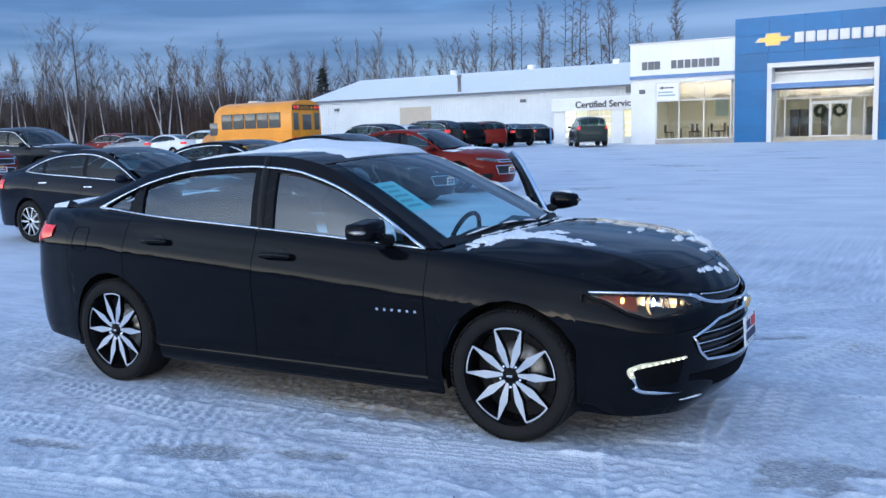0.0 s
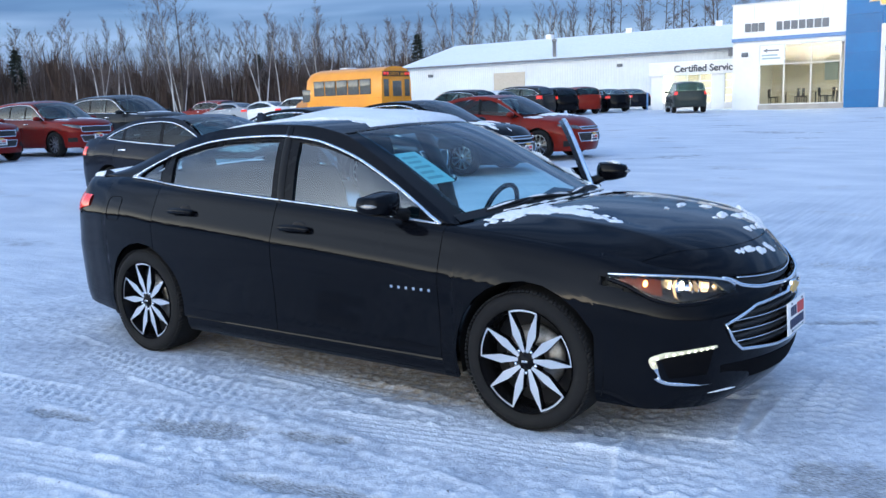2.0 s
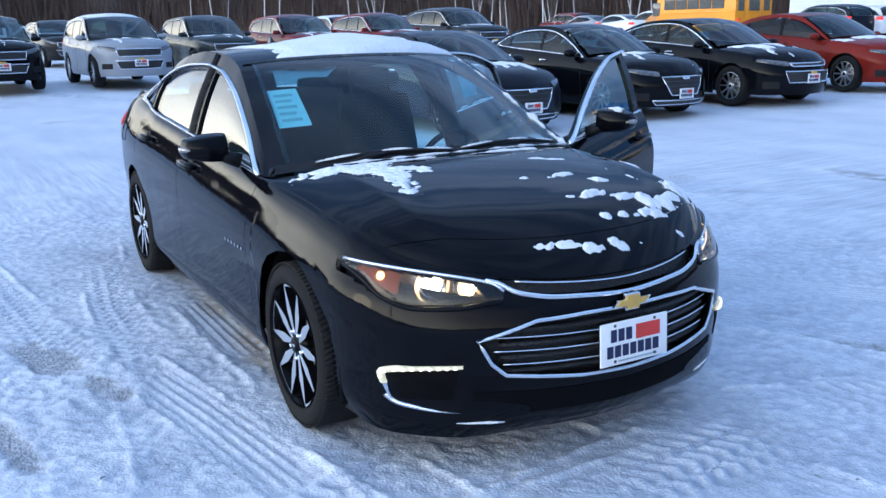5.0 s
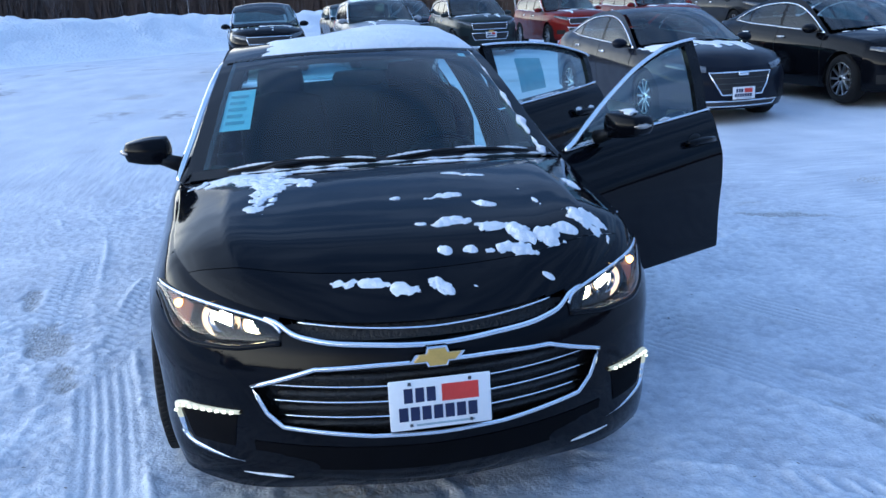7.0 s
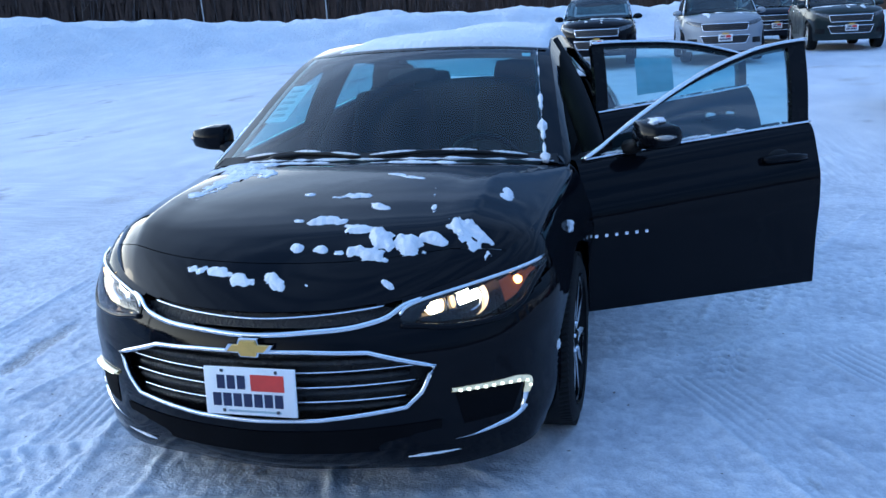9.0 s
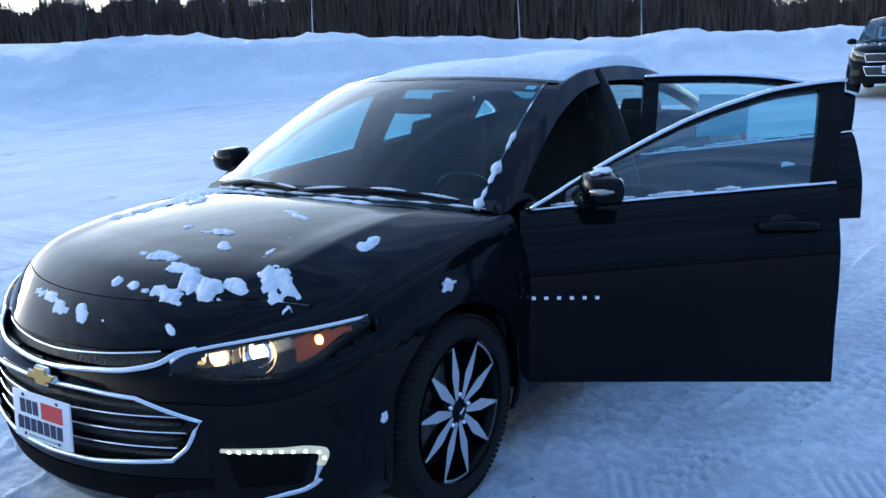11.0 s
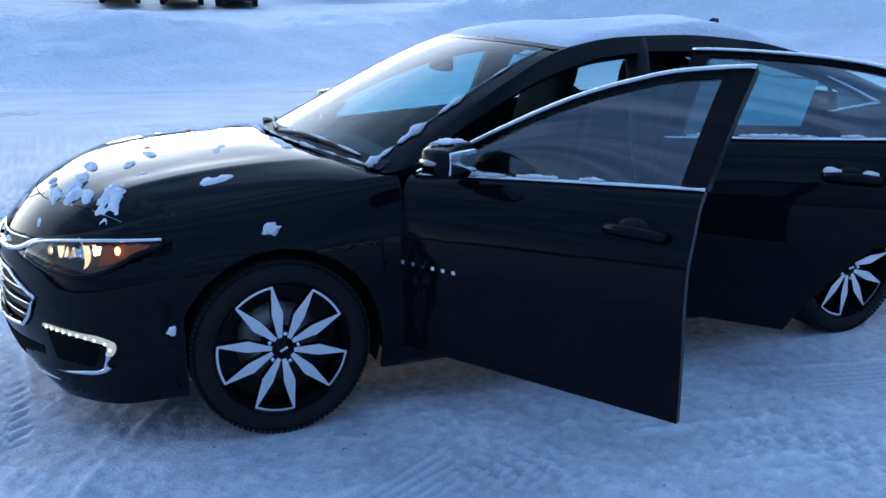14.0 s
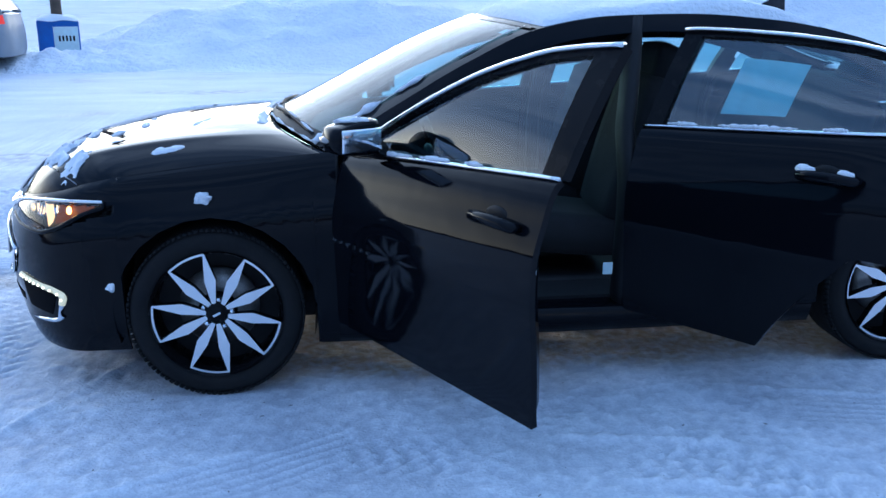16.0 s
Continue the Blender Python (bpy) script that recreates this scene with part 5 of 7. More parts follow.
    cv = np.clip((.9 - np.abs(vv) + rg) / .06, 0, 1) * np.clip((tt - .04 + .2 * rg) / .05, 0, 1) * np.clip((.97 - tt + .2 * rg) / .05, 0, 1)
    D[..., 2] += cv**.5 * .022 - np.where(cv > .02, 0, .006)
    tagged(sheet("trunk_snow", D, SNOW), "thin snow lying on the trunk lid", "snow", kind="stuff")


sedan_snow()


# ---- ground: packed snow with ruts and tread marks ----
def rise(x, y):
    """The lot climbs gently towards the buildings and the far rows."""
    a = np.interp(y, [3, 6, 14, 50, 120], [0, .04, .25, .64, .8])
    b = np.interp(-np.asarray(x, float), [8, 11, 19, 60], [0, .05, .33, .5])
    c = np.interp(-np.asarray(y, float), [23, 30, 46], [0, .8, 2.55])
    return np.sqrt(a * a + b * b) + c


# tread marks: from, to, sideways bow, half-width, kind (rib: long parallel ridges; lug: rows of blocks)
TRACKS = [((-1.3, -.83), (1.0, -.80), .0, .11, "rib"), ((-.2, -1.46), (3.4, -1.02), .10, .12, "rib"), ((1.55, -.86), (3.6, -.55), .05, .12, "rib"), ((1.6, .10), (3.9, .66), .05, .12, "rib"),
          ((-2.6, -1.0), (.35, -1.26), -.06, .12, "lug"), ((2.35, -1.45), (1.95, .45), .10, .21, "lug"), ((1.95, .30), (2.9, 2.4), -.12, .20, "lug"), ((2.70, -1.9), (2.45, .6), .05, .16, "lug"),
          ((-3.2, -2.2), (1.8, -1.72), .25, .12, "lug"), ((-3.0, -3.0), (3.4, -2.2), .3, .12, "rib"), ((-1.5, -3.9), (4.6, -2.7), -.3, .12, "lug"), ((.2, -4.4), (5.0, -1.6), .3, .12, "rib"),
          ((3.2, -4.0), (5.0, 3.5), .5, .12, "lug"), ((2.7, -2.6), (4.6, 4.4), -.4, .13, "rib"), ((.9, 1.35), (4.8, 2.6), .2, .13, "rib"), ((-.2, 1.55), (-1.6, 4.6), .25, .13, "lug"),
          ((-.5, 1.2), (-3.4, 1.6), -.1, .13, "rib"), ((-1.0, 1.25), (-3.2, 3.6), .2, .12, "lug"), ((.5, 2.0), (3.6, 4.6), -.2, .13, "rib"), ((1.2, 1.35), (-2.4, 2.5), .15, .12, "lug"), ((-3.4, -.6), (-2.0, 4.8), .3, .13, "rib")]
# bare grey ice and grit: centre, half-length, half-width, heading
BARE = [(.06, -1.70, .34, .11, 18), (.62, -1.50, .20, .07, 12), (.95, -1.95, .34, .06, 10), (2.80, -.74, .30, .20, 40), (-.7, -1.95, .25, .06, 12), (3.25, -1.3, .4, .10, 25), (2.2, 1.9, .4, .08, 30), (-1.2, 3.2, .5, .08, 60)]


def fine_snow(x, y):
    """Fine relief of the trodden snow: height, crust tone with the relief's shade in it (0 to 1), where it is worn bare
    and the tan patch under the sedan.
    """
    near = np.exp(-(np.hypot(x - .8, y) / 8)**4)
    cl = np.abs(fbm(x, y, 7, 3, 9))
    crumb = np.clip(fbm(x, y, 22, 3, 44) + .10, 0, 1)
    patch = np.clip(2.2 * fbm(x, y, .8, 3, 51) + .55, 0, 1)
    h = .006 * cl + .016 * crumb * patch + .009 * fbm(x, y, 34, 2, 13)
    # crust tone: random patches, plus painted shade, dark in hollows and pale on crumbs
    crust_shade = .45 + .5 * crumb * patch + .28 * fbm(x, y, 3.2, 3, 17) + .5 * fbm(x, y, 34, 2, 13)
    for (ax_, ay_), (bx_, by_), bow_, w, kind in TRACKS:
        d = np.array([bx_ - ax_, by_ - ay_])
        L = float(np.linalg.norm(d))
        d /= L
        al = (x - ax_) * d[0] + (y - ay_) * d[1]
        lat = -(x - ax_) * d[1] + (y - ay_) * d[0] - bow_ * 4 * (al / L) * (1 - al / L)
        lat = lat + .015 * np.sin(2.1 * al + ax_) + .022 * fbm(x, y, 1.5, 2, 3)
        on = 1 / (1 + np.exp(np.clip((np.abs(lat) - w) / .010, -30, 30))) * (al > 0) * (al < L)
        on = on * np.clip((.30 if kind == "rib" else .25) + 2.6 * fbm(x, y, 1.1, 3, int(7 + 3 * abs(ax_))), 0, 1)
        if kind == "rib":
            tread = np.cos(2 * math.pi * lat / .048) * .8 + .35 * np.sin(2 * math.pi * (al + .3 * lat) / .035) * (np.abs(lat) > .6 * w)
        else:
            tread = np.sin(2 * math.pi * (al + .6 * np.abs(lat)) / .085 + 1.5 * (lat > 0)) * np.where(np.abs(np.abs(lat) - .5 * w) > .012, 1.0, -.6)
        tread = np.tanh(1.8 * tread + .8 * fbm(x, y, 16, 2, 5))
        lip = np.exp(-((np.abs(lat) - w - .02) / .018)**2) * (al > 0) * (al < L) * np.clip(.4 + 2.2 * fbm(x, y, 3, 3, 31), 0, 1)
        h = h * (1 - .75 * on) + on * ((.006 if kind == "rib" else .010) * tread - .004) + .012 * lip
        # groove shade painted in: treads greyer where pressed, whiter on blocks and lips
        crust_shade = crust_shade * (1 - .9 * on) + on * (.48 + .34 * tread) + .3 * lip
    bare = np.zeros_like(x)
    for cx, cy, a, b, hd in BARE:
        c, s_ = math.cos(radians(hd)), math.sin(radians(hd))
        u, v = ((x - cx) * c + (y - cy) * s_) / a, (-(x - cx) * s_ + (y - cy) * c) / b
        bare = np.maximum(bare, np.clip(1.5 * (1.1 - u * u - v * v + 1.6 * fbm(x, y, 9, 3, 23)), 0, 1))
    h = h * (1 - .7 * bare) - .006 * bare
    # tan-brown patch with a ragged rim, centred under the sedan
    under_tan = np.clip(1.6 * (1 - (np.abs(x + .1) / 1.9)**4 - (np.abs(y) / .86)**4) + 1.2 * fbm(x, y, 3, 3, 61), 0, 1)
    return h * near, np.clip(.6 + (crust_shade - .6) * near, 0, 1), bare, under_tan


def snow_height(x, y):
    return .022 * fbm(x, y, .45, 3, 1) + .016 * fbm(x * .55 + y * .3, y * 1.2, 1.6, 3, 5)


def axis(lo, hi, step, far, grow=1.16):
    a = list(np.arange(lo, hi + 1e-6, step))
    for sg, x in ((1, hi), (-1, lo)):
        d = step
        while abs(x) < far:
            d *= grow
            x += sg * d
            a.append(x)
    return np.array(sorted(a))


def ground_mat():
    m = bpy.data.materials.new("packed_snow")
    m.use_nodes = True
    n, l = m.node_tree.nodes, m.node_tree.links
    b = n["Principled BSDF"]
    b.inputs["Roughness"].default_value, b.inputs["Specular IOR Level"].default_value = .62, .35
    tc = n.new("ShaderNodeTexCoord")
    def tex(scale, detail=5, stretch=None, rot=0):
        k = n.new("ShaderNodeTexNoise")
        k.inputs["Scale"].default_value, k.inputs["Detail"].default_value = scale, detail
        mpp = n.new("ShaderNodeMapping")
        if stretch:
            mpp.inputs["Scale"].default_value = stretch
            mpp.inputs["Rotation"].default_value = (0, 0, radians(rot))
        l.new(tc.outputs["Object"], mpp.inputs["Vector"])
        l.new(mpp.outputs[0], k.inputs["Vector"])
        return k.outputs["Fac"]
    def ramp(src, a, bb):
        r = n.new("ShaderNodeMapRange")
        r.inputs["From Min"].default_value, r.inputs["From Max"].default_value = a, bb
        l.new(src, r.inputs["Value"])
        return r.outputs[0]
    def math_node(op, a, bb):
        k = n.new("ShaderNodeMath")
        k.operation = op
        for i, v in enumerate((a, bb)):
            if isinstance(v, (int, float)):
                k.inputs[i].default_value = v
            else:
                l.new(v, k.inputs[i])
        return k.outputs[0]
    def mix(fac, c1, c2):
        k = n.new("ShaderNodeMixRGB")
        l.new(fac, k.inputs["Fac"])
        for s_, c in (("Color1", c1), ("Color2", c2)):
            if isinstance(c, tuple):
                k.inputs[s_].default_value = (*c, 1)
            else:
                l.new(c, k.inputs[s_])
        return k.outputs["Color"]
    def attr(name):
        k = n.new("ShaderNodeAttribute")
        k.attribute_name = name
        return k.outputs["Fac"]
    # hard-packed greyish snow under a looser white crust
    base = mix(ramp(tex(.7, 6, (1, 2.2, 1), 25), .35, .68), (.70, .725, .77), (.86, .87, .89))
    # packed-snow grey and the shade of grooves and hollows, both put into the colour
    fine = mix(ramp(attr("crust_shade"), .15, .85), (.60, .62, .665), (1, 1, 1))
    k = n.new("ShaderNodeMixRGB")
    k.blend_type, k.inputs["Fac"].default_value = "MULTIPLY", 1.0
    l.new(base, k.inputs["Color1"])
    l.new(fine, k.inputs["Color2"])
    grain = mix(ramp(tex(70, 4), .36, .64), (.86, .87, .89), (1, 1, 1))
    k2 = n.new("ShaderNodeMixRGB")
    k2.blend_type, k2.inputs["Fac"].default_value = "MULTIPLY", 1.0
    l.new(k.outputs["Color"], k2.inputs["Color1"])
    l.new(grain, k2.inputs["Color2"])
    # bare grey ice and sand in streaks
    worn = math_node("MULTIPLY", ramp(tex(.30, 5, (1, 2.2, 1), 20), .62, .70), ramp(tex(5.5, 6), .42, .60))
    col = mix(worn, k2.outputs["Color"], (.24, .24, .26))
    ice = math_node("MULTIPLY", attr("bare"), ramp(tex(38, 5, (1, 3, 1), 12), .30, .66))
    col = mix(ice, col, (.20, .195, .19))
    # the patch under the sedan is mixed to tan, mottled by noise
    under_tan = math_node("MULTIPLY", attr("under_tan"), ramp(tex(24, 5), .30, .62))
    col = mix(under_tan, col, (.40, .34, .27))
    sand = math_node("MULTIPLY", ramp(tex(.8, 4), .62, .74), ramp(tex(40, 3), .45, .62))
    col = mix(sand, col, (.30, .25, .20))
    speck = math_node("MULTIPLY", ramp(tex(30, 2), .745, .765), .8)
    col = mix(speck, col, (.08, .07, .06))
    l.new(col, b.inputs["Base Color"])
    bp = n.new("ShaderNodeBump")
    bp.inputs["Strength"].default_value, bp.inputs["Distance"].default_value = .6, .02
    l.new(math_node("ADD", math_node("MULTIPLY", tex(26, 6), ramp(tex(1.1, 4), .38, .62)), math_node("MULTIPLY", tex(90, 4), .5)), bp.inputs["Height"])
    l.new(bp.outputs[0], b.inputs["Normal"])
    return m


GROUND_SNOW = ground_mat()
gx, gy = axis(-3.4, 4.0, .0155, 2500), axis(-3.4, 3.4, .0155, 2500)
X, Y = np.meshgrid(gx, gy)
fade = np.exp(-(np.maximum(np.hypot(X, Y) - 40, 0) / 40)**2)
FINE, CRUST_SHADE, BARE_ICE, UNDER_TAN = fine_snow(X, Y)
Z = rise(X, Y) + snow_height(X, Y) * fade + FINE
for hx_ in (1.4145, -1.4145):
    for hy_ in (-.785, .785):
        Z -= (Z - .002) * np.exp(-(((X - hx_) / .16)**4 + ((Y - hy_) / .17)**4))
gm = bpy.data.meshes.new("ground")
nr, nc = X.shape
idx = np.arange(nr * nc).reshape(nr, nc)
quads = np.stack([idx[:-1, :-1], idx[:-1, 1:], idx[1:, 1:], idx[1:, :-1]], -1).reshape(-1, 4)
gm.vertices.add(nr * nc)
gm.vertices.foreach_set("co", np.stack([X, Y, Z], -1).ravel())
gm.loops.add(quads.size)
gm.loops.foreach_set("vertex_index", quads.ravel())
gm.polygons.add(len(quads))
gm.polygons.foreach_set("loop_start", np.arange(len(quads)) * 4)
gm.polygons.foreach_set("use_smooth", np.ones(len(quads), bool))
gm.update()
gm.validate()
gm.materials.append(GROUND_SNOW)
for nm_, val_ in (("crust_shade", CRUST_SHADE), ("bare", BARE_ICE), ("under_tan", UNDER_TAN)):
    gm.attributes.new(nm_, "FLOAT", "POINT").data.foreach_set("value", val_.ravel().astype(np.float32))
tagged(new("ground", gm), "packed snow with tyre marks over a gravel car park", "ground", kind="structure")


# ---- ploughed snow banks ----
BANK_SNOW = mat("ploughed_snow", (0.74, 0.75, 0.78), 0.7, col2=(0.86, 0.87, 0.88), var=.1, scale=.6, bump=.7, bscale=9, spec=.3)


def snow_bank(name, ridge, label, seed):
    """A heap along a ridge of (x, y, height)."""
    R = crom(ridge, 180)
    T = np.gradient(R[:, :2], axis=0)
    T /= np.linalg.norm(T, axis=1)[:, None]
    Nn = np.stack([-T[:, 1], T[:, 0]], 1)
    if np.mean(np.sum(Nn * R[:, :2], 1)) < 0:
        Nn = -Nn
    q = np.concatenate([np.linspace(-5.5, 3, 46), np.linspace(3.6, 14, 20)])
    prof = np.interp(q, [-5.5, -4.2, -2.4, -.8, 0, 1.2, 4, 9, 13, 14], [-.06, .04, .42, .92, 1.0, .95, .60, .22, .02, -.08])
    P = R[:, None, :2] + Nn[:, None] * q[None, :, None]
    X, Y = P[..., 0], P[..., 1]
    Hh = R[:, 2][:, None] * (1 + .22 * fbm(X, Y, .35, 3, seed))
    k = np.clip((q - 3) / 11, 0, 1)[None]
    z = prof * Hh
    edge = np.clip((prof - .0) * 3, 0, 1)
    lump = np.abs(fbm(X, Y, 1.1, 4, seed + 3)) * .34 + .10 * fbm(X, Y, 4, 3, seed + 8)
    z = z + edge * (1 - k) * (lump - .08) + rise(X, Y)
    return tagged(sheet(name, np.stack([X, Y, z], -1), BANK_SNOW), label, "snow bank", kind="structure")


snow_bank("snow_bank", [(8.0, -22.5, .15), (6.2, -21.5, .5), (4.2, -20.0, 1.1), (2.2, -19.2, 1.4), (-.5, -19.0, 1.4), (-4, -20.5, 1.25), (-8, -23.5, 1.3), (-12, -25, 1.45), (-16, -24.2, 2.0), (-20.5, -21.5, 2.15), (-24.5, -18.5, 1.75), (-29, -15, 1.6), (-35, -9, 1.55), (-41, -2.5, 1.5), (-46, 5, 1.2), (-50, 11, .6)], "high ploughed snow bank along the edge of the lot", 4)


# ---- parked cars ----
for sp in (SEDAN,):
    sp.update(lamp=(.46, .86, .735, .665, .785, .30), tail=(-2.05, -2.4, .86, 1.0), grille=((.46, .53, .40, .58), (.40, .46, .66, .71)), platez=.46)
SUV = dict(
    plan=[(2.25, 0, .93), (2.24, .15, .93), (2.20, .35, .935), (2.12, .55, .945), (2.02, .70, .96), (1.90, .80, .98), (1.75, .86, 1.0), (1.55, .90, 1.015), (1.3625, .915, 1.025), (1.1, .92, 1.04), (.9, .92, 1.05), (.4, .92, 1.075), (-.2, .92, 1.095), (-.8, .92, 1.11),
          (-1.3, .915, 1.13), (-1.7, .905, 1.15), (-2.0, .88, 1.155), (-2.2, .82, 1.15), (-2.32, .68, 1.14), (-2.38, .45, 1.13), (-2.40, .2, 1.13), (-2.40, 0, 1.13)],
    front=[(.2, .10), (.3, .04), (.45, .01), (.6, 0), (.75, .005), (.85, .03), (.93, .07), (1.0, .14), (1.1, .25)],
    side_low=[(.2, .06), (.28, .03), (.40, .0), (.5, .02), (.6, .02), (.75, 0), (1.3, 0)],
    side_top=SEDAN["side_top"], rear=[(.2, .12), (.35, .03), (.5, 0), (.7, 0), (.9, .02), (1.1, .05), (1.2, .06)], extra=[(2.4, 0), (-2.6, 0)],
    rail=[(.95, .825, 1.048), (.65, .79, 1.24), (.35, .745, 1.43), (.1, .70, 1.545), (-.3, .68, 1.59), (-.9, .675, 1.592), (-1.5, .68, 1.56), (-1.95, .69, 1.50), (-2.15, .72, 1.35), (-2.28, .76, 1.16)],
    dlo=[(.88, 1.05), (.6, 1.22), (.3, 1.405), (.05, 1.495), (-.3, 1.53), (-.9, 1.525), (-1.4, 1.49), (-1.75, 1.42), (-2.0, 1.27), (-2.06, 1.18)],
    centre=[(1.15, 1.09), (.2, 1.60), (-.6, 1.66), (-1.85, 1.60), (-2.27, 1.17)], joint=[.95, .08, -.6, -1.98, -2.27],
    hub=(1.3625, -1.3625), tyre=.36, arch=.41, sill=.25, cowl=.95, hoodz=.09, deckz=.0, doors=(.92, -.15, -1.1), lamp=(.50, .86, .885, .80, .945, .42), tail=(-2.0, -2.3, .95, 1.12), grille=((.45, .53, .42, .60), (.47, .52, .70, .86)), platez=.55)


def paint(name, c):
    return mat(name, c, 0.4, 0.1, 0.65, rvar=.1, scale=1.2, spec=.04, var=.06)


RED = paint("red_paint", (0.15, 0.013, 0.011))
ORANGE_RED = paint("orange_red_paint", (0.145, 0.014, 0.009))
SILVER = paint("silver_paint", (0.29, 0.31, 0.34))
GREY = paint("dark_grey_paint", (0.018, 0.020, 0.023))
GREEN_GREY = paint("green_grey_paint", (0.028, 0.036, 0.036))
WHITE_CAR = paint("white_paint", (0.72, 0.73, 0.75))
NAVY_CAR = paint("navy_paint", (0.006, 0.008, 0.015))


def snow_cap(parent_spec, at, heading, seed, sc=(1, 1, 1)):
    """A thin cover of snow on a roof, a thing of its own."""
    s = Shell(parent_spec)
    P = s.top(1.03, 2.98, 26, 25, .90, .0)
    t, v = np.linspace(0, 1, 26)[:, None], np.linspace(-1, 1, 25)[None]
    rnd = fbm(P[..., 0] + seed, P[..., 1], 3, 3, seed)
    th = .028 * np.clip((1 - np.abs(v)**6) * (1 - np.abs(2 * t - 1)**8), 0, 1)**.5 * (1 + .5 * rnd)
    P[..., 2] += th - .004
    ob = tagged(sheet("roof_snow", P * sc, SNOW), "thin white snow cover lying on a car roof", "snow", kind="stuff")
    ob.matrix_world = pose(*at, 0, 0, heading)
    return ob


def hood_frost(spec, at, heading, seed, sc=(1, 1, 1)):
    """Patches of wind-swept snow left on a parked car's hood."""
    s = Shell(spec)
    P = s.cap(spec["cowl"], True, 44, 61, (spec["centre"][0][0] + .01, spec["centre"][0][1] - .01), spec["hoodz"], lambda t: np.sqrt(t) * (1 - t**6))
    t, v = np.linspace(0, 1, 44)[:, None], np.linspace(-1, 1, 61)[None]
    q = fbm(P[..., 0] * .9 + seed, P[..., 1] * 2.4, 2.6, 4, seed % 9) + .18 - .75 * t - .25 * v**2
    P[..., 2] += np.where(q > 0, .004 + .020 * np.clip(q, 0, 1)**.6, -.008)
    F = [f for f in grid_faces(44, 61, True) if any(q.ravel()[k] > -.05 for k in f)]
    ob = tagged(mesh_ob("hood_snow", P.reshape(-1, 3) * sc, F, SNOW), "streaks of snow lying on a parked car's hood", "snow", kind="stuff")
    ob.matrix_world = pose(*at, 0, 0, heading)


def parked(spec, pt, name, label, x, y, heading=0, emblem="bar", scale=(1, 1, 1), cat="car", snow=False, chrome=True, group=""):
    c = generic_car(name, spec, pt, label, cat, emblem=emblem, chrome_line=chrome)
    tagged(c, group=group)
    z = float(rise(np.array(x), np.array(y)))
    c.matrix_world = pose(x, y, z + .002, 0, 0, heading) @ Matrix.Diagonal((*scale, 1))
    if snow:
        snow_cap(spec, (x, y, z), heading, int(abs(x * 7 + y)), scale)
    if group in FROSTED:
        hood_frost(spec, (x, y, z), heading, int(abs(x * 5 + y * 3)), scale)
    return c


ROW = "front row of parked sedans"
RB = "second row of parked utility cars"
FROSTED = (ROW, RB)
OVAL = dict(SEDAN, grille=((.27, .43, .38, .655), (.50, .56, .235, .30)), platez=.40)
parked(OVAL, NAVY_CAR, "parked_sedan", "black sedan with chrome window line in the lot row", -8.05, 5.25, 2, "round", group=ROW)
parked(OVAL, PAINT_BLACK, "parked_sedan", "black sedan with a chrome-edged grille in the lot row", -8.0, 8.1, 2, "round", group=ROW)
parked(SEDAN, PAINT_BLACK, "parked_sedan", "glossy black sedan with a white dealer plate", -7.75, 10.75, 1, "bar", group=ROW)
parked(SEDAN, ORANGE_RED, "parked_sedan", "bright red compact sedan at the end of the lot row", -7.70, 13.75, 0, "bar", (.96, .98, 1.0), chrome=False, group=ROW)
parked(SUV, PAINT_BLACK, "parked_suv", "black utility car in the second lot row", -19.0, -.6, 3, "bar", cat="suv", group=RB)
parked(SUV, SILVER, "parked_suv", "silver utility car with a light hood in the second lot row", -19.0, 2.25, 3, "bar", cat="suv", snow=True, group=RB)
parked(SUV, GREEN_GREY, "parked_suv", "dark green-grey utility car in the second lot row", -22.2, 5.45, 2, "bar", cat="suv", group=RB)
parked(SUV, RED, "parked_suv", "dark red utility car in the second lot row", -22.7, 8.4, 2, "bar", cat="suv", group=RB)
parked(SUV, RED, "parked_suv", "red utility car beside another red one", -22.6, 11.3, 2, "bar", cat="suv", group=RB)
parked(SUV, GREY, "parked_suv", "large grey utility car with a bright chrome window line", -23.3, 14.6, 1, "bar", (1.1, 1.05, 1.08), cat="suv", group=RB)
parked(SUV, GREY, "parked_suv", "dark utility car standing far behind the second row", -32, 2.6, 5, "bar", cat="suv")
parked(SUV, NAVY_CAR, "parked_suv", "dark utility car parked behind the silver one", -27.5, 4.2, 3, "bar", cat="suv")
parked(SUV, WHITE_CAR, "parked_suv", "white utility car parked behind the red ones", -30, 13.2, 3, "bar", cat="suv")
RC = "cars by the long white hall"


def on_ray(az, d):
    return 3.28 + d * math.cos(radians(az)), -4.8 + d * math.sin(radians(az))


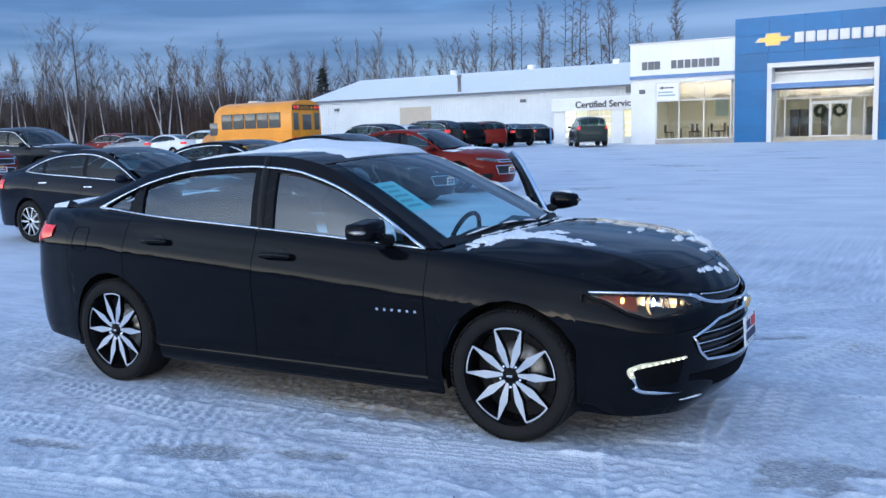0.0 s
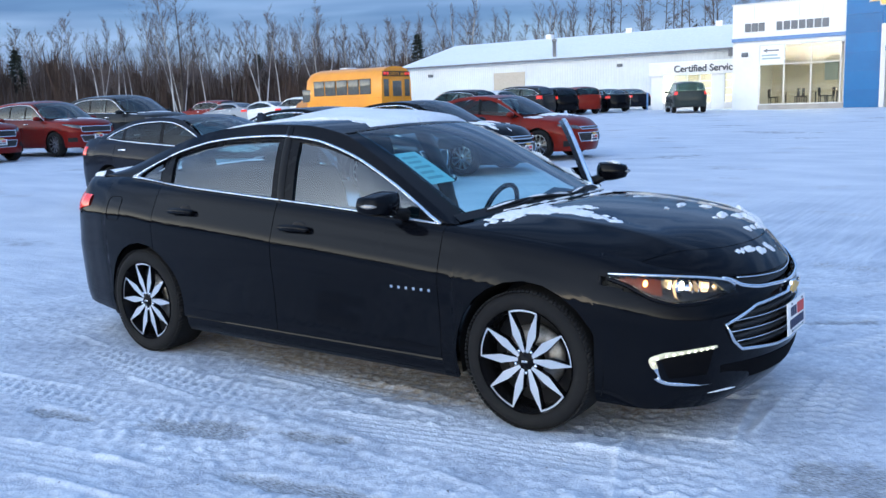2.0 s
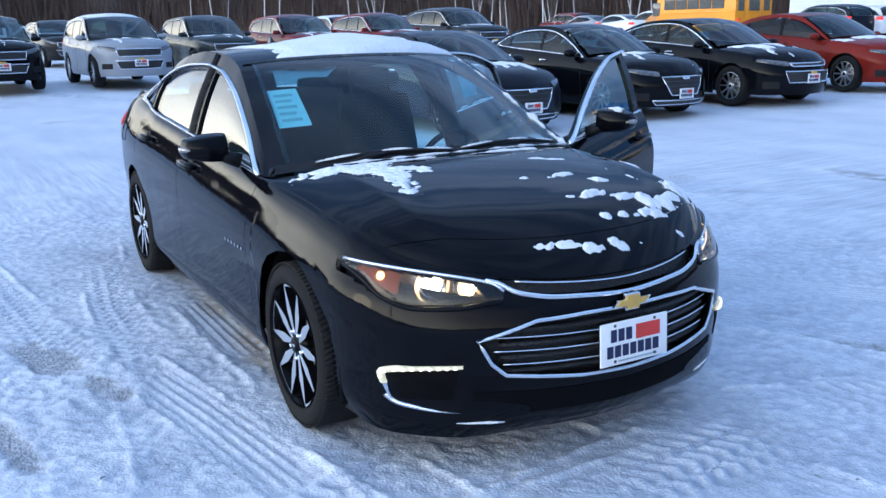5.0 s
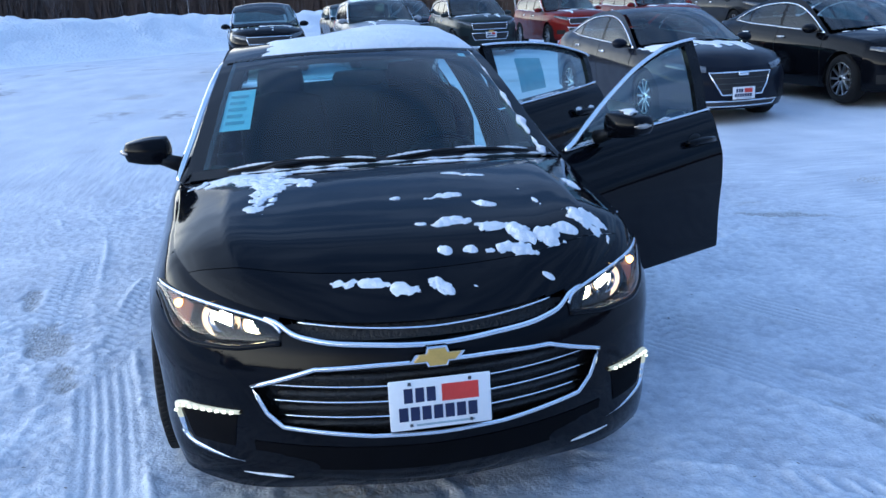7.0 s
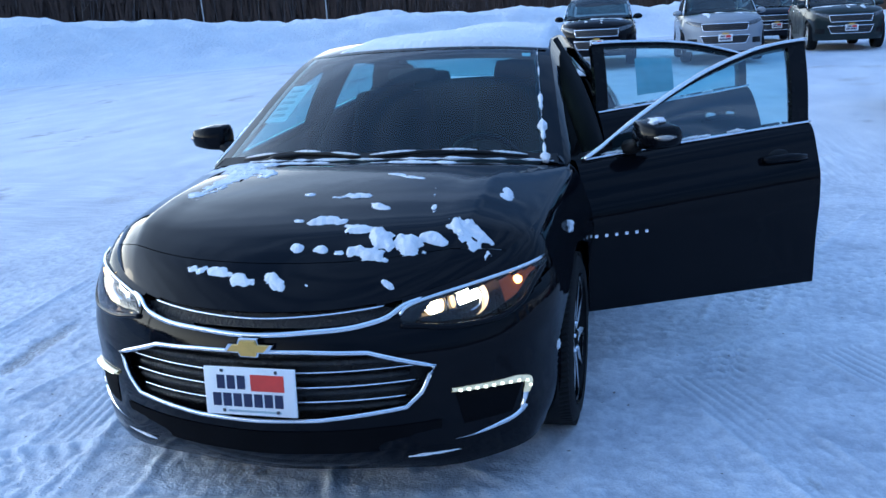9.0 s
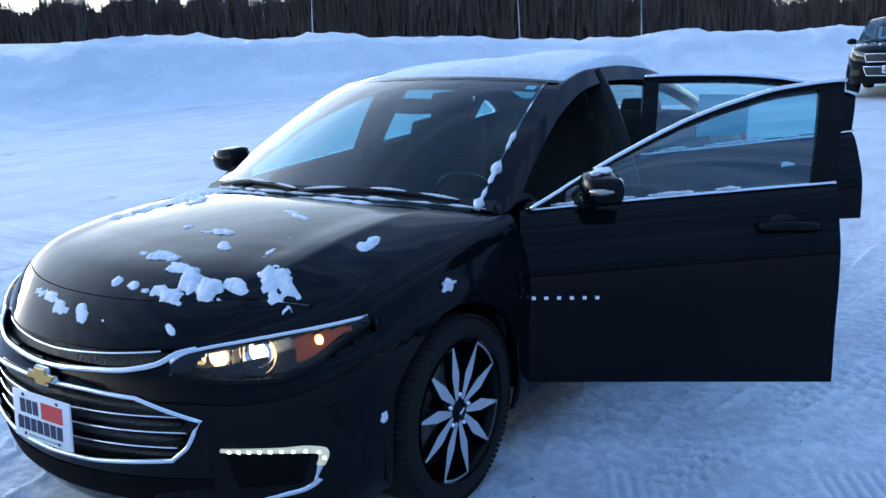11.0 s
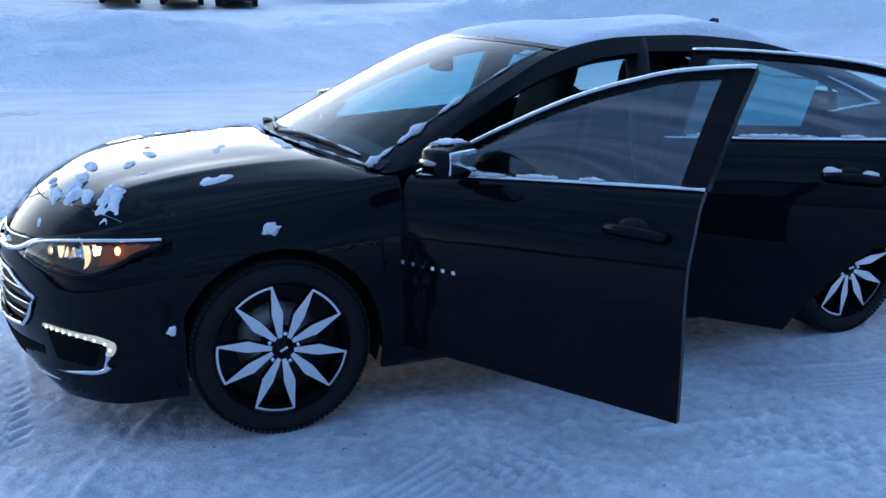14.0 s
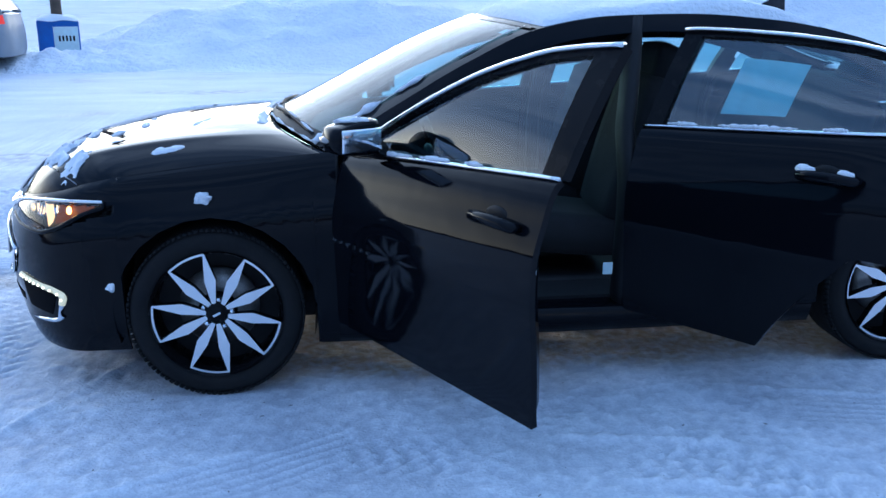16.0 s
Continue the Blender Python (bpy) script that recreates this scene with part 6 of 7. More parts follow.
for az, d, spec, pt, label, hd, sc in (
        (124.4, 47, SUV, NAVY_CAR, "dark utility car near the hall", 175, (1, 1, 1)), (122.9, 51, SUV, WHITE_CAR, "white utility car near the hall", 172, (1, 1, .95)), (120.8, 54, SUV, GREY, "long grey van near the hall", 178, (1.1, 1.05, 1.08)),
        (118.6, 56, SUV, PAINT_BLACK, "black utility car near the hall", 150, (1, 1, 1)), (117.9, 59, SUV, NAVY_CAR, "navy utility car near the hall", 150, (1, 1, .95)), (117.0, 57, SUV, ORANGE_RED, "red utility car seen from behind near the hall", 140, (1, 1, 1)),
        (115.2, 60, SEDAN, PAINT_BLACK, "black sedan seen from behind near the hall", 140, (1, 1, 1)), (113.9, 66, SEDAN, NAVY_CAR, "dark sedan at the end of the hall", 140, (1, 1, 1)), (110.3, 55, SUV, GREEN_GREY, "dark utility car waiting at the service doors", 118, (1.06, 1.03, 1.05)),
        (139.7, 62, SUV, RED, "red utility car far back in the lot", 180, (1, 1, 1)), (138.4, 60, SEDAN, SILVER, "silver sedan far back in the lot", 178, (1, 1, 1)), (136.4, 58, SEDAN, WHITE_CAR, "white sedan far back in the lot", 178, (1, 1, 1)),
        (134.3, 57, SUV, WHITE_CAR, "white utility car far back in the lot", 178, (1, 1, 1)), (148.5, 50, SUV, SILVER, "silver utility car far back in the lot", 4, (1, 1, 1)), (151.5, 55, SUV, RED, "dark red utility car far back in the lot", 4, (1, 1, 1))):
    x, y = on_ray(az, d)
    parked(spec, pt, "parked_suv" if spec is SUV else "parked_sedan", label, x, y, hd, scale=sc, cat="suv" if spec is SUV else "car", group=RC)
parked(SUV, SILVER, "parked_suv", "silver utility car with red tail lamps beside the snow bank", 9.5, -15.5, 4, cat="suv", snow=True)


# ---- school bus ----
YELLOW = mat("bus_yellow", (0.75, 0.30, 0.012), 0.4, 0, .5, var=.08, scale=1.0, rvar=.1)
BUS_GLASS = mat("bus_glass", (0.10, 0.10, 0.09), 0.12, 0, .6, var=.2)
BLACK_TRIM = mat("black_trim", (0.012, 0.012, 0.012), 0.5, var=.2)


def school_bus():
    b = tagged(new("school_bus"), "short yellow school bus with black trim, parked in snow", "bus")
    bm = bmesh.new()
    # shell section across, rounded roof; x forward
    prof = [(-1.12, .55), (-1.15, 1.2), (-1.13, 2.2), (-1.05, 2.62), (-.85, 2.82), (-.4, 2.93), (0, 2.95), (.4, 2.93), (.85, 2.82), (1.05, 2.62), (1.13, 2.2), (1.15, 1.2), (1.12, .55)]
    rows = []
    for x, k in ((0.0, .985), (.06, 1.0), (4.9, 1.0), (5.2, .97), (5.45, .90)):
        rows.append([(x, y * (k if x > 5 else 1), (z - .55) * (1 if x <= 5 else k) + .55) for y, z in prof])
    P = np.array(rows)
    sheet("body", P, YELLOW, b)
    for x in (0.0, 5.45):
        V = P[0] if x == 0 else P[-1]
        mesh_ob("end_wall", V, [tuple(range(len(V)))], YELLOW, b, smooth=False)
    cab = []
    for x, zt, w in ((5.3, 2.55, 1.02), (5.7, 2.05, 1.0), (6.05, 1.55, .96), (6.4, 1.42, .92), (6.85, 1.25, .85), (6.95, .9, .82), (6.95, .55, .8)):
        cab.append([(x, y * w, zt if abs(y) < .95 else .6) for y in (-1, -.97, -.5, 0, .5, .97, 1)])
    sheet("cab", np.array(cab), YELLOW, b)
    for k in range(5):
        for sg in (-1, 1):
            x0 = .75 + k * .82
            w = box("side_window", x0, x0 + .70, min(1.135 * sg, 1.165 * sg), max(1.135 * sg, 1.165 * sg), 1.62, 2.32, BUS_GLASS, b, bevel=.03)
            box("window_frame", x0 - .03, x0 + .73, min(1.13 * sg, 1.155 * sg), max(1.13 * sg, 1.155 * sg), 1.59, 2.35, BLACK_TRIM, w)
    for sg in (-1, 1):
        box("cab_window", 5.05, 5.7, min(1.03 * sg, 1.12 * sg), max(1.03 * sg, 1.12 * sg), 1.3, 1.95, BUS_GLASS, b, bevel=.04)
        for z in (1.05, 1.4):
            box("rub_rail", .05, 4.9, min(1.14 * sg, 1.168 * sg), max(1.14 * sg, 1.168 * sg), z, z + .06, YELLOW, b, bevel=.01)
        box("rear_window", -.03, .0, min(.62 * sg, 1.0 * sg), max(.62 * sg, 1.0 * sg), 1.45, 2.3, BUS_GLASS, b, bevel=.03)
        for y in (.70, .92):
            bm = bmesh.new()
            bmesh.ops.create_cone(bm, segments=16, radius1=.09, radius2=.08, depth=.05, cap_ends=True, matrix=pose(-.03, y * sg, 2.58, 0, 90, 0))
            part("warning_lamp", bm, BRAKE_RED, b)
        bm = bmesh.new()
        bmesh.ops.create_cone(bm, segments=16, radius1=.08, radius2=.07, depth=.05, cap_ends=True, matrix=pose(-.03, .95 * sg, 1.05, 0, 90, 0))
        part("tail_lamp", bm, BRAKE_RED, b)
        for x in (1.3, 5.9):
            make_wheel(b, (x, .95 * sg, .40), sg, .40, .26, fine=False, rim_r=.24, style="plain")
    box("black_band", -.02, .0, -1.05, 1.05, 2.44, 2.70, BLACK_TRIM, b)
    d = box("emergency_door", -.03, .0, -.45, .45, .75, 2.36, YELLOW, b, bevel=.02)
    box("door_window", -.045, -.028, -.34, .34, 1.45, 2.22, BUS_GLASS, d, bevel=.03)
    box("rear_bumper", -.18, .02, -1.12, 1.12, .50, .72, BLACK_TRIM, b, bevel=.03)
    st = mesh_ob("stop_sign", [(4.75 + .24 * math.cos(a), -1.19, 1.22 + .24 * math.sin(a)) for a in np.arange(8) * math.pi / 4 + .39], [tuple(range(8))], RED_PRINT, b, "red stop sign", smooth=False)
    solid(st, .02)
    t = bpy.data.curves.new("lettering", "FONT")
    t.body, t.size, t.extrude, t.align_x = "SCHOOL BUS", .24, .004, "CENTER"
    tx = new("lettering", t)
    t.materials.append(YELLOW)
    tx.parent = b
    tx.matrix_local = pose(-.026, 0, 2.48, 90, 0, -90)
    box("roof_hatch", 3.0, 3.6, -.35, .35, 2.93, 3.02, WHITE_CAR, b, bevel=.04)
    return b


bus = school_bus()
bus.matrix_world = pose(-25.2, 31.7, float(rise(-25.2, 31.7)) + .02, 0, 0, 178)


# ---- dealership and hall ----
WHITE = mat("white_panel", (0.74, 0.75, 0.76), 0.45, var=.05, scale=.5, bump=.03, bscale=20)
METAL_SIDING = mat("white_siding", (0.62, 0.65, 0.68), 0.5, var=.07, scale=.4)
BLUE = mat("blue_panel", (0.0006, 0.115, 0.33), 0.32, 0, 0.0, spec=.3, var=.08, scale=.5, obvar=.10)
CANOPY_BLUE = mat("canopy_blue", (0.10, 0.20, 0.42), 0.4, var=.1)
CONCRETE = mat("concrete", (0.34, 0.32, 0.30), 0.8, var=.2, scale=2, bump=.3)
FRAME = mat("white_frame", (0.62, 0.62, 0.62), 0.4, var=.05)
WARM_WALL = mat("warm_wall", (0.58, 0.54, 0.45), 0.7, var=.1)
TILE = mat("floor_tile", (0.40, 0.35, 0.28), 0.3, var=.15, scale=1.5)
BEIGE = mat("beige_door", (0.44, 0.39, 0.32), 0.6, var=.08)
SIGN_GREY = mat("grey_letters", (0.11, 0.12, 0.14), 0.45, .3, var=.1)
CEIL_LAMP = mat("ceiling_lamp", (1, .95, .85), .4, emit=(1.0, .82, .54), estr=42)
SIGN_SILVER = mat("silver_sign_edge", (0.45, 0.46, 0.48), 0.45, 0.2, var=.1)
LETTER_DARK = mat("dark_lettering", (0.022, 0.028, 0.045), 0.5, var=.1)
SHOP_GLASS = glass_mat("shop_glass", (.92, .94, .93), 0.06)
WREATH = mat("wreath_green", (0.014, 0.026, 0.013), 0.8, var=.5, scale=9)
FURN = mat("dark_furniture", (0.03, 0.03, 0.035), 0.5, var=.2)
WOODT = mat("light_table", (0.42, 0.33, 0.22), 0.5, var=.15)
POSTER = mat("red_poster", (0.5, 0.06, 0.03), 0.5, var=.2, scale=3)


def S(name, x0, x1, y0, y1, z0, z1, m, label, cat="wall", parent=None):
    ob = box(name, x0, x1, y0, y1, z0, z1, m, parent)
    return tagged(ob, label, cat, kind="structure") if parent is None else ob


gz = .60
# showroom, glazed front at y = 50
sw = S("wall_showroom", -14.1, -12.58, 49.95, 50.25, gz, 4.62, WHITE, "white panelled wall of the showroom")
S("lower_wall", -12.58, -7.8, 49.95, 50.25, gz, .90, CONCRETE, "", parent=sw)
up = S("wall_sign", -14.1, -7.8, 49.85, 50.35, 4.80, 6.68, WHITE, "white sign panel above the showroom windows")
for k in range(5):
    S("sign_panel", -14.1 + 1.26 * k + .01, -14.1 + 1.26 * (k + 1) - .01, 49.82, 49.86, 4.82, 6.66, WHITE, "", parent=up)
S("cap_flashing", -14.16, -7.8, 49.75, 50.4, 6.68, 6.76, FRAME, "", parent=up)
S("blue_band", -14.12, -7.8, 49.78, 50.3, 4.60, 4.80, CANOPY_BLUE, "", parent=up)
S("window_head", -12.58, -7.8, 49.96, 50.25, 4.36, 4.60, WHITE, "", parent=up)
for k, (w, x) in enumerate(((.32, -13.35), (.34, -12.97), (.33, -12.57), (.30, -11.55), (.33, -11.16), (.33, -10.74), (.33, -10.32), (.33, -9.90), (.34, -9.48), (.33, -9.06))):
    S("letter_bar", x, x + w, 49.76, 49.83, 5.14, 5.62, SIGN_GREY, "", parent=up)
win = S("window_1", -12.58, -12.50, 50.0, 50.12, .90, 4.36, FRAME, "white-framed showroom window lit warm from inside", "window")
for x in (-11.15, -9.66, -8.08, -7.90):
    S("mullion", x - .035, x + .035, 50.0, 50.12, .90, 4.36, FRAME, "", parent=win)
for z in (.90, 3.20, 4.30):
    S("transom", -12.5, -7.86, 50.0, 50.12, z, z + .07, FRAME, "", parent=win)
for x0, x1 in ((-12.5, -11.185), (-11.115, -9.695), (-9.625, -8.115)):
    for z0, z1 in ((.97, 3.2), (3.27, 4.3)):
        if not (x0 == -12.5 and z0 > 3):
            S("pane", x0, x1, 50.05, 50.06, z0, z1, SHOP_GLASS, "", parent=win)
ar = tagged(box("arrow_sign", -12.5, -11.19, 50.02, 50.06, 3.27, 4.3, PAPER), "white arrow sign in the showroom window", "sign")
box("arrow_shaft", -12.2, -11.45, 50.005, 50.02, 3.98, 4.06, SIGN_GREY, ar)
mesh_ob("arrow_head", [(-12.36, 50.008, 4.02), (-12.12, 50.008, 3.90), (-12.12, 50.008, 4.14)], [(0, 1, 2)], SIGN_GREY, ar, smooth=False)
for z, w in ((3.70, .9), (3.52, 1.05)):
    box("print_bar", -12.42, -12.42 + w, 50.005, 50.02, z, z + .10, GREY_PRINT, ar)
lt = tagged(box("wall_lamp", -13.55, -13.2, 49.80, 49.97, 3.72, 3.98, SIGN_GREY, bevel=.03), "grey wall lamp on the showroom wall", "lamp")
# interior of the showroom and lobby
S("floor_shop", -14.0, 3.0, 50.2, 60, gz - .1, gz + .26, TILE, "warm tiled shop floor", "floor")
S("ceiling_shop", -14.0, 3.0, 50.3, 60, 4.5, 4.6, WHITE, "white shop ceiling", "ceiling")
S("wall_shop_back", -14.0, 3.0, 57.5, 57.7, gz, 4.6, WARM_WALL, "warm beige wall inside the shop")
S("wall_shop_divide", -7.75, -7.6, 50.4, 57.5, gz, 4.6, WARM_WALL, "beige dividing wall inside the shop")
S("wall_shop_west", -14.1, -13.9, 50.25, 60, gz, 6.6, WHITE, "white side wall of the showroom")
S("roof_shop", -14.1, 4.2, 50.3, 61, 6.2, 6.4, CONCRETE, "flat roof of the showroom", "roof")
for x in (-12, -9.4, -4.6, -1.4):
    for y in (51.0, 51.75):
        tagged(box("ceiling_lamp", x - .6, x + .6, y - .25, y + .25, 4.46, 4.495, CEIL_LAMP), "glowing ceiling panel lamp in the shop", "lamp", group="shop ceiling lamps")


def chair(x, y, h):
    c = tagged(new("shop_chair"), "dark chair at a showroom table", "chair", group="shop chairs")
    box("seat", -.24, .24, -.24, .24, .42, .50, FURN, c, bevel=.03)
    box("backrest", -.24, .24, .20, .26, .50, .95, FURN, c, bevel=.03)
    for a in (-.2, .2):
        for b_ in (-.2, .2):
            box("leg", a - .02, a + .02, b_ - .02, b_ + .02, 0, .42, FURN, c)
    c.matrix_world = pose(x, y, gz + .26, 0, 0, h)


def table(x, y):
    t = tagged(new("shop_table"), "small light table in the showroom", "table", group="shop tables")
    lathe("tabletop", [(.0005, .75), (.5, .75), (.52, .735), (.5, .72)], WOODT, t, seg=28, axis="z")
    lathe("stem", [(.04, .72), (.035, .05), (.25, .03), (.25, 0)], FURN, t, seg=16, axis="z")
    t.matrix_world = pose(x, y, gz + .26)


for x, y in ((-11.5, 51.9), (-9.9, 52.3), (-8.6, 51.8)):
    table(x, y)
    chair(x - .75, y, 90)
    chair(x + .75, y + .1, -90)
tagged(box("poster", -10.6, -9.8, 57.42, 57.49, 2.3, 3.5, GREY_PRINT), "framed print on the shop wall", "poster")
tagged(box("poster", -1.0, -.5, 56.9, 56.95, 1.9, 3.3, POSTER), "red banner hanging in the lobby", "poster")
for x in (-5.2, -4.6, -3.4, -.9):
    tagged(box("display_stand", x - .25, x + .25, 54.5, 55.1, gz + .26, gz + 1.9, FURN, bevel=.02), "dark display stand in the lobby", "stand")
# blue arch
ax0, ax1, px0, px1, pz = -7.82, 1.64, -5.72, -.46, 4.82
arch = S("wall_arch_west", ax0, px0 - .25, 49.75, 51.3, gz, 7.7, BLUE, "blue panelled entrance arch of the dealership")
S("arch_east", px1 + .25, ax1, 49.75, 51.3, gz, 7.7, BLUE, "", parent=arch)
S("arch_top", px0 - .25, px1 + .25, 49.75, 51.3, pz + .25, 7.7, BLUE, "", parent=arch)
ncol, nrow, pw, ph = 5, 7, (ax1 - ax0) / 5, 7.1 / 7
for i in range(ncol):
    for j in range(nrow):
        x0, z0 = ax0 + i * pw, gz + j * ph
        x1, z1 = x0 + pw, z0 + ph
        if z0 < pz + .2:
            if x0 < px0 - .25 < x1:
                x1 = px0 - .26
            elif x0 < px1 + .25 < x1:
                x0 = px1 + .26
            elif px0 - .3 < x0 < px1 + .2:
                if z1 < pz + .3:
                    continue
                z0 = pz + .26
        if x1 - x0 > .2:
            b_ = box("blue_panel", x0 + .012, x1 - .012, 49.70, 49.752, z0 + .012, z1 - .012, BLUE, arch)
# white portal, canopy, doors
pt_ = S("portal", px0 - .25, px0, 49.45, 51.2, gz, pz + .25, FRAME, "white portal frame round the glass entrance", "door frame")
S("portal_side", px1, px1 + .25, 49.45, 51.2, gz, pz + .25, FRAME, "", parent=pt_)
S("portal_head", px0, px1, 49.45, 51.2, pz, pz + .25, FRAME, "", parent=pt_)
S("portal_band", px0, px1, 50.6, 50.8, 3.95, pz - .25, WHITE, "", parent=pt_)
S("portal_shadow_gap", px0, px1, 50.55, 50.7, pz - .25, pz, SIGN_GREY, "", parent=pt_)
cn = S("canopy", px0 + .02, px1 - .02, 49.2, 50.9, 3.62, 3.90, CANOPY_BLUE, "flat blue entrance canopy with snow", "canopy")
S("canopy_snow", px0 + .05, px1 - .05, 49.22, 50.85, 3.90, 3.97, SNOW, "", parent=cn)
dr = S("door_1", -3.80, -3.70, 50.85, 50.97, gz + .05, 2.85, FRAME, "white glass double door with two wreaths", "door")
for a, b_ in ((-2.83, -2.70), (-1.83, -1.73)):
    S("door_stile", a, b_, 50.85, 50.97, gz + .05, 2.85, FRAME, "", parent=dr)
for z0, z1 in ((gz + .05, gz + .33), (2.70, 2.85)):
    S("door_rail", -3.70, -1.83, 50.86, 50.96, z0, z1, FRAME, "", parent=dr)
for a, b_ in ((-3.70, -2.83), (-2.70, -1.83)):
    S("door_pane", a, b_, 50.90, 50.91, gz + .33, 2.70, SHOP_GLASS, "", parent=dr)
    S("door_pull", (a if a > -3 else b_) - .02, (a if a > -3 else b_) + .02, 50.78, 50.82, 1.4, 1.8, SIGN_GREY, "", parent=dr)
w2 = S("window_2", px0, px0 + .06, 50.86, 50.96, gz + .05, 3.62, FRAME, "tall glass beside and above the entrance", "window")
for x in (-5.2, -3.84, -1.70, -1.0, px1 - .05):
    S("mullion", x - .03, x + .03, 50.86, 50.96, gz + .05, 3.62, FRAME, "", parent=w2)
S("transom", px0, px1, 50.86, 50.96, 3.05, 3.12, FRAME, "", parent=w2)
for a, b_ in ((px0 + .06, -5.23), (-5.17, -3.87), (-1.67, -1.03), (-.97, px1 - .08)):
    S("pane", a, b_, 50.90, 50.91, gz + .05, 3.05, SHOP_GLASS, "", parent=w2)
S("pane", px0 + .06, px1 - .08, 50.90, 50.91, 3.12, 3.62, SHOP_GLASS, "", parent=w2)
for x in (-3.27, -2.27):
    V, F = [], []
    rr = random.Random(int(-x * 100))
    for k in range(700):
        a, b_ = rr.uniform(0, 6.283), rr.uniform(0, 6.283)
        c0 = Vector((x + (.27 + .07 * math.cos(b_)) * math.cos(a), 50.80 + .06 * math.sin(b_), 2.32 + (.27 + .07 * math.cos(b_)) * math.sin(a)))
        d = Vector((rr.uniform(-1, 1), rr.uniform(-1, 1), rr.uniform(-1, 1))).normalized() * .11
        s_ = Vector((rr.uniform(-1, 1), rr.uniform(-1, 1), rr.uniform(-1, 1))).normalized() * .03
        n0 = len(V)
        V += [c0 - s_, c0 + s_, c0 + d]
        F.append((n0, n0 + 1, n0 + 2))
    w_ = tagged(mesh_ob("wreath", V, F, WREATH), "green winter wreath on the entrance door", "wreath", group="door wreaths")
# emblem and white letter blocks over the portal
em = tagged(new("facade_emblem"), "gold bow emblem with a silver edge on the blue arch", "sign")
for k, y, m, nm in ((1.0, 49.62, SIGN_SILVER, "emblem_edge"), (.84, 49.59, GOLD, "emblem_fill")):
    w, h, a = .98 * k, .36 * k, .44 * k
    q = [(-w, -.13 * k), (-a, -.13 * k), (-a + .06, -h), (a - .06, -h), (a, -.13 * k), (w - .2, -.13 * k), (w, .13 * k), (a, .13 * k), (a - .06, h), (-a + .06, h), (-a, .13 * k), (-w + .2, .13 * k)]
    V = [(p[0] - 5.72, y, p[1] + 6.40) for p in q] + [(p[0] - 5.72, y + .1, p[1] + 6.40) for p in q]
    F = [tuple(range(12)), tuple(range(12, 24))[::-1]] + [((i + 1) % 12, i, 12 + i, 12 + (i + 1) % 12) for i in range(12)]
    mesh_ob(nm, V, F, m, em, smooth=False)
lb = tagged(new("facade_letters"), "row of white raised letter blocks on the blue arch", "sign")
for k in range(9):
    x = -4.56 + k * .585
    box("letter_block", x, x + (.50 if k != 5 else .46), 49.58, 49.70, 6.12, 6.72, FRAME, lb, bevel=.04)
# service wing at y = 54
sv = S("wall_service", -20.9, -20.1, 54, 54.3, gz, 2.95, WHITE, "white wall of the service wing with glazed doors")
S("wall_part", -16.75, -15.95, 54, 54.3, gz, 2.95, WHITE, "", parent=sv)
S("fascia", -20.95, -14.0, 53.7, 54.3, 2.95, 3.75, WHITE, "", parent=sv)
S("fascia_snow", -20.95, -14.0, 53.7, 60, 3.75, 3.83, SNOW, "", parent=sv)
S("dark_sign", -18.2, -14.1, 61.6, 61.8, 4.35, 4.85, SIGN_GREY, "", parent=sv)
S("wall_side", -20.9, -20.7, 54.3, 62, gz, 3.7, WHITE, "", parent=sv)
S("wall_back", -20.9, -14.0, 60, 60.2, gz, 3.7, WARM_WALL, "", parent=sv)
tagged(box("ceiling_lamp", -19.5, -15.5, 56, 57, 3.5, 3.55, CEIL_LAMP), "glowing lamp panel in the service bay", "lamp")
for x0, x1 in ((-20.1, -16.75), (-15.95, -14.1)):
    g = S("door_service", x0, x1, 54.05, 54.12, gz, gz + .45, FRAME, "white sectional service door with glass lights", "door")
    for j in range(5):
        S("section_rail", x0, x1, 54.05, 54.12, gz + .45 + j * .475, gz + .53 + j * .475, FRAME, "", parent=g)
    n = 4 if x1 - x0 > 2.5 else 2
    for k in range(n + 1):
        xx = x0 + (x1 - x0) * k / n
        S("section_stile", xx - .04, xx + .04, 54.04, 54.12, gz, 2.95, FRAME, "", parent=g)
    for j in range(4):
        S("section_pane", x0, x1, 54.08, 54.09, gz + .53 + j * .475, gz + .92 + j * .475, SHOP_GLASS, "", parent=g)
t = bpy.data.curves.new("lettering", "FONT")
t.body, t.size, t.extrude = "Certified Service", .62, .02
t.offset = .012
t.materials.append(LETTER_DARK)
tx = tagged(new("service_lettering", t), "dark raised lettering on the white service fascia", "sign")
tx.matrix_world = pose(-19.2, 53.68, 3.14, 90, 0, 0)
tagged(box("blue_post", -20.95, -20.85, 53.3, 53.4, gz, gz + 1.3, CANOPY_BLUE, bevel=.02), "blue guard post by the service door", "post")
# long hall with a snow-covered gable roof
hall = S("wall_hall", -48.2, -14.1, 62, 62.2, gz, 5.05, METAL_SIDING, "long white metal-sided hall wall")
V, F = [], []
for k in range(150):
    x = -48.2 + 34.1 * k / 150
    n0 = len(V)
    V += [(x, 61.995, gz), (x + .03, 61.965, gz), (x + .06, 61.995, gz), (x, 61.995, 5.0), (x + .03, 61.965, 5.0), (x + .06, 61.995, 5.0)]
    F += [(n0, n0 + 1, n0 + 4, n0 + 3), (n0 + 1, n0 + 2, n0 + 5, n0 + 4)]
tagged(mesh_ob("siding_rib", V, F, METAL_SIDING, hall, smooth=False), kind="stuff")
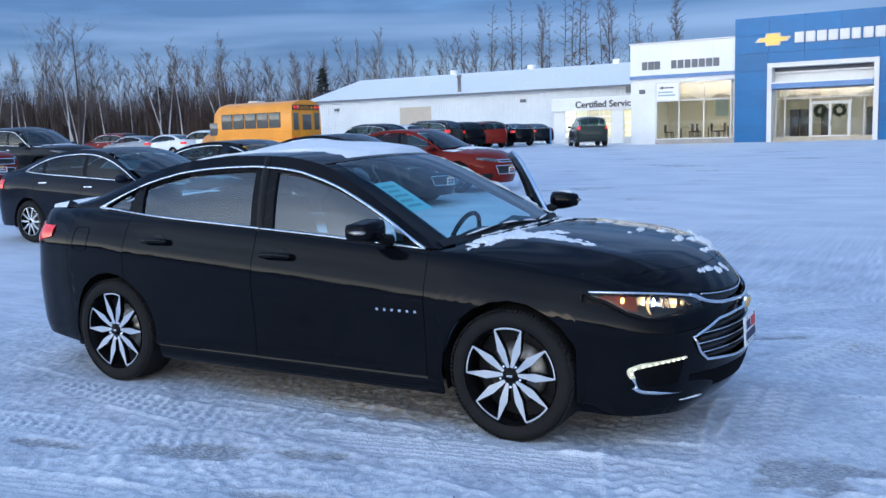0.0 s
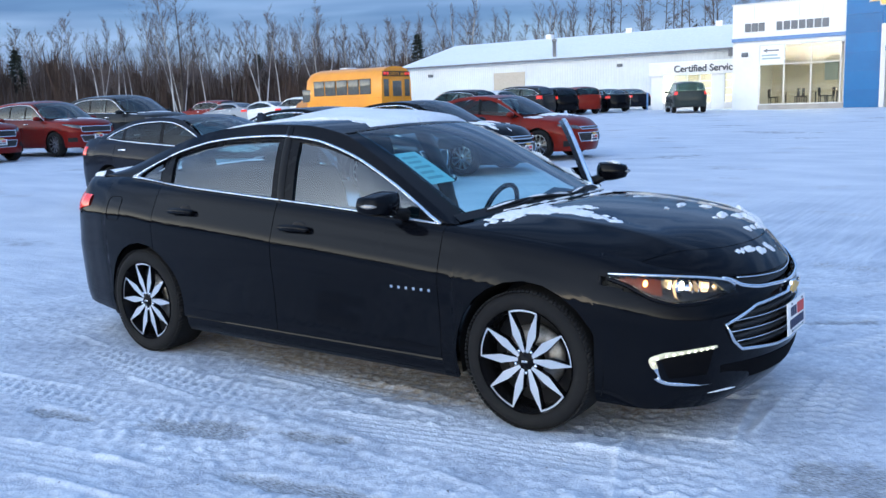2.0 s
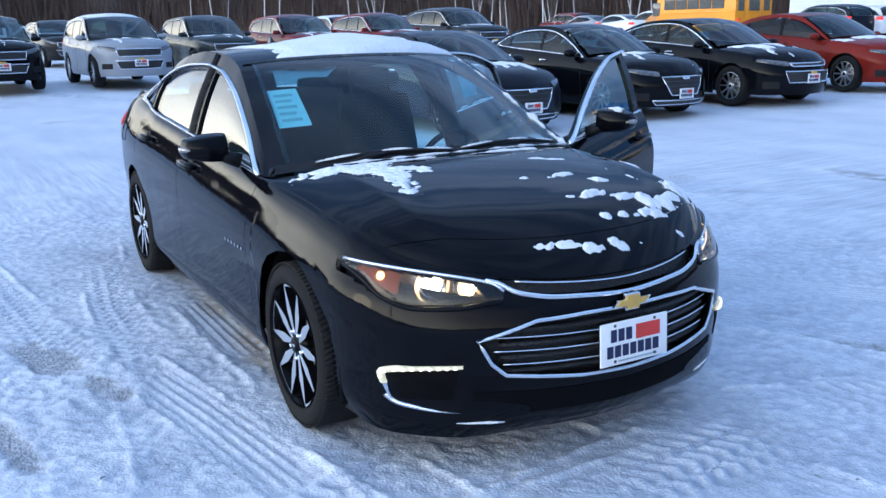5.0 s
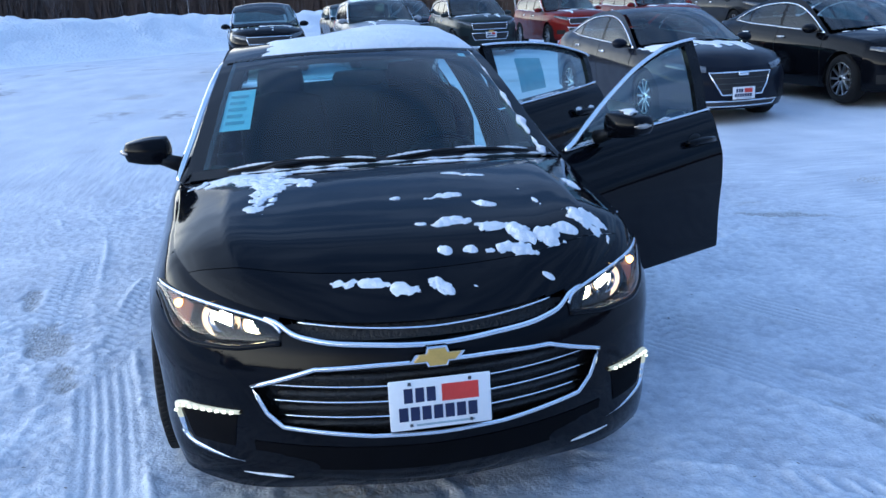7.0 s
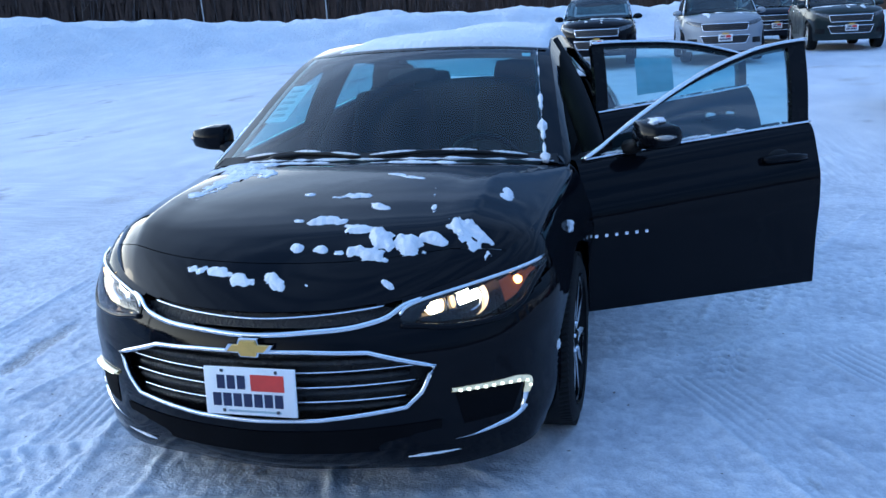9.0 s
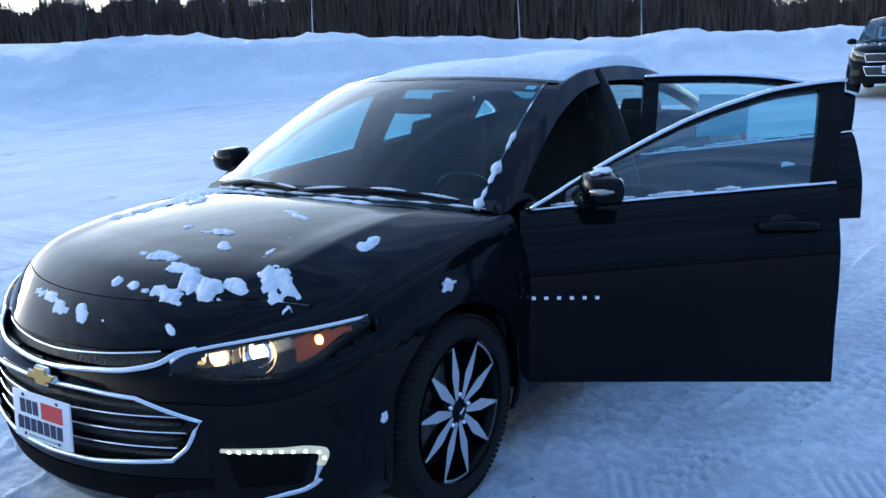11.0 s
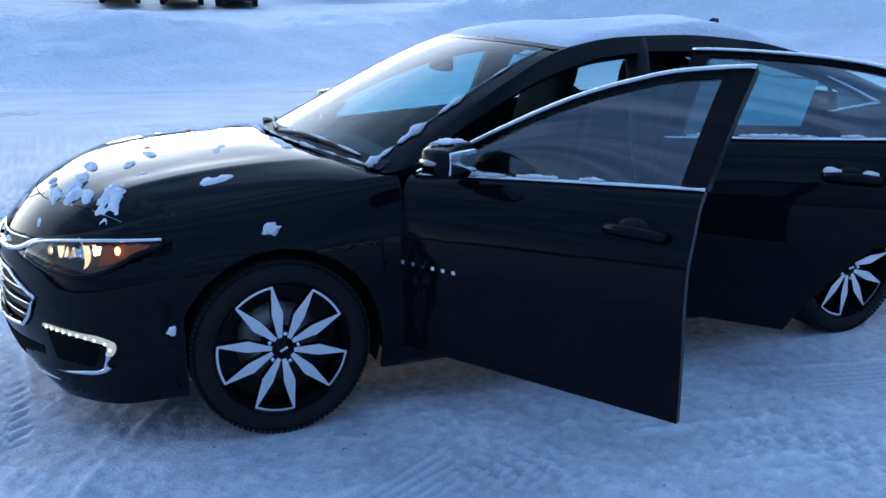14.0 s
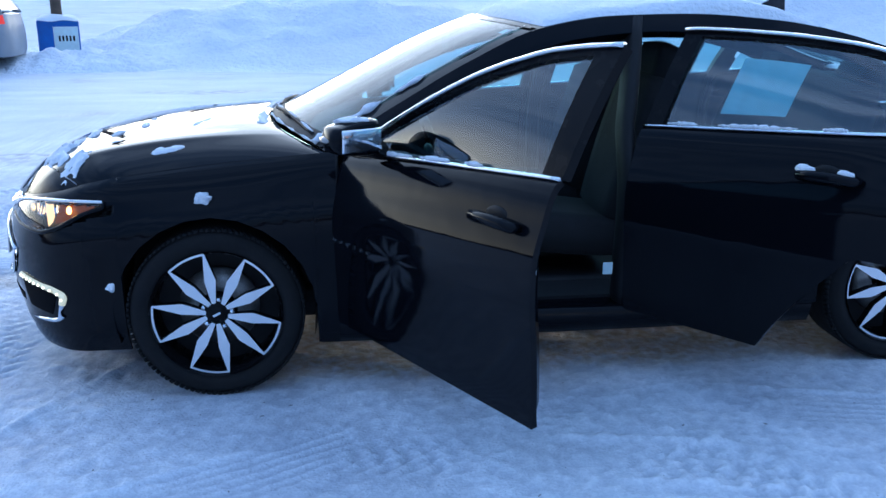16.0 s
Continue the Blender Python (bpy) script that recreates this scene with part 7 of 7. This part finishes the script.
mesh_ob("gable", [(-48.2, 62, gz), (-48.2, 80, gz), (-48.2, 80, 5.0), (-48.2, 71, 7.25), (-48.2, 62, 5.0)], [(0, 1, 2, 3, 4)], METAL_SIDING, hall, smooth=False)
rf = tagged(mesh_ob("roof_hall", [(-48.7, 61.5, 4.95), (-13.5, 61.5, 4.95), (-13.5, 71, 7.3), (-48.7, 71, 7.3), (-48.7, 80.5, 4.95), (-13.5, 80.5, 4.95)], [(0, 1, 2, 3), (3, 2, 5, 4)], SNOW, smooth=False), "low gable roof covered with snow", "roof", kind="structure")
solid(rf, .14)
S("eave_gutter", -48.7, -13.5, 61.42, 61.52, 4.80, 4.96, SIGN_GREY, "grey gutter along the hall eave", "gutter")
S("door_hall", -38.55, -35.45, 61.93, 62.0, gz, 4.05, BEIGE, "closed beige sectional door in the hall", "door")
for x, z0, z1, r in ((-32.8, 5.0, 6.55, .16),):
    p_ = tagged(lathe("flue_pipe", [(r, z0), (r, z1 - .2), (r * 1.4, z1 - .2), (r * 1.3, z1), (.001, z1 + .06)], STEEL, seg=16, axis="z"), "steel flue pipe on the hall roof", "pipe")
    p_.location = (x, 62.3, 0)
for x in (-45.2, -26.8):
    tagged(box("wall_lamp", x - .2, x + .2, 61.7, 61.96, 4.0, 4.25, SIGN_GREY, bevel=.03), "grey wall lamp on the hall", "lamp", group="hall wall lamps")
for x in (-38, -30, -22):
    tagged(box("roof_vent", x - .3, x + .3, 70.7, 71.3, 7.2, 7.65, WHITE, bevel=.04), "small roof vent on the hall ridge", "vent", group="roof vents")


# ---- woods round the lot ----
BIRCH = mat("pale_bark", (0.42, 0.40, 0.38), 0.85, col2=(0.66, 0.63, 0.61), var=.3, scale=2.5)
BARK = mat("grey_brown_bark", (0.075, 0.058, 0.048), 0.9, var=.35, scale=2)
TWIG = mat("fine_twigs", (0.115, 0.092, 0.084), 0.9, var=.3, scale=1)
BRUSH = mat("dark_brush", (0.040, 0.026, 0.019), 0.95, col2=(0.090, 0.058, 0.043), var=.4, scale=.35)
NEEDLE = mat("dark_needles", (0.014, 0.020, 0.013), 0.9, var=.4, scale=1.5)


def bare_tree(seed, h, kind):
    """Trunk with limbs, and the fine twigs, as two lists of vertices and faces."""
    r = random.Random(seed)
    TV, TF, FV, FF = [], [], [], []
    def add(V, F, P, rad, sides):
        v, f = tube_data(P, rad, sides)
        n = len(V)
        V.extend(v.tolist())
        F.extend([tuple(k + n for k in q) for q in f])
    def walk_branch(p, d, L, r0, level):
        n = (7, 5, 4)[level]
        P, q = [np.array(p)], np.array(d, float)
        for k in range(n):
            q = q + np.array([r.gauss(0, .06), r.gauss(0, .06), r.gauss(.06 if level else .0, .04)]) * (1 if level else .35)
            q /= np.linalg.norm(q)
            P.append(P[-1] + q * L / n)
        rad = np.linspace(r0, r0 * (.25 if level else .12), n + 1)
        if level == 0:
            add(TV, TF, P, rad, 6)
        else:
            add(FV, FF, P, rad, 5 - level)
        return P
    trunks = 1 if kind != "clump" else 3
    for tnk in range(trunks):
        lean = np.array([r.gauss(0, .04), r.gauss(0, .04), 1]) if trunks == 1 else np.array([r.gauss(0, .16), r.gauss(0, .16), 1])
        P = walk_branch((r.gauss(0, .15) * (trunks - 1), r.gauss(0, .15) * (trunks - 1), -.2), lean / np.linalg.norm(lean), h * r.uniform(.85, 1), h * (.0075 if kind == "birch" else .006 if kind == "pole" else .0085 if kind != "spread" else .015), 0)
        lo = {"birch": .35, "clump": .3, "spread": .18, "pole": .3}[kind]
        nl = {"birch": 34, "clump": 20, "spread": 26, "pole": 30}[kind]
        for i in range(nl):
            t = lo + (1 - lo) * (i + r.random()) / nl
            k = min(6, int(t * 7))
            b = P[k] + (P[k + 1] - P[k]) * (t * 7 - k)
            a = r.uniform(0, 6.283)
            up = {"birch": 1.7, "clump": 1.6, "spread": .75, "pole": .35}[kind] * r.uniform(.7, 1.3)
            d = np.array([math.cos(a), math.sin(a), up])
            L = h * {"birch": .17, "clump": .19, "spread": .40, "pole": .085}[kind] * (1.15 - .75 * t) * r.uniform(.6, 1.3)
            B = walk_branch(b, d / np.linalg.norm(d), L, h * .0020, 1)
            for j in range(5 if kind != "pole" else 3):
                c = B[r.randint(1, 5)]
                e = np.array([math.cos(a) + r.gauss(0, .8), math.sin(a) + r.gauss(0, .8), up * .8 + r.gauss(0, .4)])
                C = walk_branch(c, e / np.linalg.norm(e), L * .5 * r.uniform(.5, 1.2), h * .0010, 2)
                for m in range(15):
                    p0 = C[r.randint(0, 4)]
                    g = np.array([r.gauss(0, 1) + d[0] * .6, r.gauss(0, 1) + d[1] * .6, r.gauss(.7, .6)])
                    g = g / np.linalg.norm(g) * L * r.uniform(.15, .38)
                    s_ = np.array([r.gauss(0, 1), r.gauss(0, 1), 0])
                    s_ = s_ / (np.linalg.norm(s_) + 1e-6) * .009
                    n = len(FV)
                    FV.extend([(p0 - s_).tolist(), (p0 + s_).tolist(), (p0 + g).tolist()])
                    FF.append((n, n + 1, n + 2))
    return TV, TF, FV, FF


def tree_thing(seed, h, kind, bark, label):
    TV, TF, FV, FF = bare_tree(seed, h, kind)
    t = tagged(new("bare_tree"), label, "tree", group="trees at the edge of the lot")
    mesh_ob("trunk", TV, TF, bark, t)
    mesh_ob("crown", FV, FF, TWIG, t, smooth=False)
    return t


EDGE = spl([(-180, 92), (-155, 84), (-140, 82), (-125, 92), (-110, 112), (-95, 122), (-80, 128), (-60, 140), (-20, 150), (20, 160), (60, 150), (90, 125), (105, 112), (120, 106), (135, 88), (150, 84), (165, 88), (180, 92)])


def on_edge(az, extra=0.0):
    d = float(EDGE(az)) + extra
    return d * math.cos(radians(az)), d * math.sin(radians(az))


protos = [tree_thing(11, 13, "birch", BIRCH, "tall leafless birch with pale bark in the woods"), tree_thing(12, 12.5, "birch", BIRCH, "tall leafless birch with pale bark in the woods"), tree_thing(13, 12, "clump", BIRCH, "leafless birch clump with pale bark in the woods"),
          tree_thing(14, 11, "spread", BARK, "broad leafless tree with dark bark in the woods"), tree_thing(15, 12, "birch", BARK, "slender leafless tree with grey bark in the woods"), tree_thing(16, 15, "pole", BARK, "tall thin half-dead tree with short limbs"), tree_thing(17, 13, "pole", BARK, "tall thin half-dead tree with short limbs")]
rt = random.Random(5)
used = set()



def plant(k, az, extra, sc):
    x, y = on_edge(az, extra)
    m = pose(x, y, float(rise(x, y)) - .1, 0, 0, rt.uniform(0, 360)) @ Matrix.Diagonal((sc, sc, sc * rt.uniform(.9, 1.1), 1))
    if k not in used:
        used.add(k)
        protos[k].matrix_world = m
        return protos[k]
    o = copy_thing(protos[k], pose(0, 0, 0))
    o.matrix_world = m
    return o


# north-west stretch: birches seen to their tops
for i in range(115):
    az = 103 + 62 * (i + rt.random()) / 115
    k = rt.choice([0, 1, 2, 0, 1, 4, 1, 2])
    if az < 116:
        k = rt.choice([5, 6, 5, 4, 6])
    plant(k, az, rt.uniform(-6, 12), (rt.uniform(.70, .98) if az > 116 else rt.uniform(.85, 1.25)) * (float(EDGE(az)) / 92))
plant(3, 142.6, -4, 1.05)
plant(3, 133.2, -3, .8)
# the rest of the ring
for i in range(90):
    az = 165 + 145 * (i + rt.random()) / 90
    az = az - 360 if az > 180 else az
    plant(rt.choice([0, 4, 3, 2, 4, 1]), az, rt.uniform(-4, 12), rt.uniform(.5, .8))


def thicket(name, a0, a1, n, hmin, hmax, deep, material, label, seed, fan=3, wide=.05):
    """Dense leafless brush: thousands of thin upright stems with forked tips."""
    r = np.random.RandomState(seed)
    az = r.uniform(a0, a1, n)
    d = EDGE(np.where(az > 180, az - 360, az)) + r.uniform(0, deep, n)
    bx, by = d * np.cos(np.radians(az)), d * np.sin(np.radians(az))
    clump = .65 + .7 * vnoise(az * 1.3, d * .05, seed)
    h = r.uniform(hmin, hmax, n) * clump
    g = rise(bx, by) - .05
    V, F = [], []
    for f in range(fan):
        lx, ly = r.normal(0, .10, n) * h, r.normal(0, .10, n) * h
        w = r.uniform(.4, 1.0, n) * wide
        t = r.uniform(.0, .5, n) * (f > 0)
        x0, y0, z0 = bx + lx * t, by + ly * t, g + h * t
        tx, ty = -np.sin(np.radians(az)), np.cos(np.radians(az))
        A = np.stack([x0 - tx * w, y0 - ty * w, z0], 1)
        B = np.stack([x0 + tx * w, y0 + ty * w, z0], 1)
        C = np.stack([bx + lx, by + ly, g + h * r.uniform(.8, 1, n)], 1)
        b = sum(len(v) for v in V)
        V.append(np.stack([A, B, C], 1).reshape(-1, 3))
        F.append(np.arange(n * 3).reshape(-1, 3) + b)
    ob = mesh_ob(name, np.concatenate(V), np.concatenate(F), material, smooth=False)
    return tagged(ob, label, "woods", kind="stuff")


thicket("brush", 98, 310, 60000, 3.0, 6.2, 24, BRUSH, "dense dark leafless brush at the foot of the woods", 3, 3, .20)
thicket("brush_tips", 98, 310, 26000, 3.8, 7.4, 25, TWIG, "fine leafless saplings in the woods", 4, 3, .05)
thicket("brush_far", -52, 100, 7000, 3, 8, 30, BRUSH, "far leafless woods behind the lot", 6, 3, .3)
# one dark conifer among the birches
def conifer(az, h, extra):
    r = random.Random(int(az * 10))
    t = tagged(new("conifer"), "dark green conifer among leafless trees", "tree")
    V, F = tube_data([(0, 0, -.2), (0, 0, h)], [h * .016, .02], 6)
    mesh_ob("trunk", V, F, BARK, t)
    V, F = [], []
    for i in range(900):
        z = h * (.15 + .85 * r.random())
        R = (h - z) * .24 * r.uniform(.3, 1)
        a = r.uniform(0, 6.283)
        c = Vector((R * math.cos(a), R * math.sin(a), z - R * .25))
        g = Vector((math.cos(a) + r.gauss(0, .5), math.sin(a) + r.gauss(0, .5), -.3 + r.gauss(0, .3))).normalized() * r.uniform(.3, .7)
        s_ = Vector((r.gauss(0, 1), r.gauss(0, 1), r.gauss(0, 1))).normalized() * .10
        n = len(V)
        V += [c - s_, c + s_, c + g]
        F.append((n, n + 1, n + 2))
    mesh_ob("crown", V, F, NEEDLE, t, smooth=False)
    x, y = on_edge(az, extra)
    t.matrix_world = pose(x, y, float(rise(x, y)) - .1)


for az, h, e in ((127.0, 8.5, -3), (105.6, 10, 2), (107.4, 9, 4), (109.2, 9.5, 3), (152, 7, 2), (137.5, 6.5, 3)):
    conifer(az, h, e)


# ---- beyond the bank: skips, bin and odd pieces ----
BIN_BLUE = mat("skip_blue", (0.015, 0.06, 0.20), 0.5, var=.25, scale=2)
RUST = mat("rusty_steel", (0.16, 0.09, 0.06), 0.8, var=.4, scale=3)
WOOD_POST = mat("weathered_post", (0.10, 0.075, 0.055), 0.9, var=.3, scale=4)


def spot(az, d):
    return 2.6 + d * math.cos(radians(az)), 3.6 + d * math.sin(radians(az))


def skip(x, y, z, w, d, h, m, heading, label):
    e = tagged(new("skip_container"), label, "container")
    V, F = [], []
    o = [(-w / 2, -d / 2), (w / 2, -d / 2), (w / 2, d / 2), (-w / 2, d / 2)]
    V = [(a * .86, b * .9, 0) for a, b in o] + [(a, b, h) for a, b in o]
    F = [(0, 1, 5, 4), (1, 2, 6, 5), (2, 3, 7, 6), (3, 0, 4, 7), (0, 3, 2, 1)]
    solid(mesh_ob("tub", V, F, m, e, smooth=False), .05)
    for k in (-1, 1):
        box("lid", min(0, k * w / 2), max(0, k * w / 2), -d / 2, d / 2, h, h + .06, DARK_PLASTIC if m is BIN_BLUE else m, e, bevel=.02)
        box("lift_pocket", k * w / 2 - .06, k * w / 2 + .06, -.3, .3, h * .6, h * .75, m, e)
    box("lid_snow", -w / 2 + .03, w / 2 - .03, -d / 2 + .03, d / 2 - .03, h + .06, h + .14, SNOW, e, bevel=.04)
    e.matrix_world = pose(x, y, z, 0, 0, heading)


for az, d, w, m, label in ((-108.1, 47, 2.2, BIN_BLUE, "large blue waste skip with snow on its lid"), (-110.4, 48, 1.7, BIN_BLUE, "small blue waste skip with snow on its lid"), (-106.2, 49, 1.4, RUST, "rusty steel crate in the snow"),
                           (-104.8, 50, 2.0, DARK_PLASTIC, "dark steel container in the snow"), (-103.5, 50, 1.0, BEIGE, "pale crate in the snow beside a container")):
    x, y = spot(az, d)
    skip(x, y, float(rise(x, y)) - .15, w * .8, 1.2, 1.3, m, az + 90, label)
for az, spec, pt, label, sc in ((-95.4, SUV, PAINT_BLACK, "black hatchback seen from behind beyond the snow bank", (.9, .9, .92)), (-98.9, SUV, GREY, "grey van seen from behind beyond the snow bank", (1, .98, 1.08)), (-102.1, SUV, SILVER, "silver car seen from behind beyond the snow bank", (.95, .98, .9))):
    x, y = spot(az, 42)
    parked(spec, pt, "parked_suv", label, x, y, az, scale=sc, cat="suv", snow=True, group="cars beyond the snow bank")
BOX_BLUE = mat("box_blue", (0.012, 0.09, 0.36), 0.45, var=.2, scale=3)
b_ = tagged(new("post_guard"), "blue box with a pale sign, snow-topped, round a wooden post", "post guard")
box("shell", -.44, .44, -.44, .44, 0, .93, BOX_BLUE, b_, bevel=.03)
P = np.stack([np.stack([np.array((.45 * u, .45 * v, .925 + .13 * max(0, (1 - u**4) * (1 - v**4))**.7 + .015 * math.sin(5 * u + 3 * v))) for u in np.linspace(-1, 1, 17)]) for v in np.linspace(-1, 1, 17)])
sheet("box_snow", P, SNOW, b_, "snow heaped on the box")
lathe("post", [(.12, .9), (.11, 4.5), (.0005, 4.5)], WOOD_POST, b_, seg=12, axis="z")
box("sign_plate", -.41, .11, .44, .448, .24, .80, STICKER, b_, "pale sign with rounded corners", bevel=.003)
for k in range(5):
    box("faint_writing", -.33 + .075 * k, -.29 + .075 * k, .448, .450, .48, .60, GREY, b_)
b_.matrix_world = pose(6.95, -17.8, .02, 0, 0, 15)
# low rough heap thrown up by the plough before the box
g = np.stack(np.meshgrid(np.linspace(-3.4, 3.4, 110), np.linspace(-1.5, 1.5, 60)), -1)
hx_, hy_ = g[..., 0] + 6.2, g[..., 1] - 16.2
fall = np.clip(1 - (g[..., 0] / 3.4)**2 - (g[..., 1] / 1.5)**2, 0, 1)
hz_ = fall**1.2 * (.34 + .30 * np.abs(fbm(hx_, hy_, 1.6, 4, 21)) + .07 * fbm(hx_, hy_, 5, 3, 9)) - .03 + rise(hx_, hy_)
tagged(sheet("snow_heap", np.stack([hx_, hy_, hz_], -1), BANK_SNOW), "low rough heap of ploughed snow before the blue box", "snow heap", kind="structure")
